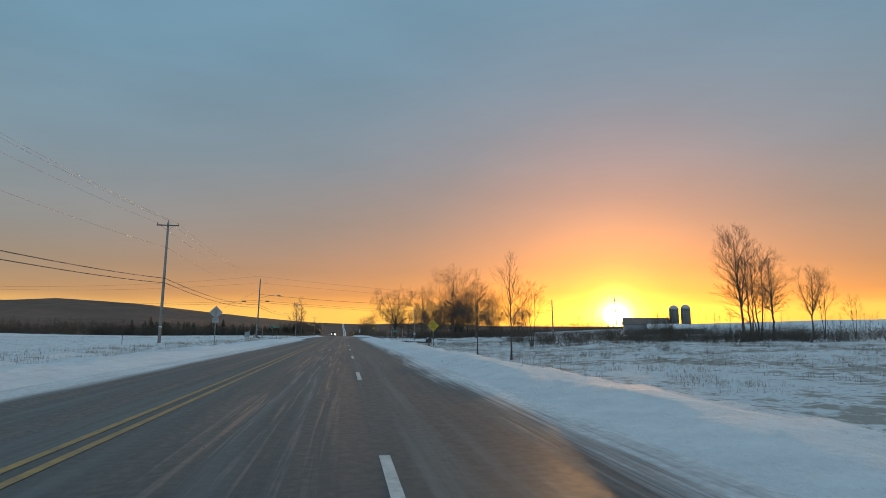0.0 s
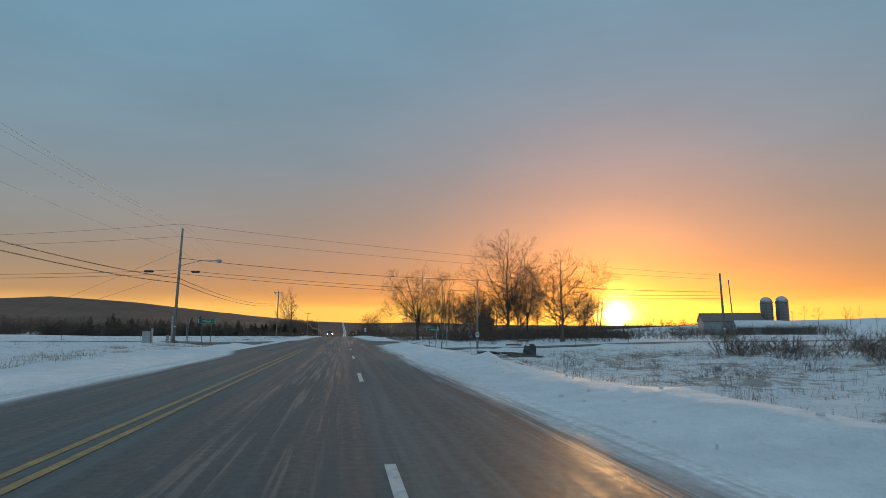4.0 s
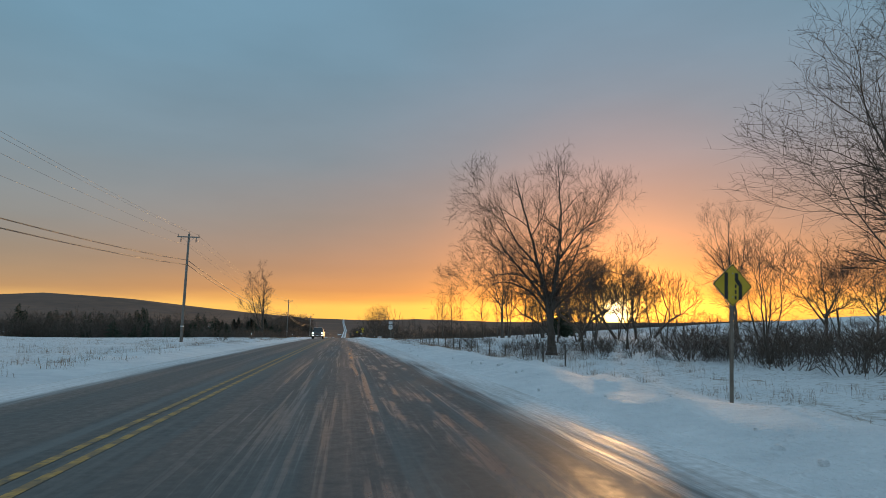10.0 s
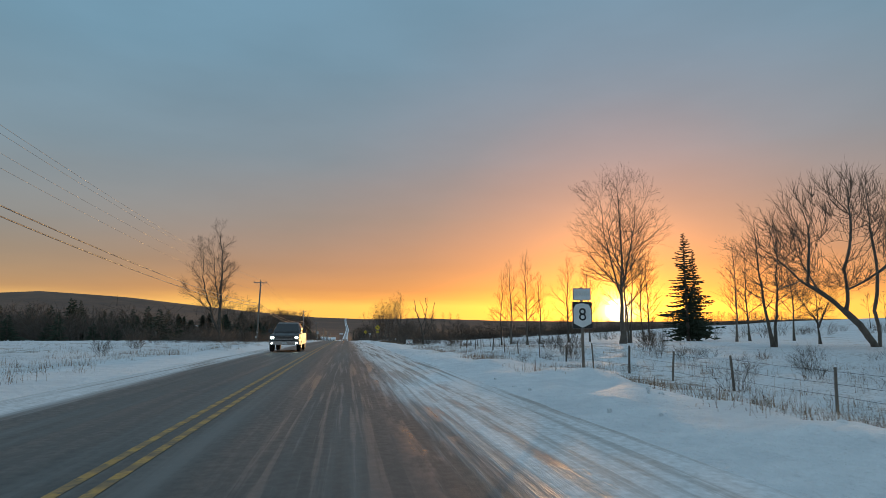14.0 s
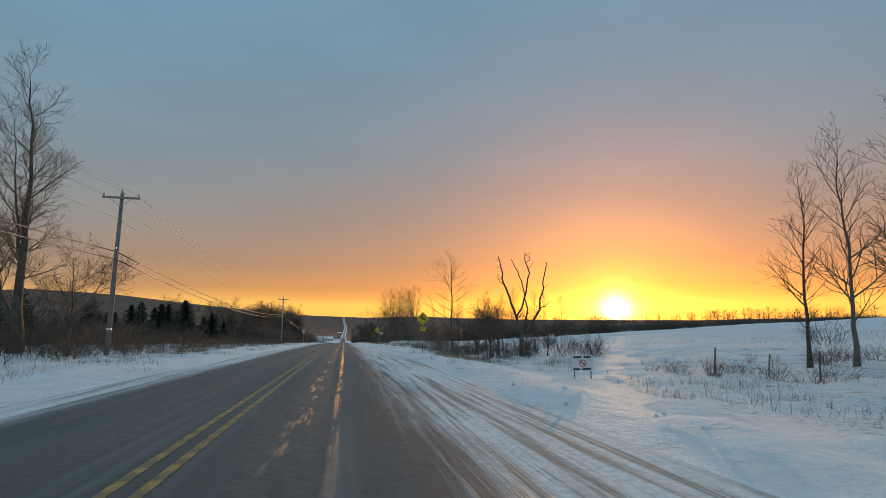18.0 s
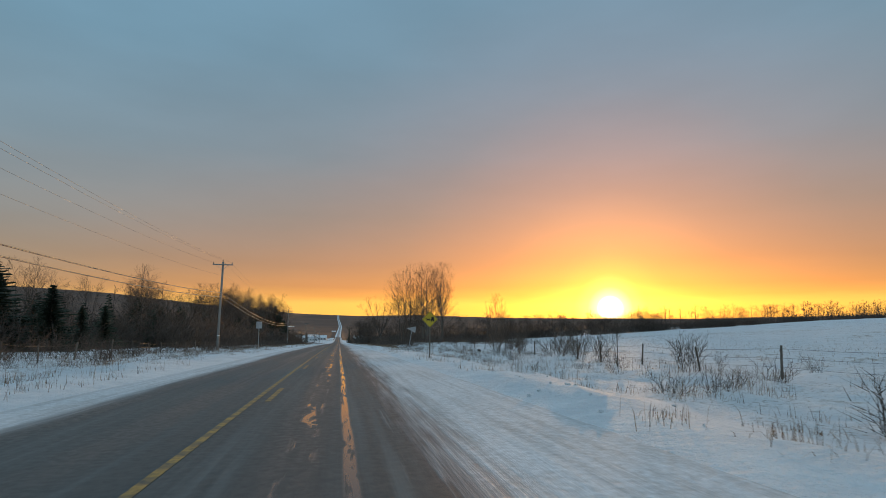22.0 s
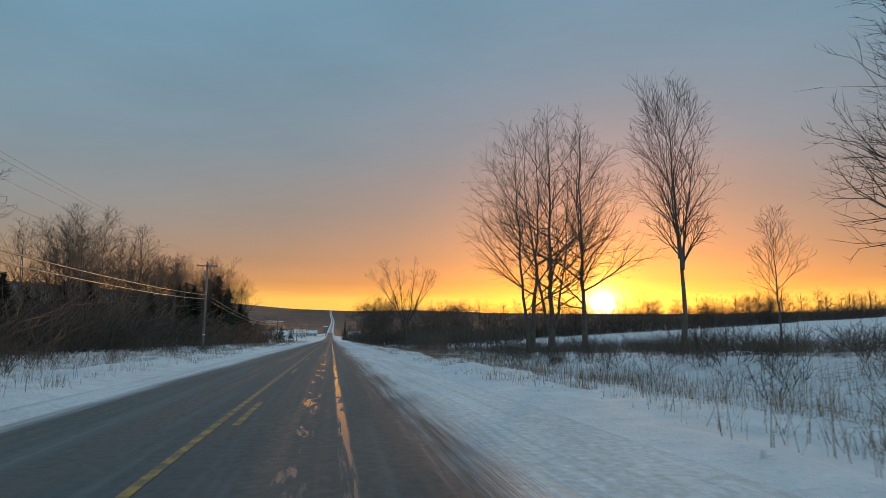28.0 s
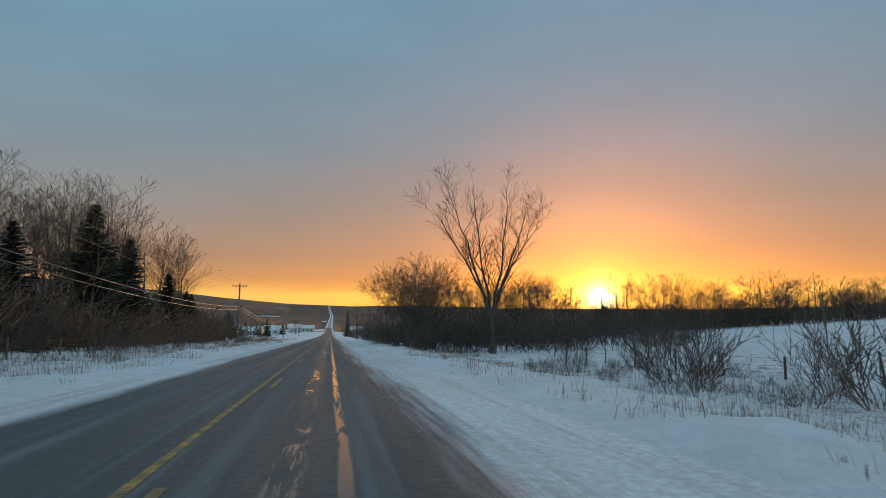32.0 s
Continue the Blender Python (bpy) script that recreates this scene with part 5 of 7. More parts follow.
for i, (x, y, h) in enumerate(((9.5, 574, 9), (10.5, 580, 11), (11.5, 572, 8), (12.5, 584, 12.5), (15, 590, 12), (20, 596, 10), (33, 604, 12.5), (37, 610, 12), (35, 600, 11), (26, 600, 10), (29, 606, 10.5), (11, 610, 10), (13, 576, 9.5), (62, 625, 14), (90, 640, 13), (14, 598, 13), (17.5, 606, 12), (22, 588, 9), (24, 612, 12), (30, 594, 10), (41, 616, 12))):
    tree(("round", "thin_b", "thin_c")[i % 3], x, y, h, 40 * i, label="bare tree in a roadside thicket", group="thicket trees", wide=1.2)
# the crest of bare trees behind the stubble field
fr = random.Random(58)
for i in range(64):
    x = 34 + 150 * (i + fr.uniform(0, 1)) / 64
    tree(("round", "thin_a", "thin_c", "thin_b", "round")[i % 5], x, 636 + 0.05 * x + fr.uniform(0, 14), fr.choice((8, 9, 10, 11.5, 13, 15)), fr.uniform(0, 360), label="bare tree in the far hedgerow behind a snowy field", group="far hedgerow", wide=fr.uniform(1.1, 1.5))
# the wood on the other side
wr = random.Random(77)
for i in range(95):
    y = wr.uniform(428, 640)
    x = -wr.uniform(20.5, 44) - (4 if y < 470 else 0)
    h = wr.uniform(11.5, 17.5) * (0.72 if y < 465 else 0.85 if y < 500 else 1.0 if y < 545 else 1.2)
    tree(("thin_a", "thin_b", "thin_c", "thin_a", "thin_c")[i % 5], x, y, h, wr.uniform(0, 360), label="bare tree at the edge of a dense wood", group="roadside wood", wide=wr.uniform(1.0, 1.35))
for x, y, h in ((-23, 577, 12.4), (-22.5, 587, 10.6), (-26, 562, 10), (-24, 548, 9), (-22, 603, 8.6), (-27, 520, 8.5), (-24, 495, 6.5), (-30, 470, 7.5), (-24.5, 535, 8), (-22, 614, 7), (-25, 508, 7), (-23, 555, 9), (-28, 572, 10), (-26, 592, 9), (-23, 622, 7), (-30, 455, 7), (-27, 440, 6)):
    tree("spruce_b", x, y, h * (1.2 if y > 540 else 1.0), 37 * h, "spruce_tree", "dark spruce with a little snow at the wood's edge", "roadside spruces", 1.3)
for k in range(22):
    tree("spruce_b", -wr.uniform(25, 50), wr.uniform(388, 428), wr.uniform(4.0, 9.2), wr.uniform(0, 360), "spruce_tree", "dark spruce with a little snow at the wood's edge", "roadside spruces", wr.uniform(1.3, 1.9))
tree("spruce_a", 8.6, 760, 12, 0, "spruce_tree", "dark pointed spruce close to the road", wide=0.7)


# ---- woods, brush and grass that nobody could count ----
def scattered(name, label, category, keys, places, mats):
    """One mesh of many plants: places are x, y, height, turn, width factor."""
    vs, loops, starts, mi, total, base = [], [], [], [], 0, 0
    src = {}
    for k in keys:
        got = []
        for j, me in enumerate(TREES[k][:2]):
            co = np.empty(len(me.vertices) * 3)
            me.vertices.foreach_get("co", co)
            li = np.empty(len(me.loops), dtype=np.int64)
            me.loops.foreach_get("vertex_index", li)
            ls = np.empty(len(me.polygons), dtype=np.int64)
            me.polygons.foreach_get("loop_start", ls)
            got.append((co.reshape(-1, 3), li, ls, j))
        src[k] = got
    for i, (x, y, h, turn, wide) in enumerate(places):
        k = keys[i % len(keys)]
        s = h / TREES[k][2]
        c, d = math.cos(turn), math.sin(turn)
        z = ground_z(x, y) - 0.1
        for co, li, ls, j in src[k]:
            p = co * (s * wide, s * wide, s)
            vs.append(np.stack([p[:, 0] * c - p[:, 1] * d + x, p[:, 0] * d + p[:, 1] * c + y, p[:, 2] + z], -1))
            loops.append(li + base)
            starts.append(ls + total)
            mi.append(np.full(len(ls), j))
            base += len(co)
            total += len(li)
    vs, loops, starts, mi = (np.concatenate(a) for a in (vs, loops, starts, mi))
    me = bpy.data.meshes.new(name)
    me.vertices.add(len(vs))
    me.vertices.foreach_set("co", vs.reshape(-1))
    me.loops.add(len(loops))
    me.loops.foreach_set("vertex_index", loops)
    me.polygons.add(len(starts))
    me.polygons.foreach_set("loop_start", starts)
    for m in mats:
        me.materials.append(m)
    me.polygons.foreach_set("material_index", mi)
    me.update(calc_edges=True)
    return tagged(new(name, me), label, category, kind="stuff")


def field_of(n, seed, xs, ys, hs, wide=(0.9, 1.3), skew=None):
    r = random.Random(seed)
    out = []
    for _ in range(n):
        y = r.uniform(*ys)
        x = r.uniform(*xs)
        if skew:
            y += skew * x
        out.append((x, y, r.uniform(*hs), r.uniform(0, 6.28), r.uniform(*wide)))
    return out


LOWS = ["low_a", "low_b", "low_c"]
scattered("distant_woods", "bare brown woods across the snowy fields", "woods", LOWS,
          field_of(230, 1, (-360, -60), (372, 450), (7, 13), (1.0, 1.5), skew=-0.12) + field_of(70, 2, (-75, -27), (345, 450), (5, 8)) + field_of(75, 3, (-60, -17), (655, 1000), (6, 10))
          + field_of(270, 4, (30, 430), (655, 700), (8.5, 15), (1.4, 2.1), skew=0.05) + field_of(80, 5, (8.5, 40), (640, 900), (6, 11)) + field_of(65, 6, (150, 480), (330, 420), (7, 12), skew=-0.2)
          + field_of(80, 8, (-50, -26), (440, 640), (7, 12)), [BARK, TWIG])
scattered("distant_conifers", "dark conifers standing in the far woods", "woods", ["spruce_low"],
          field_of(28, 11, (-320, -125), (375, 440), (6, 11), (0.9, 1.5), skew=-0.12) + field_of(64, 16, (-122, -50), (376, 440), (4, 12.5), (0.9, 1.6), skew=-0.05) + field_of(45, 12, (-72, -28), (352, 445), (3.0, 7.5), (1.2, 1.9)) + field_of(24, 13, (-60, -20), (650, 950), (5, 9))
          + field_of(130, 15, (-50, -24), (430, 640), (4, 9)), [BARK, NEEDLE])
bushes = ["brush_a", "brush_b", "brush_c"]
scattered("brush_thicket", "brown leafless brush along the field edges", "brush", bushes,
          field_of(150, 21, (24, 70), (142, 215), (1.2, 2.9), (1.2, 1.9)) + field_of(110, 22, (46, 105), (66, 100), (1.8, 3.2), (1.1, 1.8)) + field_of(60, 23, (14, 40), (185, 215), (0.9, 2.2))
          + field_of(22, 24, (17.5, 22), (296, 307), (0.5, 1.1), (1.1, 1.6)) + field_of(24, 57, (27, 38), (303, 312), (0.7, 1.6), (1.1, 1.7)) + field_of(110, 25, (-26, -14.5), (308, 440), (1.0, 2.6), (1.0, 1.5)) + field_of(170, 26, (-24, -16.5), (430, 640), (2.2, 5.0), (1.2, 2.0))
          + field_of(230, 27, (9.5, 44), (566, 640), (2.5, 5.5), (1.3, 2.0)) + field_of(110, 28, (13, 30), (450, 500), (0.8, 1.8), (1.0, 1.5)) + field_of(330, 29, (24, 230), (632, 660), (4.0, 7.5), (1.6, 2.6), skew=0.05) + field_of(150, 55, (230, 430), (634, 664), (4.0, 7.0), (1.8, 3.0), skew=0.05)
          + field_of(80, 30, (8, 34), (640, 900), (2, 4.5), (1.2, 2)) + field_of(330, 31, (-360, -50), (354, 392), (5, 10.5), (1.3, 2.2), skew=-0.12) + field_of(40, 32, (11, 23), (323, 338), (1.0, 2.4), (1.0, 1.4))
          + field_of(60, 33, (60, 240), (322, 350), (2, 4), (1.2, 1.8)) + field_of(190, 34, (-48, -24), (345, 640), (2.4, 5), (1.4, 2.2)) + field_of(170, 36, (-36, -21), (440, 640), (4, 7.5), (1.3, 2.0)) + field_of(230, 37, (-18, -9.4), (318, 445), (0.5, 1.3), (1.1, 1.7)) + field_of(210, 38, (-18, -9.8), (445, 640), (0.6, 1.7), (1.1, 1.6)) + field_of(60, 35, (60, 160), (150, 240), (0.9, 1.8), (1.2, 1.8))
          + field_of(250, 39, (30, 80), (70, 106), (1.0, 2.4), (1.2, 1.9)) + field_of(170, 56, (-62, -26), (384, 430), (2.6, 5.2), (1.2, 1.9)) + field_of(60, 51, (100, 150), (205, 238), (2.4, 4.2), (1.3, 2.0)) + field_of(60, 52, (-24, -12), (298, 328), (1.0, 2.4), (1.2, 1.8)) + field_of(210, 53, (24, 60), (166, 190), (1.4, 3.0), (1.3, 2.0)) + field_of(180, 54, (-34, -19), (425, 640), (3.5, 6.5), (1.4, 2.2)) + field_of(150, 40, (15, 60), (40, 112), (0.45, 1.0), (1.1, 1.8)) + field_of(420, 45, (10.5, 36), (438, 506), (0.7, 1.6), (1.1, 1.8)) + field_of(90, 46, (11, 20), (506, 545), (0.5, 1.1), (1.1, 1.7))
          + field_of(110, 47, (12, 34), (186, 250), (0.5, 1.3), (1.1, 1.7)) + field_of(80, 48, (10.5, 19), (324, 352), (0.6, 1.5), (1.1, 1.6)) + field_of(70, 49, (11, 24), (356, 430), (0.5, 1.2), (1.1, 1.6)), [BARK, TWIG])

STRAW = Mat("dry_grass", 0.9)
STRAW.color(STRAW.ramp(STRAW.island(), [(0.0, (0.12, 0.072, 0.045)), (0.5, (0.25, 0.16, 0.095)), (1.0, (0.38, 0.265, 0.17))]))


def grass(name, label, spots, seed, blades=(9, 17), high=(0.14, 0.55)):
    """Many thin bent dry blades in tufts, as one mesh."""
    r = np.random.RandomState(seed)
    allv, allf = [], []
    base = 0
    for x, y in spots:
        n = r.randint(*blades)
        h = r.uniform(*high, n) * r.uniform(0.5, 1.15)
        a = r.uniform(0, 6.28, n)
        lean = np.abs(r.normal(0.35, 0.55, n))
        px, py = x + r.normal(0, 0.20, n), y + r.normal(0, 0.24, n)
        z = ground_z(x, y) - 0.05
        w = r.uniform(0.0025, 0.0065, n)
        ca, sa = np.cos(a), np.sin(a)
        for t, ww in ((0.0, 1.0), (0.6, 0.8)):
            q = lean * h * t * t
            for s in (-1, 1):
                allv.append(np.stack([px + ca * q - sa * w * ww * s, py + sa * q + ca * w * ww * s, z + h * t * (1 - 0.12 * lean)], -1))
        q = lean * h
        allv.append(np.stack([px + ca * q, py + sa * q, z + h * np.maximum(0.25, 1 - 0.38 * lean)], -1))
        i = np.arange(n) + base
        allf.append(np.stack([i, i + n, i + 3 * n, i + 2 * n, i + 2 * n, i + 3 * n, i + 4 * n], -1))
        base += 5 * n
    v = np.concatenate(allv)
    f = np.concatenate(allf)
    loops = f.reshape(-1)
    starts = np.stack([np.arange(len(f)) * 7, np.arange(len(f)) * 7 + 4], -1).reshape(-1)
    me = bpy.data.meshes.new(name)
    me.vertices.add(len(v))
    me.vertices.foreach_set("co", v.reshape(-1))
    me.loops.add(len(loops))
    me.loops.foreach_set("vertex_index", loops)
    me.polygons.add(len(starts))
    me.polygons.foreach_set("loop_start", starts)
    me.materials.append(STRAW.m)
    me.update(calc_edges=True)
    return tagged(new(name, me), label, "grass", kind="stuff")


def patches(n, seed, xs, ys, keep=0.0, scale=0.30):
    r = random.Random(seed)
    out = []
    while len(out) < n:
        x, y = r.uniform(*xs), r.uniform(*ys)
        if noise.noise(Vector((x * scale, y * scale * 0.7, seed))) > keep + 0.05 - r.uniform(0, 0.22):
            out.append((x, y))
    return out


grass("dry_grass", "dry tan grass and weeds poking through the snow",
      patches(3300, 41, (11.5, 55), (18, 112), 0.02) + patches(1100, 42, (-15, -8.4), (24, 126), 0.02) + patches(500, 43, (11, 40), (150, 190), 0.1) + patches(900, 44, (10.5, 28), (188, 300), 0.05)
      + patches(700, 45, (-22, -9), (140, 320), 0.12) + patches(800, 46, (-16, -8.6), (320, 640), 0.02) + patches(230, 47, (10.5, 20), (314, 352), 0.2) + patches(460, 48, (9, 22), (350, 436), 0.12)
      + patches(1100, 49, (9.3, 30), (438, 520), 0.08) + patches(260, 50, (9.5, 20), (515, 580), 0.2) + patches(420, 51, (-60, -18), (60, 320), 0.2) + patches(420, 52, (14, 34), (98, 122), 0.02)
      + patches(560, 59, (5.9, 9.0), (432, 600), 0.16) + patches(240, 60, (6.0, 9.0), (300, 432), 0.2) + patches(420, 67, (7.4, 10), (186, 262), 0.12) + patches(900, 68, (-8.6, -5.0), (296, 640), 0.02) + patches(420, 69, (-9.0, -5.6), (140, 296), 0.08)
      + patches(480, 61, (7.7, 12.5), (438, 512), 0.1) + patches(260, 62, (8.0, 12), (312, 330), 0.0) + patches(330, 63, (8.0, 11.5), (512, 600), 0.15) + patches(260, 64, (9.0, 12.5), (186, 232), 0.1)
      + patches(420, 53, (9.6, 16), (436, 590), 0.15) + patches(220, 54, (9.6, 16), (300, 432), 0.25) + patches(400, 55, (10.2, 17), (186, 300), 0.15) + patches(900, 56, (-12, -7.8), (130, 640), 0.05) + patches(1100, 57, (-14, -7.4), (400, 640), -0.05) + patches(500, 58, (-16, -8.0), (296, 400), 0.0), 40)
grass("tall_weeds", "tall brown weed stalks standing in the verge snow",
      patches(200, 79, (6.3, 9.0), (434, 600), 0.2) + patches(260, 80, (-9.0, -5.6), (300, 640), 0.1) + patches(520, 65, (8.2, 12), (438, 510), 0.05) + patches(120, 66, (8.4, 11.5), (312, 328), 0.0) + patches(900, 71, (9.6, 26), (438, 520), 0.08) + patches(260, 72, (10.4, 18), (515, 600), 0.2) + patches(180, 73, (10.5, 18), (312, 352), 0.2) + patches(520, 74, (10.5, 30), (188, 300), 0.12)
      + patches(700, 75, (-15.5, -9.2), (318, 640), 0.05) + patches(420, 78, (-15, -8.6), (300, 640), 0.0) + patches(300, 76, (9.8, 17), (352, 436), 0.18) + patches(350, 77, (13, 40), (30, 112), 0.15), 90, (5, 10), (0.30, 1.0))


# rows of cut maize in the field that rises on the sunward side
sx, sy = np.meshgrid(np.arange(23, 120, 0.95), np.arange(352, 560, 1.5))
st = np.random.RandomState(12)
sx, sy = (sx + st.normal(0, 0.06, sx.shape)).ravel(), (sy + st.uniform(-0.6, 0.6, sy.shape)).ravel()
keep = (st.uniform(0, 1, sx.shape) < 0.62) & (sx > 24 + 3 * np.sin(sy * 0.07))
sx, sy = sx[keep], sy[keep]
stalks = Mesh()
for x, y, z, h, a in zip(sx, sy, lie(sx, sy), st.uniform(0.12, 0.30, len(sx)), st.uniform(0, 6.28, len(sx))):
    c, d = 0.022 * math.cos(a), 0.022 * math.sin(a)
    stalks.add([(x + c, y + d, z - 0.1), (x - c, y - d, z - 0.1), (x + d * 1.5, y - c * 1.5, z - 0.1), (x + 2 * c, y + 2 * d, z + h)], [(0, 1, 3), (1, 2, 3), (2, 0, 3)])
tagged(new("maize_stubble", stalks.data("maize_stubble", STRAW.m)), "rows of cut maize stalks poking through the field snow", "stubble", kind="stuff")


# ---- side road ----
def slush_material():
    m = Mat("grey_brown_slush", 0.85, spec=0.12)
    big, fine = m.noise(0.16, 4, 0.6), m.noise(7.0, 5, 0.62)
    ruts, wide = m.noise(1.0, 5, 0.65, (0.10, 2.6, 1), 0.5), m.noise(1.0, 4, 0.6, (0.05, 0.5, 1), 1.2)
    v = m.math("ADD", m.math("ADD", m.math("MULTIPLY", big, 0.25), m.math("MULTIPLY", fine, 0.15)), m.math("ADD", m.math("MULTIPLY", ruts, 0.35), m.math("MULTIPLY", wide, 0.25)))
    m.color(m.ramp(v, [(0.38, (0.05, 0.05, 0.048)), (0.5, (0.17, 0.168, 0.16)), (0.58, (0.33, 0.33, 0.32)), (0.68, (0.60, 0.61, 0.62))]))
    m.rough(m.step(v, 0.4, 0.6, 0.75, 0.95))
    m.bump(m.math("ADD", ruts, m.math("MULTIPLY", fine, 0.4)), 0.6, 0.05)
    return m.m


SLUSH = slush_material()


def side_road(sign, reach):
    xs = np.concatenate([np.arange(5.9, 22, 0.9), np.arange(22, reach, 4.0)])
    vs, fs = [], []
    for i, x in enumerate(xs):
        for c in range(13):
            f = c / 6.0 - 1
            y = 134.5 + float(mouth(x, f < 0)) * f
            w = 0.5 * noise.noise(Vector((y * 0.3, 2.0, 7.0))) if i == 0 else 0.0
            vs.append((sign * (x + w), y, float(side_level(sign * x, y)) - (0.035 if i == 0 else 0.0)))
        if i:
            k = 13 * i
            for c in range(12):
                q = (k - 13 + c, k + c, k + c + 1, k - 12 + c)
                fs.append(q if sign > 0 else q[::-1])
    me = bpy.data.meshes.new("side_road")
    me.from_pydata(vs, [], fs)
    me.materials.append(SLUSH)
    me.polygons.foreach_set("use_smooth", [True] * len(fs))
    return tagged(new("side_road", me), "slushy grey-brown side road meeting the main road", "road", kind="structure")


side_road(1, 125)
side_road(-1, 125)

# ---- road signs ----
SIGN_Y = varied("yellow_sheeting", (0.50, 0.34, 0.02), (0.66, 0.47, 0.035), 3, 0.4, 0.05)
SIGN_G = varied("green_sheeting", (0.008, 0.13, 0.075), (0.014, 0.20, 0.115), 3, 0.4, 0.05)
SIGN_R = varied("red_sheeting", (0.36, 0.02, 0.02), (0.50, 0.035, 0.03), 3, 0.4, 0.05)
SIGN_B = varied("blue_sheeting", (0.02, 0.05, 0.20), (0.03, 0.08, 0.30), 3, 0.4, 0.05)
SIGN_K = varied("black_legend", (0.012, 0.012, 0.012), (0.03, 0.03, 0.03), 3, 0.5, 0.02)
SIGN_W = WHITE
ALU = varied("aluminium_back", (0.34, 0.35, 0.36), (0.50, 0.51, 0.52), 6, 0.38, 0.05, metal=0.6)
STEEL = varied("rusting_steel_post", (0.12, 0.095, 0.075), (0.27, 0.23, 0.19), 9, 0.6, 0.3, metal=0.3, stretch=(1, 1, 0.3))


def letters(text, size, material, parent, x=0.0, z=0.0, y=-0.006, name="lettering"):
    """Raised letters that face the way the sign faces."""
    c = bpy.data.curves.new("lettering", "FONT")
    c.body, c.size, c.align_x, c.align_y, c.extrude, c.resolution_u = text, size, "CENTER", "CENTER", 0.0012, 3
    tmp = new("lettering_source", c)
    me = bpy.data.meshes.new_from_object(tmp.evaluated_get(bpy.context.evaluated_depsgraph_get()))
    bpy.data.objects.remove(tmp)
    me.materials.clear()
    me.materials.append(material)
    return part(name, me, None, parent, at=pose(x, y, z, 90, 0, 0))


def channel(h, x=0.0):
    """A U-channel sign post."""
    m = Mesh()
    m.box((x - 0.035, 0.02, -0.5), (x + 0.035, 0.028, h))
    m.box((x - 0.035, 0.028, -0.5), (x - 0.028, 0.055, h))
    m.box((x + 0.028, 0.028, -0.5), (x + 0.035, 0.055, h))
    return m


def stand(name, label, x, y, turn=0.0, lean=0.0, group="road signs"):
    return thing(name, label, "road sign", group, pose(x, y, ground_z(x, y), 0, lean, turn))


def diamond(s, r=0.04):
    return [((px - pz) * 0.70711, (px + pz) * 0.70711) for px, pz in rounded(s, s, r)]


def face(ob, outline, zc, front, border=None, name="sign_plate", back=None, y=0.0):
    plate = part(name, Mesh().plate(outline, 0.0, 0.012), back or ALU, ob, at=pose(0, y, zc))
    part("sign_face", Mesh().plate([(a * 0.992, b * 0.992) for a, b in outline], -0.004, -0.0005), front, plate)
    if border is not None:
        ring(plate, outline, border, 0.965, 0.925)
    return plate


def ring(plate, outline, mat, a, b, y=-0.0055):
    n = len(outline)
    vs = [(p * a, y, q * a) for p, q in outline] + [(p * b, y, q * b) for p, q in outline]
    fs = [(i, (i + 1) % n, (i + 1) % n + n, i + n) for i in range(n)]
    part("border_line", Mesh().add(vs, fs), mat, plate)


def shape(plate, pts, mat, name="symbol", y0=-0.0075, y1=-0.0045):
    part(name, Mesh().plate(pts, y0, y1), mat, plate)


def bolts(plate, zs):
    for z in zs:
        part("bolt", Mesh().tube([(0, -0.012, z), (0, -0.005, z)], 0.012, 6), GALV, plate)


def diamond_sign(label, x, y, size, zc, post, lean=0.0):
    ob = stand("warning_sign", label, x, y, 0, lean)
    part("post", channel(post), STEEL, ob)
    plate = face(ob, diamond(size), zc, SIGN_Y, SIGN_K)
    bolts(plate, (0.38 * size, -0.38 * size))
    return ob, plate


ob, p = diamond_sign("yellow diamond lane-ends warning sign on a steel post", 10.6, 51.5, 0.76, 2.15, 2.6)
letters("RIGHT", 0.17, SIGN_K, p, 0, 0.20)
letters("LANE", 0.17, SIGN_K, p, 0, 0.02)
letters("ENDS", 0.17, SIGN_K, p, 0, -0.16)
ob, p = diamond_sign("yellow diamond lane-narrows sign on a steel post", 10.56, 162.35, 0.66, 2.56, 2.95, 4.0)
shape(p, [(-0.19, -0.30), (-0.11, -0.30), (-0.11, 0.26), (-0.19, 0.26)], SIGN_K)
shape(p, [(0.14, -0.30), (0.22, -0.30), (0.22, 0.02), (0.13, 0.14), (0.13, 0.26), (0.05, 0.26), (0.05, 0.10), (0.14, -0.02)], SIGN_K)
for z in (-0.30, -0.18, -0.06):
    shape(p, [(0.05, z), (0.09, z), (0.09, z + 0.08), (0.05, z + 0.08)], SIGN_K)
ob, p = diamond_sign("yellow diamond deer-crossing sign above a small yellow plate", 7.83, 323.0, 0.78, 2.71, 3.0)
shape(p, [(-0.23, 0.04), (-0.13, 0.11), (-0.13, 0.19), (-0.17, 0.22), (-0.10, 0.24), (-0.13, 0.33), (-0.06, 0.25), (-0.02, 0.32), (-0.03, 0.22), (-0.04, 0.13), (0.14, 0.03), (0.19, 0.06), (0.17, -0.02), (0.21, -0.10), (0.19, -0.24), (0.15, -0.12), (0.06, -0.05), (-0.07, 0.0), (-0.17, 0.05)], SIGN_K)
q = face(ob, rounded(0.52, 0.38, 0.03), 1.93, SIGN_Y, SIGN_K, "supplementary_plate")
letters("NEXT", 0.13, SIGN_K, q, 0, 0.07)
shape(q, [(-0.20, -0.13), (-0.14, -0.13), (-0.14, -0.02), (-0.20, -0.02)], SIGN_K, "numeral_bar")
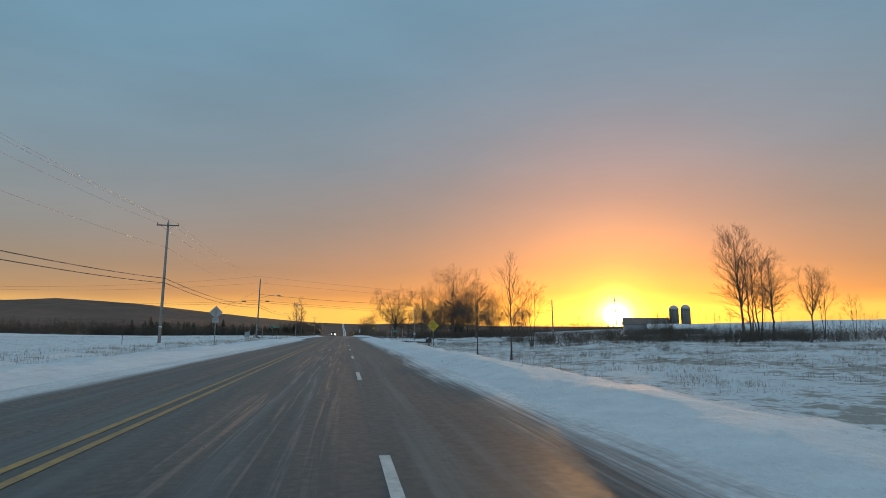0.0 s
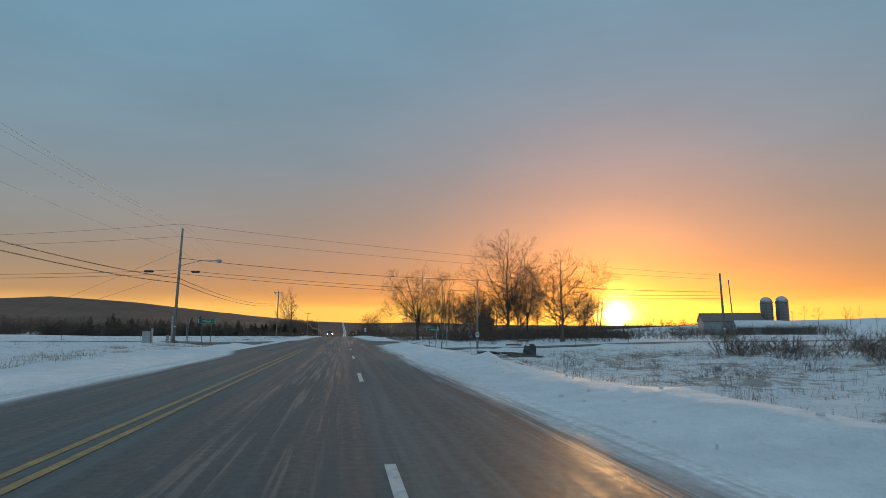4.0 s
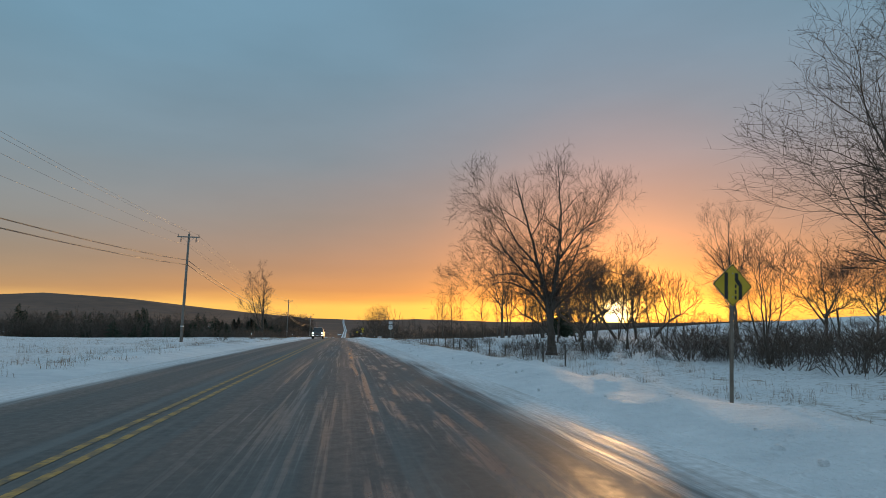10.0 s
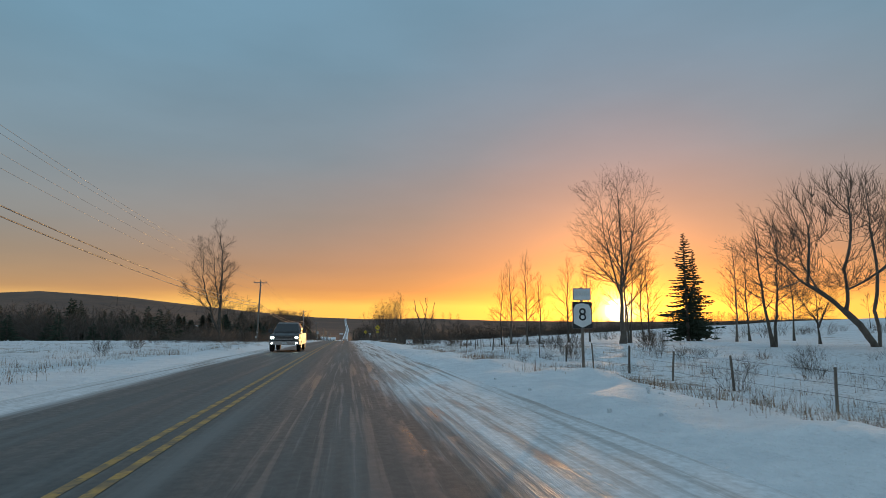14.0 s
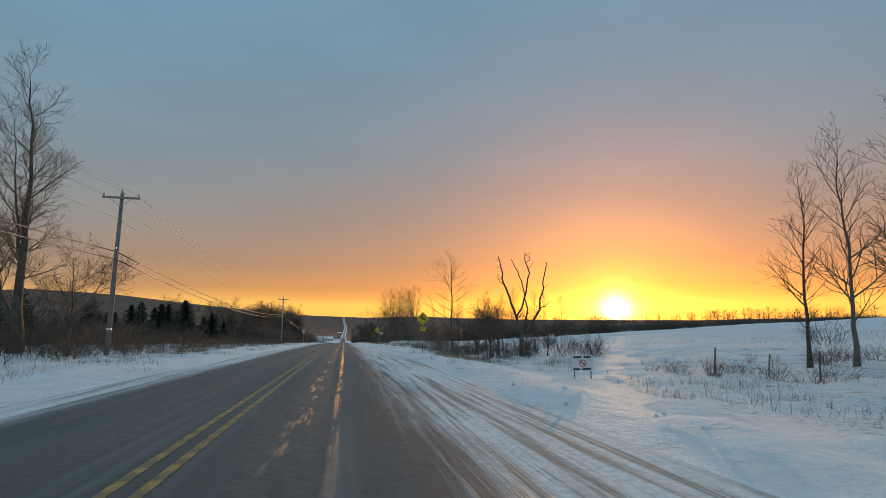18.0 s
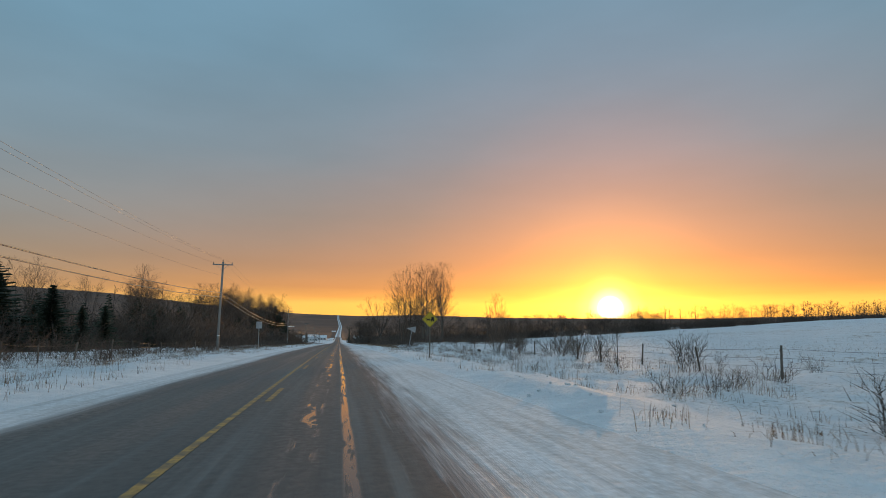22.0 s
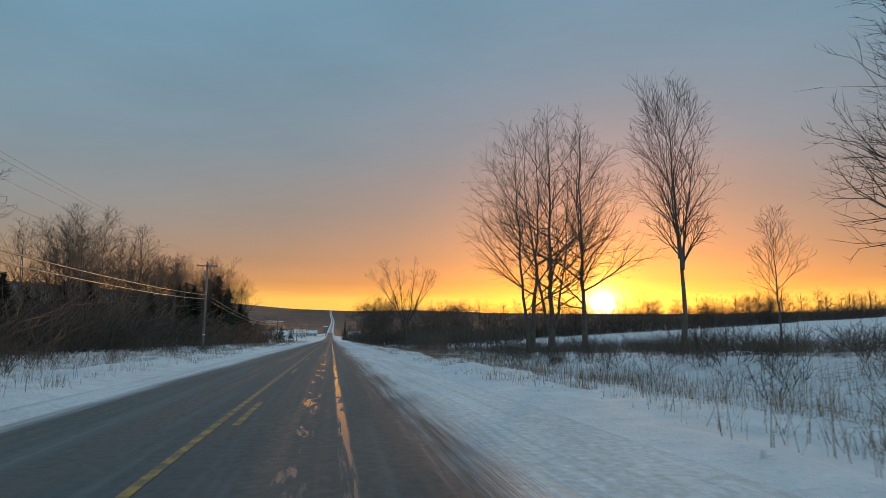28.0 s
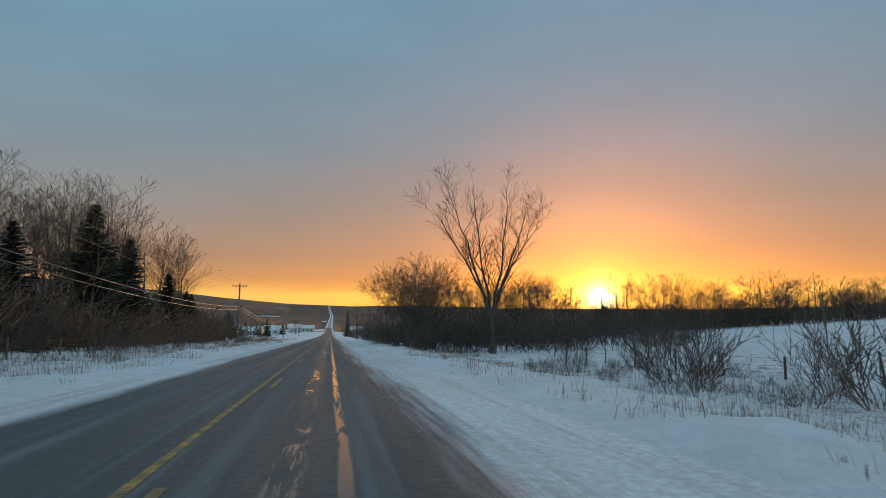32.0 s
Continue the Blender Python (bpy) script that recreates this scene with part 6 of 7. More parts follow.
letters("MILES", 0.11, SIGN_K, q, 0.05, -0.075)
ob, p = diamond_sign("yellow diamond sign with a horse-drawn buggy on a steel post", 7.5, 381.8, 0.78, 2.58, 2.95)
shape(p, [(-0.30, 0.06), (-0.22, 0.07), (-0.20, 0.02), (-0.06, 0.03), (-0.02, 0.07), (0.02, 0.02), (0.0, -0.14), (-0.03, -0.14), (-0.04, -0.03), (-0.16, -0.04), (-0.19, -0.14), (-0.22, -0.14), (-0.21, -0.01), (-0.27, 0.02)], SIGN_K)
shape(p, [(0.07, -0.05), (0.29, -0.05), (0.29, 0.02), (0.26, 0.02), (0.26, 0.15), (0.29, 0.17), (0.07, 0.17), (0.10, 0.14), (0.10, 0.02), (0.07, 0.02)], SIGN_K)
for cx in (0.11, 0.25):
    shape(p, [(cx + 0.06 * math.cos(a), -0.09 + 0.06 * math.sin(a)) for a in np.linspace(0, 6.28, 13)[:-1]], SIGN_K, "wheel_symbol")
shape(p, [(-0.02, -0.01), (0.09, -0.03), (0.09, -0.015), (-0.02, 0.005)], SIGN_K)

# route marker with its direction plate
ob = stand("route_marker", "white route shield numbered 8 under a white direction plate", 8.6, 228.3)
part("post", channel(2.5), STEEL, ob)
q = face(ob, rounded(0.53, 0.34, 0.03), 2.30, SIGN_W, SIGN_K, "direction_plate")
letters("SOUTH", 0.13, varied("faded_blue_legend", (0.42, 0.46, 0.48), (0.55, 0.58, 0.60), 4, 0.5, 0.02), q)
q = face(ob, rounded(0.58, 0.74, 0.03), 1.72, SIGN_K, None, "route_shield")
shape(q, [(-0.26, 0.17), (-0.19, 0.29), (-0.05, 0.325), (0.05, 0.325), (0.19, 0.29), (0.26, 0.17), (0.26, -0.23), (0.12, -0.30), (0.0, -0.35), (-0.12, -0.30), (-0.26, -0.23)], SIGN_W, "shield")
letters("8", 0.50, SIGN_K, q, 0, 0.0, -0.009)


# street-name boards on two posts
def street_board(x, y, turn=0.0):
    ob = stand("street_sign", "green street-name board on two steel posts", x, y, turn, group="street signs")
    for s in (-0.45, 0.45):
        part("post", channel(2.6, s), STEEL, ob)
    p = face(ob, rounded(1.72, 0.46, 0.04), 2.38, SIGN_G, SIGN_W, "sign_board")
    letters("N Gage", 0.27, SIGN_W, p, -0.02, 0.0)
    letters("Rd", 0.17, SIGN_W, p, 0.66, -0.035)
    shape(p, [(-0.60 + 0.12 * a, 0.15 * b) for a, b in ((-1, -0.6), (0, -1), (1, -0.6), (1, 0.7), (0, 1), (-1, 0.7))], SIGN_B, "county_emblem")
    return ob


street_board(-11.5, 125.8, 3)
street_board(14.8, 141.3, -3)


def stop_sign(x, y, turn, label):
    ob = stand("stop_sign", label, x, y, turn, group="stop signs")
    octo = [(0.41 * math.cos(radians(22.5 + 45 * k)) / math.cos(radians(22.5)), 0.41 * math.sin(radians(22.5 + 45 * k)) / math.cos(radians(22.5))) for k in range(8)]
    for s in (-0.12, 0.12):
        part("post", channel(2.75, s), GALV, ob)
    p = face(ob, octo, 2.35, SIGN_R, SIGN_W)
    letters("STOP", 0.26, SIGN_W, p)


stop_sign(-14.6, 130.5, 252, "back of a stop sign on two posts, lit by the sun")
stop_sign(16.6, 140.0, 95, "back of a stop sign on two galvanised posts")

# signs seen from behind
ob = stand("warning_sign", "grey back of a diamond sign with a small plate below", -9.0, 56.9, 180)
part("post", channel(3.45), GALV, ob)
face(ob, diamond(0.85), 3.15, SIGN_Y, SIGN_K)
face(ob, rounded(0.56, 0.46, 0.03), 2.42, SIGN_Y, SIGN_K, "supplementary_plate")
ob = stand("speed_sign", "pale back of a rectangular sign on a steel post", -7.3, 411.1, 180)
part("post", channel(2.9), GALV, ob)
face(ob, rounded(0.62, 0.76, 0.04), 2.75, SIGN_W, SIGN_K)
ob = stand("pennant_sign", "pale back of a leaning pennant-shaped sign on a post", 9.4, 410.4, 180, -9)
part("post", channel(2.9), GALV, ob)
face(ob, [(0.62, 0.0), (-0.45, 0.38), (-0.45, -0.38)], 2.65, SIGN_Y, SIGN_K)

# small things round the crossing
ob = stand("county_sign", "small blue county route marker on a dark post", 17.0, 127.0)
part("post", channel(1.75), STEEL, ob)
face(ob, [(-0.17, 0.14), (0.0, 0.24), (0.17, 0.14), (0.14, -0.22), (-0.14, -0.22)], 1.75, SIGN_B, SIGN_W)
ob = thing("marker_post", "bare leaning steel post without a sign", "post", "", pose(12.5, 124.0, ground_z(12.5, 124.0), 0, 6, 0))
part("post", channel(2.35), GALV, ob)
ob = thing("snow_marker", "leaning stake with a small green plate", "marker", "", pose(10.2, 106.3, ground_z(10.2, 106.3), 0, 7, 0))
part("stake", channel(1.35), STEEL, ob)
face(ob, rounded(0.16, 0.20, 0.02), 1.30, SIGN_G)
ob = thing("snow_marker", "short stake with a small yellow-green plate", "marker", "", pose(10.9, 137.5, ground_z(10.9, 137.5)))
part("stake", channel(0.75), STEEL, ob)
face(ob, rounded(0.13, 0.18, 0.02), 0.72, SIGN_G)
for x, y in ((8.9, 600), (9.4, 596), (-8.6, 226), (-9.2, 290), (-9.0, 575), (11.5, 327)):
    ob = thing("delineator", "slim roadside delineator with a small pale reflector", "marker", "delineators", pose(x, y, ground_z(x, y)))
    part("stake", channel(1.1), STEEL, ob)
    face(ob, rounded(0.11, 0.26, 0.02), 0.98, SIGN_W)
for x, y in ((-22, 138.5), (-31, 138.8), (31, 130), (38, 130), (-18, 60)):
    ob = thing("boundary_stake", "thin reddish stake standing in the snow", "marker", "stakes", pose(x, y, ground_z(x, y)))
    part("stake", Mesh().tube([(0, 0, -0.2), (0.01, 0, 1.5)], 0.028, 6), varied("red_brown_paint", (0.14, 0.05, 0.035), (0.24, 0.09, 0.06), 5, 0.7, 0.1) if x == -22 else bpy.data.materials["red_brown_paint"], ob)
ob = thing("wooden_stump_post", "short thick weathered wooden post in the snow", "post", "", pose(11.8, 62.5, ground_z(11.8, 62.5)))
part("post", Mesh().tube([(0, 0, -0.3), (0, 0, 0.5), (0.01, 0, 0.62)], [0.12, 0.115, 0.09], 10), POLE, ob)
ob = stand("notice_board", "small white notice with a red no-entry ring on short legs", 11.4, 300.1, group="notices")
for s in (-0.36, 0.36):
    part("leg", Mesh().box((s - 0.02, 0.0, -0.3), (s + 0.02, 0.03, 0.5)), STEEL, ob)
p = face(ob, rounded(0.95, 0.62, 0.02), 0.66, SIGN_W)
rg = [(0.15 * math.cos(a), 0.15 * math.sin(a)) for a in np.linspace(0, 6.28, 21)[:-1]]
ring(p, rg, SIGN_R, 1.0, 0.74, -0.007)
shape(p, [(-0.12, 0.08), (-0.08, 0.12), (0.12, -0.08), (0.08, -0.12)], SIGN_R, "ring_bar")
for x0, x1, z0 in ((-0.40, -0.05, 0.21), (0.05, 0.36, 0.21), (-0.40, -0.12, -0.27), (-0.02, 0.36, -0.27)):
    shape(p, [(x0, z0), (x1, z0), (x1, z0 + 0.07), (x0, z0 + 0.07)], SIGN_K, "writing_bar")

# the lamp pole at the crossing
bx, by, bh = POLES[1]
bz = ground_z(bx, by)
ob = thing("street_lamp", "cobra-head street lamp on a long arm, fixed to a wooden pole", "street lamp", "", pose(bx, by, bz + 8.3))
part("arm", Mesh().tube([(0.1, -0.1, 0), (0.9, -0.1, 0.25), (2.3, -0.1, 0.62), (3.2, -0.1, 0.72), (3.9, -0.1, 0.70)], [0.04, 0.038, 0.034, 0.03, 0.03], 7), GALV, ob, smooth=True)
head = part("lamp_head", Mesh().tube([(3.85, -0.1, 0.70), (4.1, -0.1, 0.72), (4.4, -0.1, 0.69), (4.62, -0.1, 0.66)], [0.06, 0.13, 0.14, 0.05], 9), GALV, ob, smooth=True)
part("lens", Mesh().tube([(4.12, -0.1, 0.60), (4.3, -0.1, 0.54), (4.48, -0.1, 0.58)], [0.06, 0.1, 0.05], 8), WHITE, head, "frosted lens")
ob = thing("riser_conduit", "tall grey cable guard on a wooden utility pole", "cable guard", "", pose(bx - 0.12, by - 0.2, bz - 0.1))
part("guard", Mesh().box((-0.09, -0.06, 0), (0.09, 0.06, 2.9)), GALV, ob)
part("cap", Mesh().box((-0.11, -0.08, 2.9), (0.11, 0.08, 2.97)), GALV, ob)
ob = thing("utility_pedestal", "small slanted grey utility pedestal in the snow", "utility box", "", pose(bx - 0.45, by - 0.7, bz - 0.1, 0, 4, 0))
part("case", Mesh().box((-0.12, -0.12, 0), (0.12, 0.12, 0.95)), GALV, ob)
ob = thing("utility_cabinet", "grey steel utility cabinet beside the crossing", "utility box", "", pose(-16.7, 124.1, ground_z(-16.7, 124.1) - 0.05))
CAB = varied("grey_cabinet_paint", (0.30, 0.33, 0.34), (0.44, 0.47, 0.48), 4, 0.45, 0.05)
part("cabinet", Mesh().box((-0.42, -0.3, 0), (0.3, 0.3, 1.25)), CAB, ob)
part("door", Mesh().box((-0.38, -0.325, 0.08), (0.26, -0.302, 1.2)), CAB, ob)
part("vent_stack", Mesh().tube([(0.4, 0, 0), (0.4, 0, 1.55)], 0.11, 8), CAB, ob)
part("lid", Mesh().box((-0.46, -0.34, 1.25), (0.34, 0.34, 1.31)), CAB, ob)
ob = thing("snow_plow_stone", "dark boulder half buried in snow", "rock", "", pose(-14.9, 127.2, ground_z(-14.9, 127.2)))
part("stone", Mesh().tube([(0, 0, -0.1), (0, 0, 0.12), (0.05, 0, 0.26), (0.06, 0, 0.32)], [0.34, 0.32, 0.2, 0.05], 8), varied("dark_stone", (0.07, 0.065, 0.06), (0.17, 0.16, 0.15), 6, 0.9, 0.6), ob)
rx, ry = 17.95, 127.5
ob = utility_pole(rx, ry, 8.15, 0.5, arm=0, girth=0.68)
n = stand("paper_notice", "white notice with unreadable lines nailed to a pole", rx, ry - 0.14, group="notices")
p = face(n, rounded(0.42, 0.50, 0.01), 1.75, SIGN_W)
for z0, wd, mt in ((0.08, 0.15, SIGN_B), (0.0, 0.15, SIGN_K), (-0.12, 0.14, SIGN_R)):
    shape(p, [(-wd, z0), (wd, z0), (wd, z0 + 0.055), (-wd, z0 + 0.055)], mt, "writing_bar")
utility_pole(50, 128, 8.8, -1.0, arm=0)
utility_pole(-70, 131, 10.5, 0.0, arm=2.0)
utility_pole(95.6, 188.8, 13.6, -3.0, arm=0)
utility_pole(12.2, 700, 9.0, 0.0, arm=0)
top = Vector((bx, by, bz + bh))
rtop = Vector((50, 128, ground_z(50, 128) + 8.6))
ltop = Vector((-70, 131, ground_z(-70, 131) + 10.3))
far_pole = Vector((94.9, 188.8, ground_z(95.6, 188.8) + 13.2))
for up, drop in ((0.5, -0.1), (-0.9, -0.6)):
    wire(top + Vector((0.1, 0, up)), rtop + Vector((0, 0, drop)), 0.5, 0.013)
    wire(top + Vector((-0.1, 0, up)), ltop + Vector((0, 0, drop)), 0.8, 0.013)
wire(top + Vector((0.1, -0.1, -3.3)), (rx, ry, ground_z(rx, ry) + 8.05), 0.35, 0.026, "communication_cable", "thick lashed communication cable over the road")
wire((rx, ry, ground_z(rx, ry) + 8.05), rtop + Vector((0, 0, -2.2)), 0.3, 0.026, "communication_cable", "thick lashed communication cable over the road")
for up, drop in ((-4.6, -2.6), (-5.0, -3.0)):
    wire(top + Vector((0.1, -0.1, up)), rtop + Vector((0, 0, drop)), 0.9, 0.02, "communication_cable", "black communication cable over the road")
    wire(top + Vector((-0.1, -0.1, up)), ltop + Vector((0, 0, drop)), 0.8, 0.02, "communication_cable", "black communication cable over the road")
wire(top + Vector((0, 0, -4.9)), (-30, 118, ground_z(-30, 118)), 0.05, 0.01, "guy_wire", "steel guy wire staying a pole")
wire(top + Vector((0, 0, -2.5)), (-31, 119, ground_z(-31, 119)), 0.05, 0.01, "guy_wire", "steel guy wire staying a pole")
wire(far_pole, Vector((60, 150, ground_z(60, 150) + 8)), 0.8, 0.012)
for off, ln in ((1.9, 0.9), (-2.9, 1.0)):
    z = top.z - 4.75 - abs(off) * 0.02
    ob = thing("splice_case", "black cable splice case hanging on a wire", "splice case", "splice cases", pose(bx + off, by - 0.1, z))
    part("case", Mesh().tube([(-ln / 2, 0, 0), (-ln / 2 + 0.1, 0, 0), (ln / 2 - 0.1, 0, 0), (ln / 2, 0, 0)], [0.05, 0.13, 0.13, 0.05], 8), CABLE, ob)

# ---- collapsed shed beside the crossing ----
BOARD = varied("weathered_boards", (0.07, 0.055, 0.045), (0.19, 0.155, 0.125), 8, 0.85, 0.5, stretch=(0.2, 1, 1), tint=0.3)
gz = ground_z(16.4, 110)
ob = thing("collapsed_platform", "collapsed weathered board platform under snow", "wreckage", "", pose(16.4, 110, gz, 0, 3, 8))
for k in range(7):
    part("plank", Mesh().box((-2.3 + 0.12 * (k % 3), -0.9 + 0.28 * k, 0.36 + 0.02 * (k % 2)), (1.5 + 0.2 * (k % 2), -0.65 + 0.28 * k, 0.42 + 0.02 * (k % 2))), BOARD, ob)
for k in range(4):
    part("beam", Mesh().box((-2.2 + 1.15 * k, -1.0, 0.16 + 0.03 * k), (-2.08 + 1.15 * k, 1.1, 0.34)), BOARD, ob)
part("fallen_beam", Mesh().box((-0.2, -1.35, 0.18), (2.9, -1.2, 0.36), pose(0, 0, 0, 0, 2, -4)), BOARD, ob)
snowcap = Mesh()
cols, rws = 14, 8
for j in range(rws + 1):
    for i in range(cols + 1):
        u, v = i / cols, j / rws
        e = min(u, 1 - u, v, 1 - v)
        snowcap.v.append((-2.15 + 3.5 * u, -0.85 + 1.8 * v, 0.43 + 0.13 * min(1, e * 6) + 0.05 * noise.noise(Vector((u * 5, v * 4, 2)))))
snowcap.f = [(j * (cols + 1) + i, j * (cols + 1) + i + 1, (j + 1) * (cols + 1) + i + 1, (j + 1) * (cols + 1) + i) for j in range(rws) for i in range(cols)]
part("snow_cover", snowcap, SNOW, ob, "drifted snow on the boards", smooth=True)
TARP = varied("dark_blue_tarp", (0.02, 0.022, 0.026), (0.085, 0.085, 0.085), 3, 0.7, 0.6, dist=0.05)


def lump(w, d, h, seed):
    m = Mesh()
    n, r = 18, 9
    for j in range(r + 1):
        t = j / r
        for i in range(n):
            a = 6.283 * i / n
            q = noise.noise(Vector((math.cos(a) * 1.3, math.sin(a) * 1.3, t * 2.2 + seed)))
            k = math.cos(t * 1.5) ** 0.7 * (1 + 0.35 * q)
            m.v.append((w * k * math.cos(a), d * k * math.sin(a), h * math.sin(t * 1.57) * (1 + 0.2 * q) - 0.1))
    m.f = [(j * n + i, j * n + (i + 1) % n, (j + 1) * n + (i + 1) % n, (j + 1) * n + i) for j in range(r) for i in range(n)]
    return m


ob = thing("tarp_heap", "dark tarpaulin-covered heap dusted with snow", "heap", "", pose(18.6, 110.2, ground_z(18.6, 110.2)))
part("tarp", lump(0.62, 0.55, 1.15, 3.0), TARP, ob, smooth=True)
part("snow_dusting", lump(0.25, 0.2, 0.22, 8.0), SNOW, ob, at=pose(-0.05, 0, 0.98), smooth=True)

# ---- farm on the rise ----
TIN = varied("grey_metal_cladding", (0.22, 0.24, 0.26), (0.34, 0.37, 0.39), 1.2, 0.5, 0.2, stretch=(4, 4, 0.1))
ROOF = varied("rusty_metal_roof", (0.10, 0.065, 0.05), (0.20, 0.14, 0.11), 1.5, 0.6, 0.2)
CONC = varied("stained_silo_staves", (0.10, 0.10, 0.10), (0.24, 0.235, 0.225), 0.8, 0.8, 0.3, stretch=(1, 1, 0.3))
bzg = ground_z(141, 257) - 0.3
ob = thing("barn", "grey metal-clad barn with a rusty gable roof", "barn", "", pose(143.5, 257, bzg, 0, 0, -24))
L, W, E, R = 10.0, 6.0, 5.2, 8.0
wall = Mesh()
wall.add([(-L, -W, 0), (L, -W, 0), (L, W, 0), (-L, W, 0), (-L, -W, E), (L, -W, E), (L, W, E), (-L, W, E), (-L, 0, R), (L, 0, R)], [(0, 1, 5, 4), (2, 3, 7, 6), (1, 2, 6, 9, 5), (3, 0, 4, 8, 7)])
part("wall", wall, TIN, ob)
for s in (-1, 1):
    part("roof", Mesh().add([(-L - 0.4, s * (W + 0.4), E - 0.18), (L + 0.4, s * (W + 0.4), E - 0.18), (L + 0.4, 0, R + 0.12), (-L - 0.4, 0, R + 0.12), (-L - 0.4, s * (W + 0.4), E - 0.06), (L + 0.4, s * (W + 0.4), E - 0.06), (L + 0.4, 0, R + 0.24), (-L - 0.4, 0, R + 0.24)],
                           [(0, 1, 2, 3), (4, 5, 6, 7), (0, 1, 5, 4), (1, 2, 6, 5), (3, 0, 4, 7)]), ROOF, ob)
# solid black panel on the gable: the shade of an open loft put into its colour
part("loft_door", Mesh().box((L, -0.7, 4.6), (L + 0.06, 0.7, 6.4)), SIGN_K, ob, "black panel painted as the shade inside an open loft door")
part("barn_door", Mesh().box((-2.2, -W - 0.06, 0.1), (2.2, -W, 3.8)), TIN, ob)
ob = thing("cattle_shed", "long low shed with a snow-covered sagging roof", "shed", "", pose(151, 244, ground_z(151, 244) - 0.3, 0, 0, -30))
L2, W2 = 12.0, 4.5
part("wall", Mesh().box((-L2, -W2, 0), (L2, W2, 2.7)), TIN, ob)
for s in (-1, 1):
    m = Mesh()
    k = 10
    for i in range(k + 1):
        x = -L2 - 0.3 + (2 * L2 + 0.6) * i / k
        sag = 0.5 * math.exp(-((x - 8) / 4) ** 2)
        for y, z in ((s * (W2 + 0.5), 2.6), (0, 4.9 - sag), (0, 5.15 - sag), (s * (W2 + 0.5), 2.85)):
            m.v.append((x, y, z))
        if i:
            b = 4 * i
            for c in range(4):
                m.f.append((b - 4 + c, b + c, b + (c + 1) % 4, b - 4 + (c + 1) % 4))
    part("roof", m, SNOW, ob, "sagging roof under snow")
for k in range(6):
    part("fallen_rafter", Mesh().tube([(L2 + 0.5 + 0.9 * k, -3 + k * 0.5, 0.1), (L2 + 1.6 + 0.7 * k, 2.5 - 0.6 * k, 2.6 - 0.25 * k)], 0.09, 5), BOARD, ob)
for x, y, h in ((155.6, 252.5, 14.0), (160.4, 250.5, 14.2)):
    ob = thing("silo", "grey concrete-stave silo with a domed cap", "silo", "farm silos", pose(x, y, ground_z(x, y) - 0.4))
    part("barrel", Mesh().tube([(0, 0, 0), (0, 0, h - 2.2)], 2.1, 20), CONC, ob, smooth=True)
    for z in np.arange(1.2, h - 2.3, 1.1):
        part("hoop", Mesh().tube([(0, 0, z), (0, 0, z + 0.06)], 2.13, 20, cap=False), GALV, ob)
    part("dome", Mesh().tube([(0, 0, h - 2.2), (0, 0, h - 1.5), (0, 0, h - 0.8), (0, 0, h - 0.3), (0, 0, h - 0.05), (0, 0, h)], [2.2, 2.05, 1.65, 1.1, 0.5, 0.05], 20), ALU, ob, smooth=True)
    part("chute", Mesh().tube([(-1.8, -1.25, 0), (-1.8, -1.25, h - 2.0)], 0.45, 8), CONC, ob)

# ---- wire fences ----
def fence(y0, y1, xs, seed, gap=4.2):
    r = random.Random(seed)
    ob = thing("wire_fence", "old wire fence on leaning wooden posts", "fence", "wire fences")
    tops = []
    y = y0
    while y < y1:
        x = float(np.interp(y, [a for a, _ in xs], [b for _, b in xs])) + r.uniform(-0.15, 0.15)
        z = ground_z(x, y)
        h = r.uniform(0.95, 1.3)
        dx, dy = r.gauss(0, 0.09), r.gauss(0, 0.07)
        rad = r.uniform(0.032, 0.055)
        part("post", Mesh().tube([(x, y, z - 0.3), (x + dx * 0.5, y + dy * 0.5, z + h * 0.5), (x + dx, y + dy, z + h)], [rad * 1.1, rad, rad * 0.9], 7), BOARD, ob)
        tops.append((Vector((x + dx, y + dy, z + h)), Vector((x, y, z))))
        y += gap * r.uniform(0.8, 1.2)
    for f in (0.35, 0.62, 0.9):
        pts = []
        for (a, b), (c, d) in zip(tops, tops[1:]):
            p, q = b.lerp(a, f), d.lerp(c, f)
            pts += [p, p.lerp(q, 0.5) - Vector((0, 0, r.uniform(0.0, 0.08)))]
        pts.append(tops[-1][1].lerp(tops[-1][0], f))
        part("wire", Mesh().tube(pts, 0.006, 3), CABLE, ob)
    return ob


fence(184, 282, [(184, 15.5), (240, 14.6), (282, 15.0)], 1)
fence(284, 306, [(284, 20.9), (296, 20.4), (306, 20.0)], 6, 3.3)
fence(330, 430, [(330, 18), (400, 19.3), (430, 19.5)], 2, 5.0)
fence(508, 562, [(508, 19), (562, 19.8)], 3, 3.8)
fence(330, 430, [(330, -13.2), (430, -14.2)], 4, 4.5)
fence(500, 600, [(500, -15), (600, -15)], 5, 6.0)

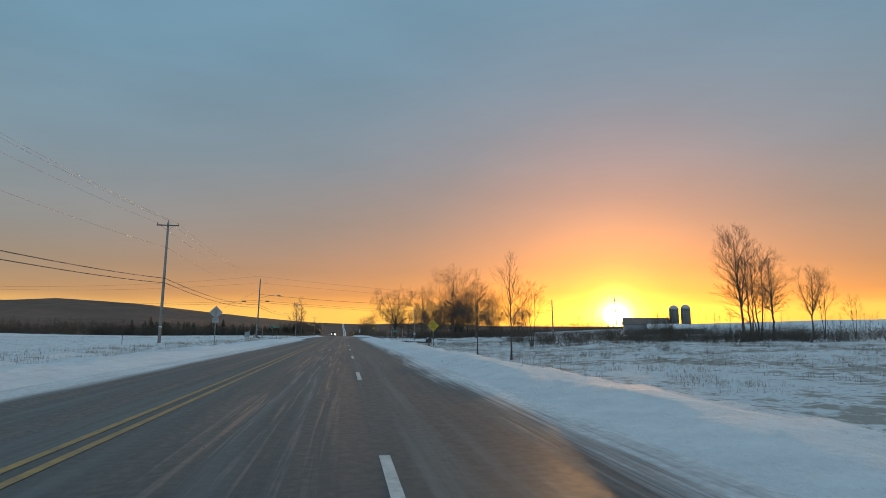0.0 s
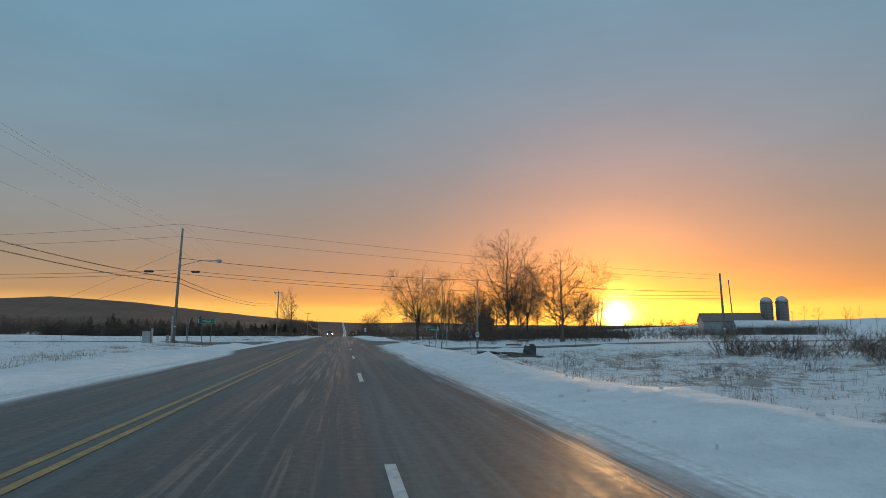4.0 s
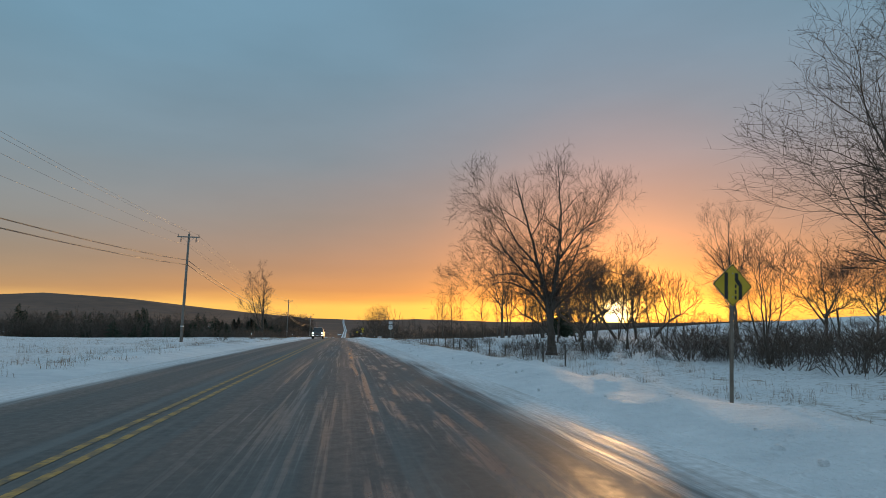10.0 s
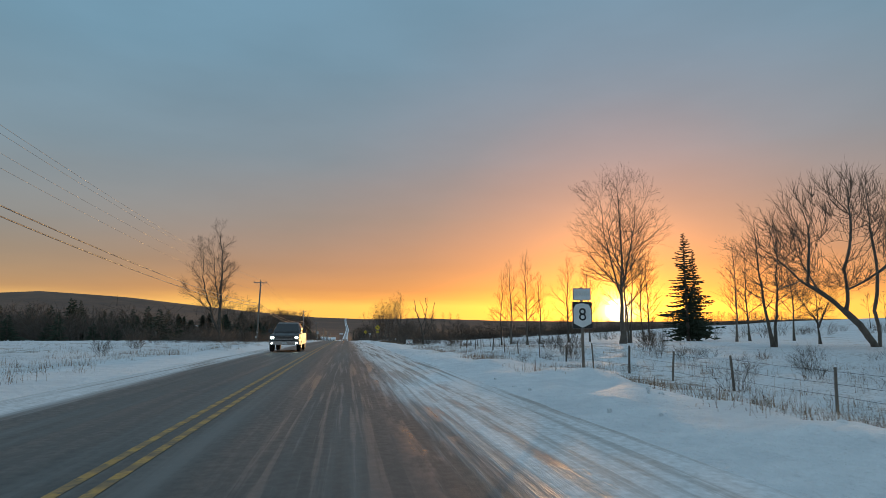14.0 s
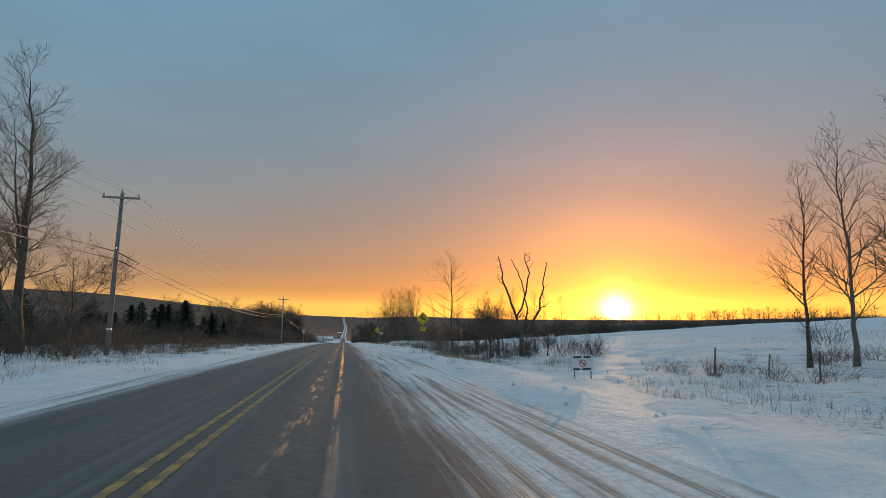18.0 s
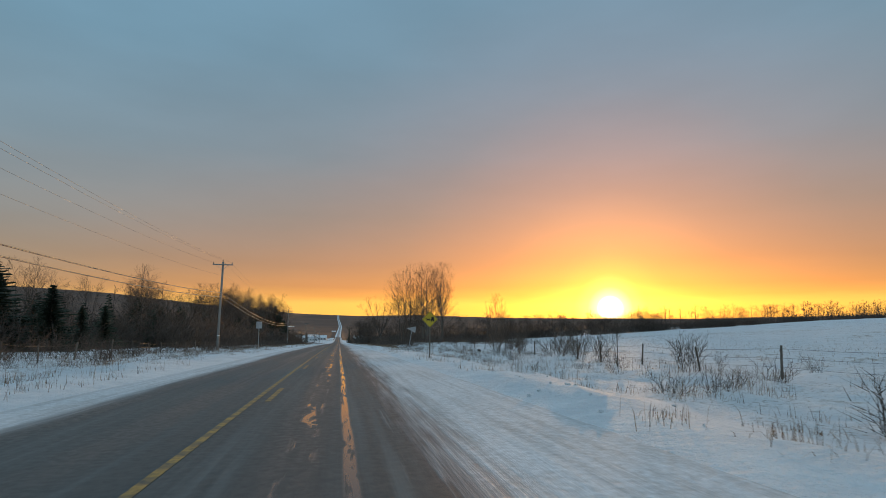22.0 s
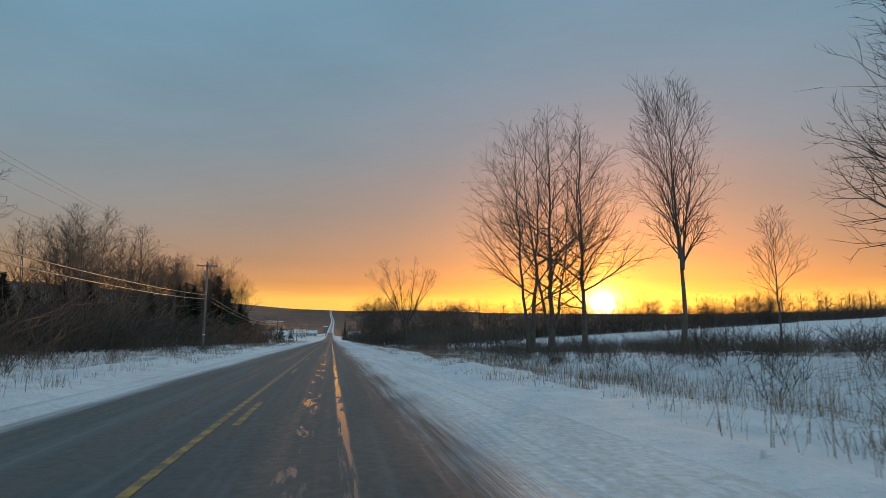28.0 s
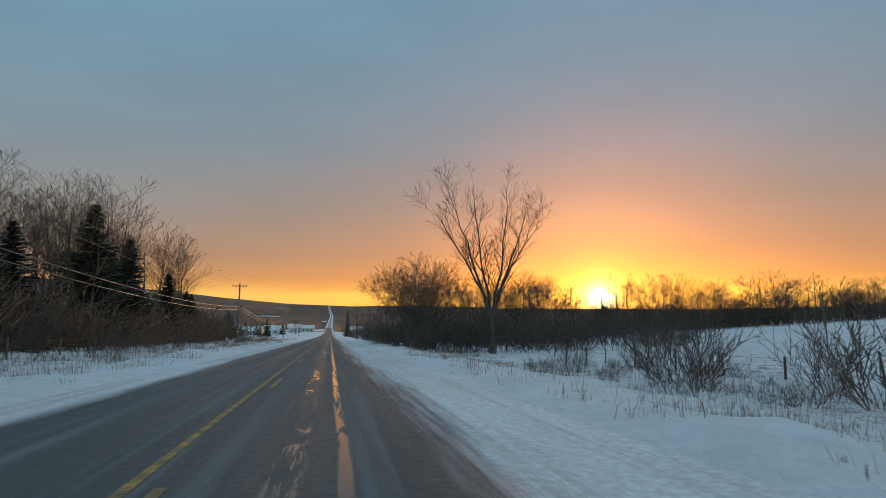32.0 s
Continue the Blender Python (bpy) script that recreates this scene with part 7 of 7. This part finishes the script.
# ---- shrubs that stand alone ----
sr = random.Random(5)
spots = [(13.2, 520.5, 2.4), (14.4, 523, 2.9), (15.6, 526, 2.6), (13.0, 528, 2.0), (14.2, 531, 3.0), (15.2, 534.5, 2.8), (12.6, 537, 1.6), (17.5, 540, 1.6), (12.2, 515.5, 1.8), (14.8, 516.5, 2.6), (18.0, 519, 2.2),
         (19.5, 386, 2.2), (18.6, 383, 2.0), (20.0, 391, 2.3), (18.2, 379, 2.4), (22.0, 395, 2.0), (21.0, 405, 2.2), (23.0, 411, 2.6), (17.5, 368, 1.8), (24.0, 417, 2.2),
         (21.0, 336, 2.2), (23.2, 337, 1.8), (24.6, 328.5, 1.9), (23.4, 331, 1.7), (14.8, 215, 1.6), (17.5, 219, 1.8), (20.5, 222, 1.7), (15.4, 246, 1.3), (17.2, 252, 1.5), (22, 248, 2.0), (25, 255, 1.8), (19, 260, 1.5), (23.5, 266, 2.2), (29, 262, 1.8),
         (-12.5, 228, 1.2), (-13.5, 236, 1.4), (-12, 250, 1.1), (-14, 262, 1.5), (-13.2, 306, 1.8), (-14.5, 311, 2.2), (-16, 309, 2.0), (-11.5, 318, 1.4),
         (13.4, 442, 1.4), (15.8, 447, 1.7), (17, 466, 1.9), (14.2, 472, 1.5), (15.5, 500, 1.7), (13.5, 506, 1.9), (16.6, 509, 2.2)]
for i, (x, y, h) in enumerate(spots):
    tree("shrub_" + "abc"[i % 3], x, y, h, sr.uniform(0, 360), "bare_shrub", "leafless many-stemmed brown shrub in the snow", "roadside shrubs", sr.uniform(0.85, 1.2))
for k, (x, y, l) in enumerate(((26, 140, 2.2), (33, 158, 3.0), (17.2, 408, 1.6))):
    ob = thing("fallen_log", "dark fallen log lying in the snow", "log", "", pose(x, y, ground_z(x, y) + 0.12, 0, 0, 40 * k))
    part("log", Mesh().tube([(-l / 2, 0, 0), (0, 0.05, 0.04), (l / 2, -0.05, 0.02)], [0.16, 0.15, 0.11], 8), BARK, ob)

# ---- clods thrown up by the plough ----
cr_ = random.Random(91)
clods = Mesh()
for k in range(2700):
    y = 10 + 640 * cr_.random() ** 1.0
    s = 1 if cr_.random() < 0.72 else -1
    x = s * cr_.gauss(7.0 if s > 0 else 5.9, 0.75) + (float(verge(y)) if s > 0 else 0)
    if abs(y - 128) < 14 or abs(x) < 5.3:
        continue
    r = cr_.uniform(0.015, 0.045) if k < 1600 else cr_.uniform(0.035, 0.085) * (1.0 if 108 < y < 345 else 0.6)
    z = float(rough_ground(np.array([x]), np.array([y]), lie(np.array([x]), np.array([y])))[0]) - 0.02 - (0.35 * r if k >= 1600 else 0)
    turn = cr_.uniform(0, 6.28)
    ring1 = [(x + r * cr_.uniform(0.8, 1.2) * math.cos(turn + i * 1.0472), y + r * cr_.uniform(0.8, 1.3) * math.sin(turn + i * 1.0472), z + r * cr_.uniform(-0.1, 0.15)) for i in range(6)]
    ring2 = [(x + (p[0] - x) * 0.6, y + (p[1] - y) * 0.6, z + r * cr_.uniform(0.45, 0.65)) for p in ring1]
    clods.add([(p[0], p[1], z - 0.12) for p in ring1] + ring1 + ring2, [(i, (i + 1) % 6, 6 + (i + 1) % 6, 6 + i) for i in range(6)] + [(6 + i, 6 + (i + 1) % 6, 12 + (i + 1) % 6, 12 + i) for i in range(6)] + [tuple(range(12, 18))])
tagged(new("snow_clods", clods.data("snow_clods", SNOW, smooth=True)), "small clods of snow thrown up along the road edges", "snow", kind="stuff")


# ---- pickup truck coming the other way ----
CARPAINT = varied("dark_grey_car_paint", (0.035, 0.04, 0.045), (0.06, 0.065, 0.07), 2, 0.3, 0.03)
GLASS = Mat("dark_car_glass", 0.05, base=(0.02, 0.022, 0.025)).m
TYRE = varied("tyre_rubber", (0.012, 0.012, 0.012), (0.03, 0.03, 0.03), 20, 0.85, 0.4)
CHROME = varied("dull_chrome", (0.35, 0.36, 0.37), (0.6, 0.61, 0.62), 6, 0.25, 0.02, metal=1.0)
BEAM = Mat("headlight_glow", 0.3, base=(0.9, 0.95, 0.9))
BEAM.p.inputs["Emission Color"].default_value = (0.80, 1.0, 0.86, 1)
BEAM.p.inputs["Emission Strength"].default_value = 14.0


def pickup(x, y):
    ob = thing("pickup_truck", "dark grey pickup truck with its headlights on", "pickup truck", "", pose(x, y, float(road_z(y)) + 0.005, math.degrees(math.atan(-0.010)), 0, 0))

    def hull(sections, name, mat, parent=ob, label=""):
        """A shell through cross-sections of (y, half width, z low, z high, top half width)."""
        m = Mesh()
        for yy, w, z0, z1, tw in sections:
            m.v += [(-w, yy, z0), (-w * 1.0, yy, (z0 + z1) / 2), (-tw, yy, z1 - 0.06), (-tw * 0.9, yy, z1), (tw * 0.9, yy, z1), (tw, yy, z1 - 0.06), (w, yy, (z0 + z1) / 2), (w, yy, z0)]
        k = len(sections)
        for i in range(k - 1):
            for c in range(8):
                m.f.append((8 * i + c, 8 * i + (c + 1) % 8, 8 * i + 8 + (c + 1) % 8, 8 * i + 8 + c))
        m.f += [tuple(range(8))[::-1], tuple(range(8 * k - 8, 8 * k))]
        m.mi = [0] * len(m.f)
        return part(name, m, mat, parent, label)

    hull([(-0.05, 0.93, 0.55, 1.05, 0.88), (0.15, 0.98, 0.45, 1.16, 0.92), (1.45, 1.0, 0.45, 1.22, 0.95), (1.5, 1.0, 0.45, 1.24, 0.95), (3.7, 1.0, 0.45, 1.24, 0.96), (5.7, 1.0, 0.5, 1.24, 0.97)], "body", CARPAINT)
    hull([(1.40, 0.90, 1.2, 1.26, 0.86), (2.05, 0.88, 1.2, 1.86, 0.72), (2.5, 0.88, 1.2, 1.93, 0.72), (3.5, 0.88, 1.2, 1.90, 0.72), (3.72, 0.88, 1.2, 1.25, 0.8)], "cab", CARPAINT)
    part("windscreen", Mesh().add([(-0.80, 1.42, 1.30), (0.80, 1.42, 1.30), (0.66, 1.99, 1.82), (-0.66, 1.99, 1.82)], [(0, 1, 2, 3)]), GLASS, ob)
    for s in (-1, 1):
        part("side_window", Mesh().add([(s * 0.90, 1.9, 1.32), (s * 0.90, 3.4, 1.32), (s * 0.76, 3.35, 1.82), (s * 0.76, 2.15, 1.82)], [(0, 1, 2, 3)]), GLASS, ob)
        m = part("door_mirror", Mesh().box((s * 1.0 if s > 0 else -1.25, 1.72, 1.22), (1.25 if s > 0 else -1.0, 1.84, 1.48)), CARPAINT, ob)
        lamp = part("headlight", Mesh().plate([(s * 0.60, 0.80), (s * 0.92, 0.80), (s * 0.93, 1.02), (s * 0.60, 1.02)], -0.075, -0.03), CHROME, ob)
        part("bulb", Mesh().plate([(s * 0.66, 0.84), (s * 0.86, 0.84), (s * 0.86, 0.97), (s * 0.66, 0.97)], -0.085, -0.077), BEAM.m, lamp, "glowing lamp")
        part("fog_lamp", Mesh().plate([(s * 0.70, 0.52), (s * 0.82, 0.52), (s * 0.82, 0.60), (s * 0.70, 0.60)], -0.115, -0.10), BEAM.m, ob, "glowing lamp")
        for yy in (0.95, 4.55):
            w = part("wheel", Mesh().tube([(s * 0.72, yy, 0.40), (s * 0.78, yy, 0.40), (s * 0.96, yy, 0.40), (s * 1.0, yy, 0.40)], [0.34, 0.40, 0.40, 0.34], 18), TYRE, ob)
            part("rim", Mesh().tube([(s * 0.99, yy, 0.40), (s * 1.01, yy, 0.40)], [0.24, 0.20], 12), CHROME, w)
    grille = part("grille", Mesh().plate([(-0.56, 0.74), (0.56, 0.74), (0.60, 1.04), (-0.60, 1.04)], -0.07, -0.03), SIGN_K, ob)
    for z in (0.80, 0.88, 0.96):
        part("grille_bar", Mesh().box((-0.56, -0.085, z - 0.014), (0.56, -0.071, z + 0.014)), CHROME, grille)
    part("bumper", Mesh().box((-0.97, -0.10, 0.46), (0.97, 0.02, 0.68)), CHROME, ob)
    part("plate_bar", Mesh().box((-0.15, -0.115, 0.5), (0.15, -0.101, 0.62)), WHITE, ob)
    return ob


pickup(-1.85, 252.0)

# ---- hamlet down in the valley ----
SIDING = [varied(n, a, b, 1.0, 0.7, 0.1, stretch=(0.3, 0.3, 6)) for n, a, b in (("white_siding", (0.55, 0.56, 0.57), (0.72, 0.73, 0.74)), ("grey_siding", (0.25, 0.26, 0.28), (0.36, 0.37, 0.39)), ("barn_red_siding", (0.16, 0.045, 0.035), (0.24, 0.075, 0.06)))]
PANE = Mat("dark_window_glass", 0.08, base=(0.03, 0.035, 0.04)).m


def house(x, y, turn, l, w, e, r, skin, label, porch=False):
    ob = thing("house", label, "house", "hamlet houses", pose(x, y, ground_z(x, y) - 0.4, 0, 0, turn))
    m = Mesh().add([(-l, -w, 0), (l, -w, 0), (l, w, 0), (-l, w, 0), (-l, -w, e), (l, -w, e), (l, w, e), (-l, w, e), (-l, 0, r), (l, 0, r)], [(0, 1, 5, 4), (2, 3, 7, 6), (1, 2, 6, 9, 5), (3, 0, 4, 8, 7)])
    part("wall", m, skin, ob)
    for s in (-1, 1):
        rm = Mesh().add([(-l - 0.4, s * (w + 0.4), e - 0.15), (l + 0.4, s * (w + 0.4), e - 0.15), (l + 0.4, 0, r + 0.1), (-l - 0.4, 0, r + 0.1), (-l - 0.4, s * (w + 0.4), e + 0.05), (l + 0.4, s * (w + 0.4), e + 0.05), (l + 0.4, 0, r + 0.3), (-l - 0.4, 0, r + 0.3)], [(0, 1, 2, 3), (4, 5, 6, 7), (0, 1, 5, 4), (1, 2, 6, 5), (3, 0, 4, 7)])
        part("roof", rm, SNOW, ob, "snow-covered roof")
    part("chimney", Mesh().box((l * 0.3, -0.4, r - 0.5), (l * 0.3 + 0.8, 0.4, r + 1.1)), CONC, ob)
    for k in range(3):
        x0 = -l * 0.66 + k * l * 0.58
        win = part("window", Mesh().box((x0, -w - 0.06, 1.4), (x0 + 1.1, -w - 0.005, 2.8)), WHITE, ob)
        part("pane", Mesh().box((x0 + 0.1, -w - 0.08, 1.5), (x0 + 1.0, -w - 0.062, 2.7)), PANE, win)
    part("door", Mesh().box((l * 0.62, -w - 0.07, 0.4), (l * 0.62 + 1.0, -w - 0.005, 2.5)), SIDING[1], ob)
    return ob


for x, y, tn, l, w, e, r, s, lb in ((-34, 905, 10, 6, 4.5, 3.4, 6.2, 0, "white clapboard house with a snow-covered roof"), (-52, 930, -15, 9, 5, 3.0, 5.2, 1, "long grey shed with a snow-covered roof"),
                                    (-26, 985, 5, 5, 4, 4.6, 7.2, 0, "two-storey white house with a snow-covered roof"), (-70, 960, 20, 8, 5.5, 4.2, 7.4, 2, "dark red barn with a snow-covered roof"),
                                    (-44, 860, 0, 5, 4, 3, 5.2, 1, "grey cottage with a snow-covered roof"), (-19, 1060, 0, 6, 4.5, 3.4, 6, 0, "white clapboard house close to the road"), (24, 1010, -10, 6, 4.5, 3.4, 6, 1, "grey house with a snow-covered roof")):
    house(x, y, tn, l, w, e, r, SIDING[s], lb)
ob = thing("storage_dome", "pale half-round storage hall in the valley", "hall", "", pose(-48, 1000, ground_z(-48, 1000) - 0.3, 0, 0, 15))
half = [(7.5 * math.cos(a), 6.5 * math.sin(a)) for a in np.linspace(0, math.pi, 15)]
part("shell", Mesh().plate(half, -9, 9), WHITE, ob)
part("end_door", Mesh().plate([(-2, 0), (2, 0), (2, 3.6), (-2, 3.6)], -9.08, -9.02), SIDING[1], ob)
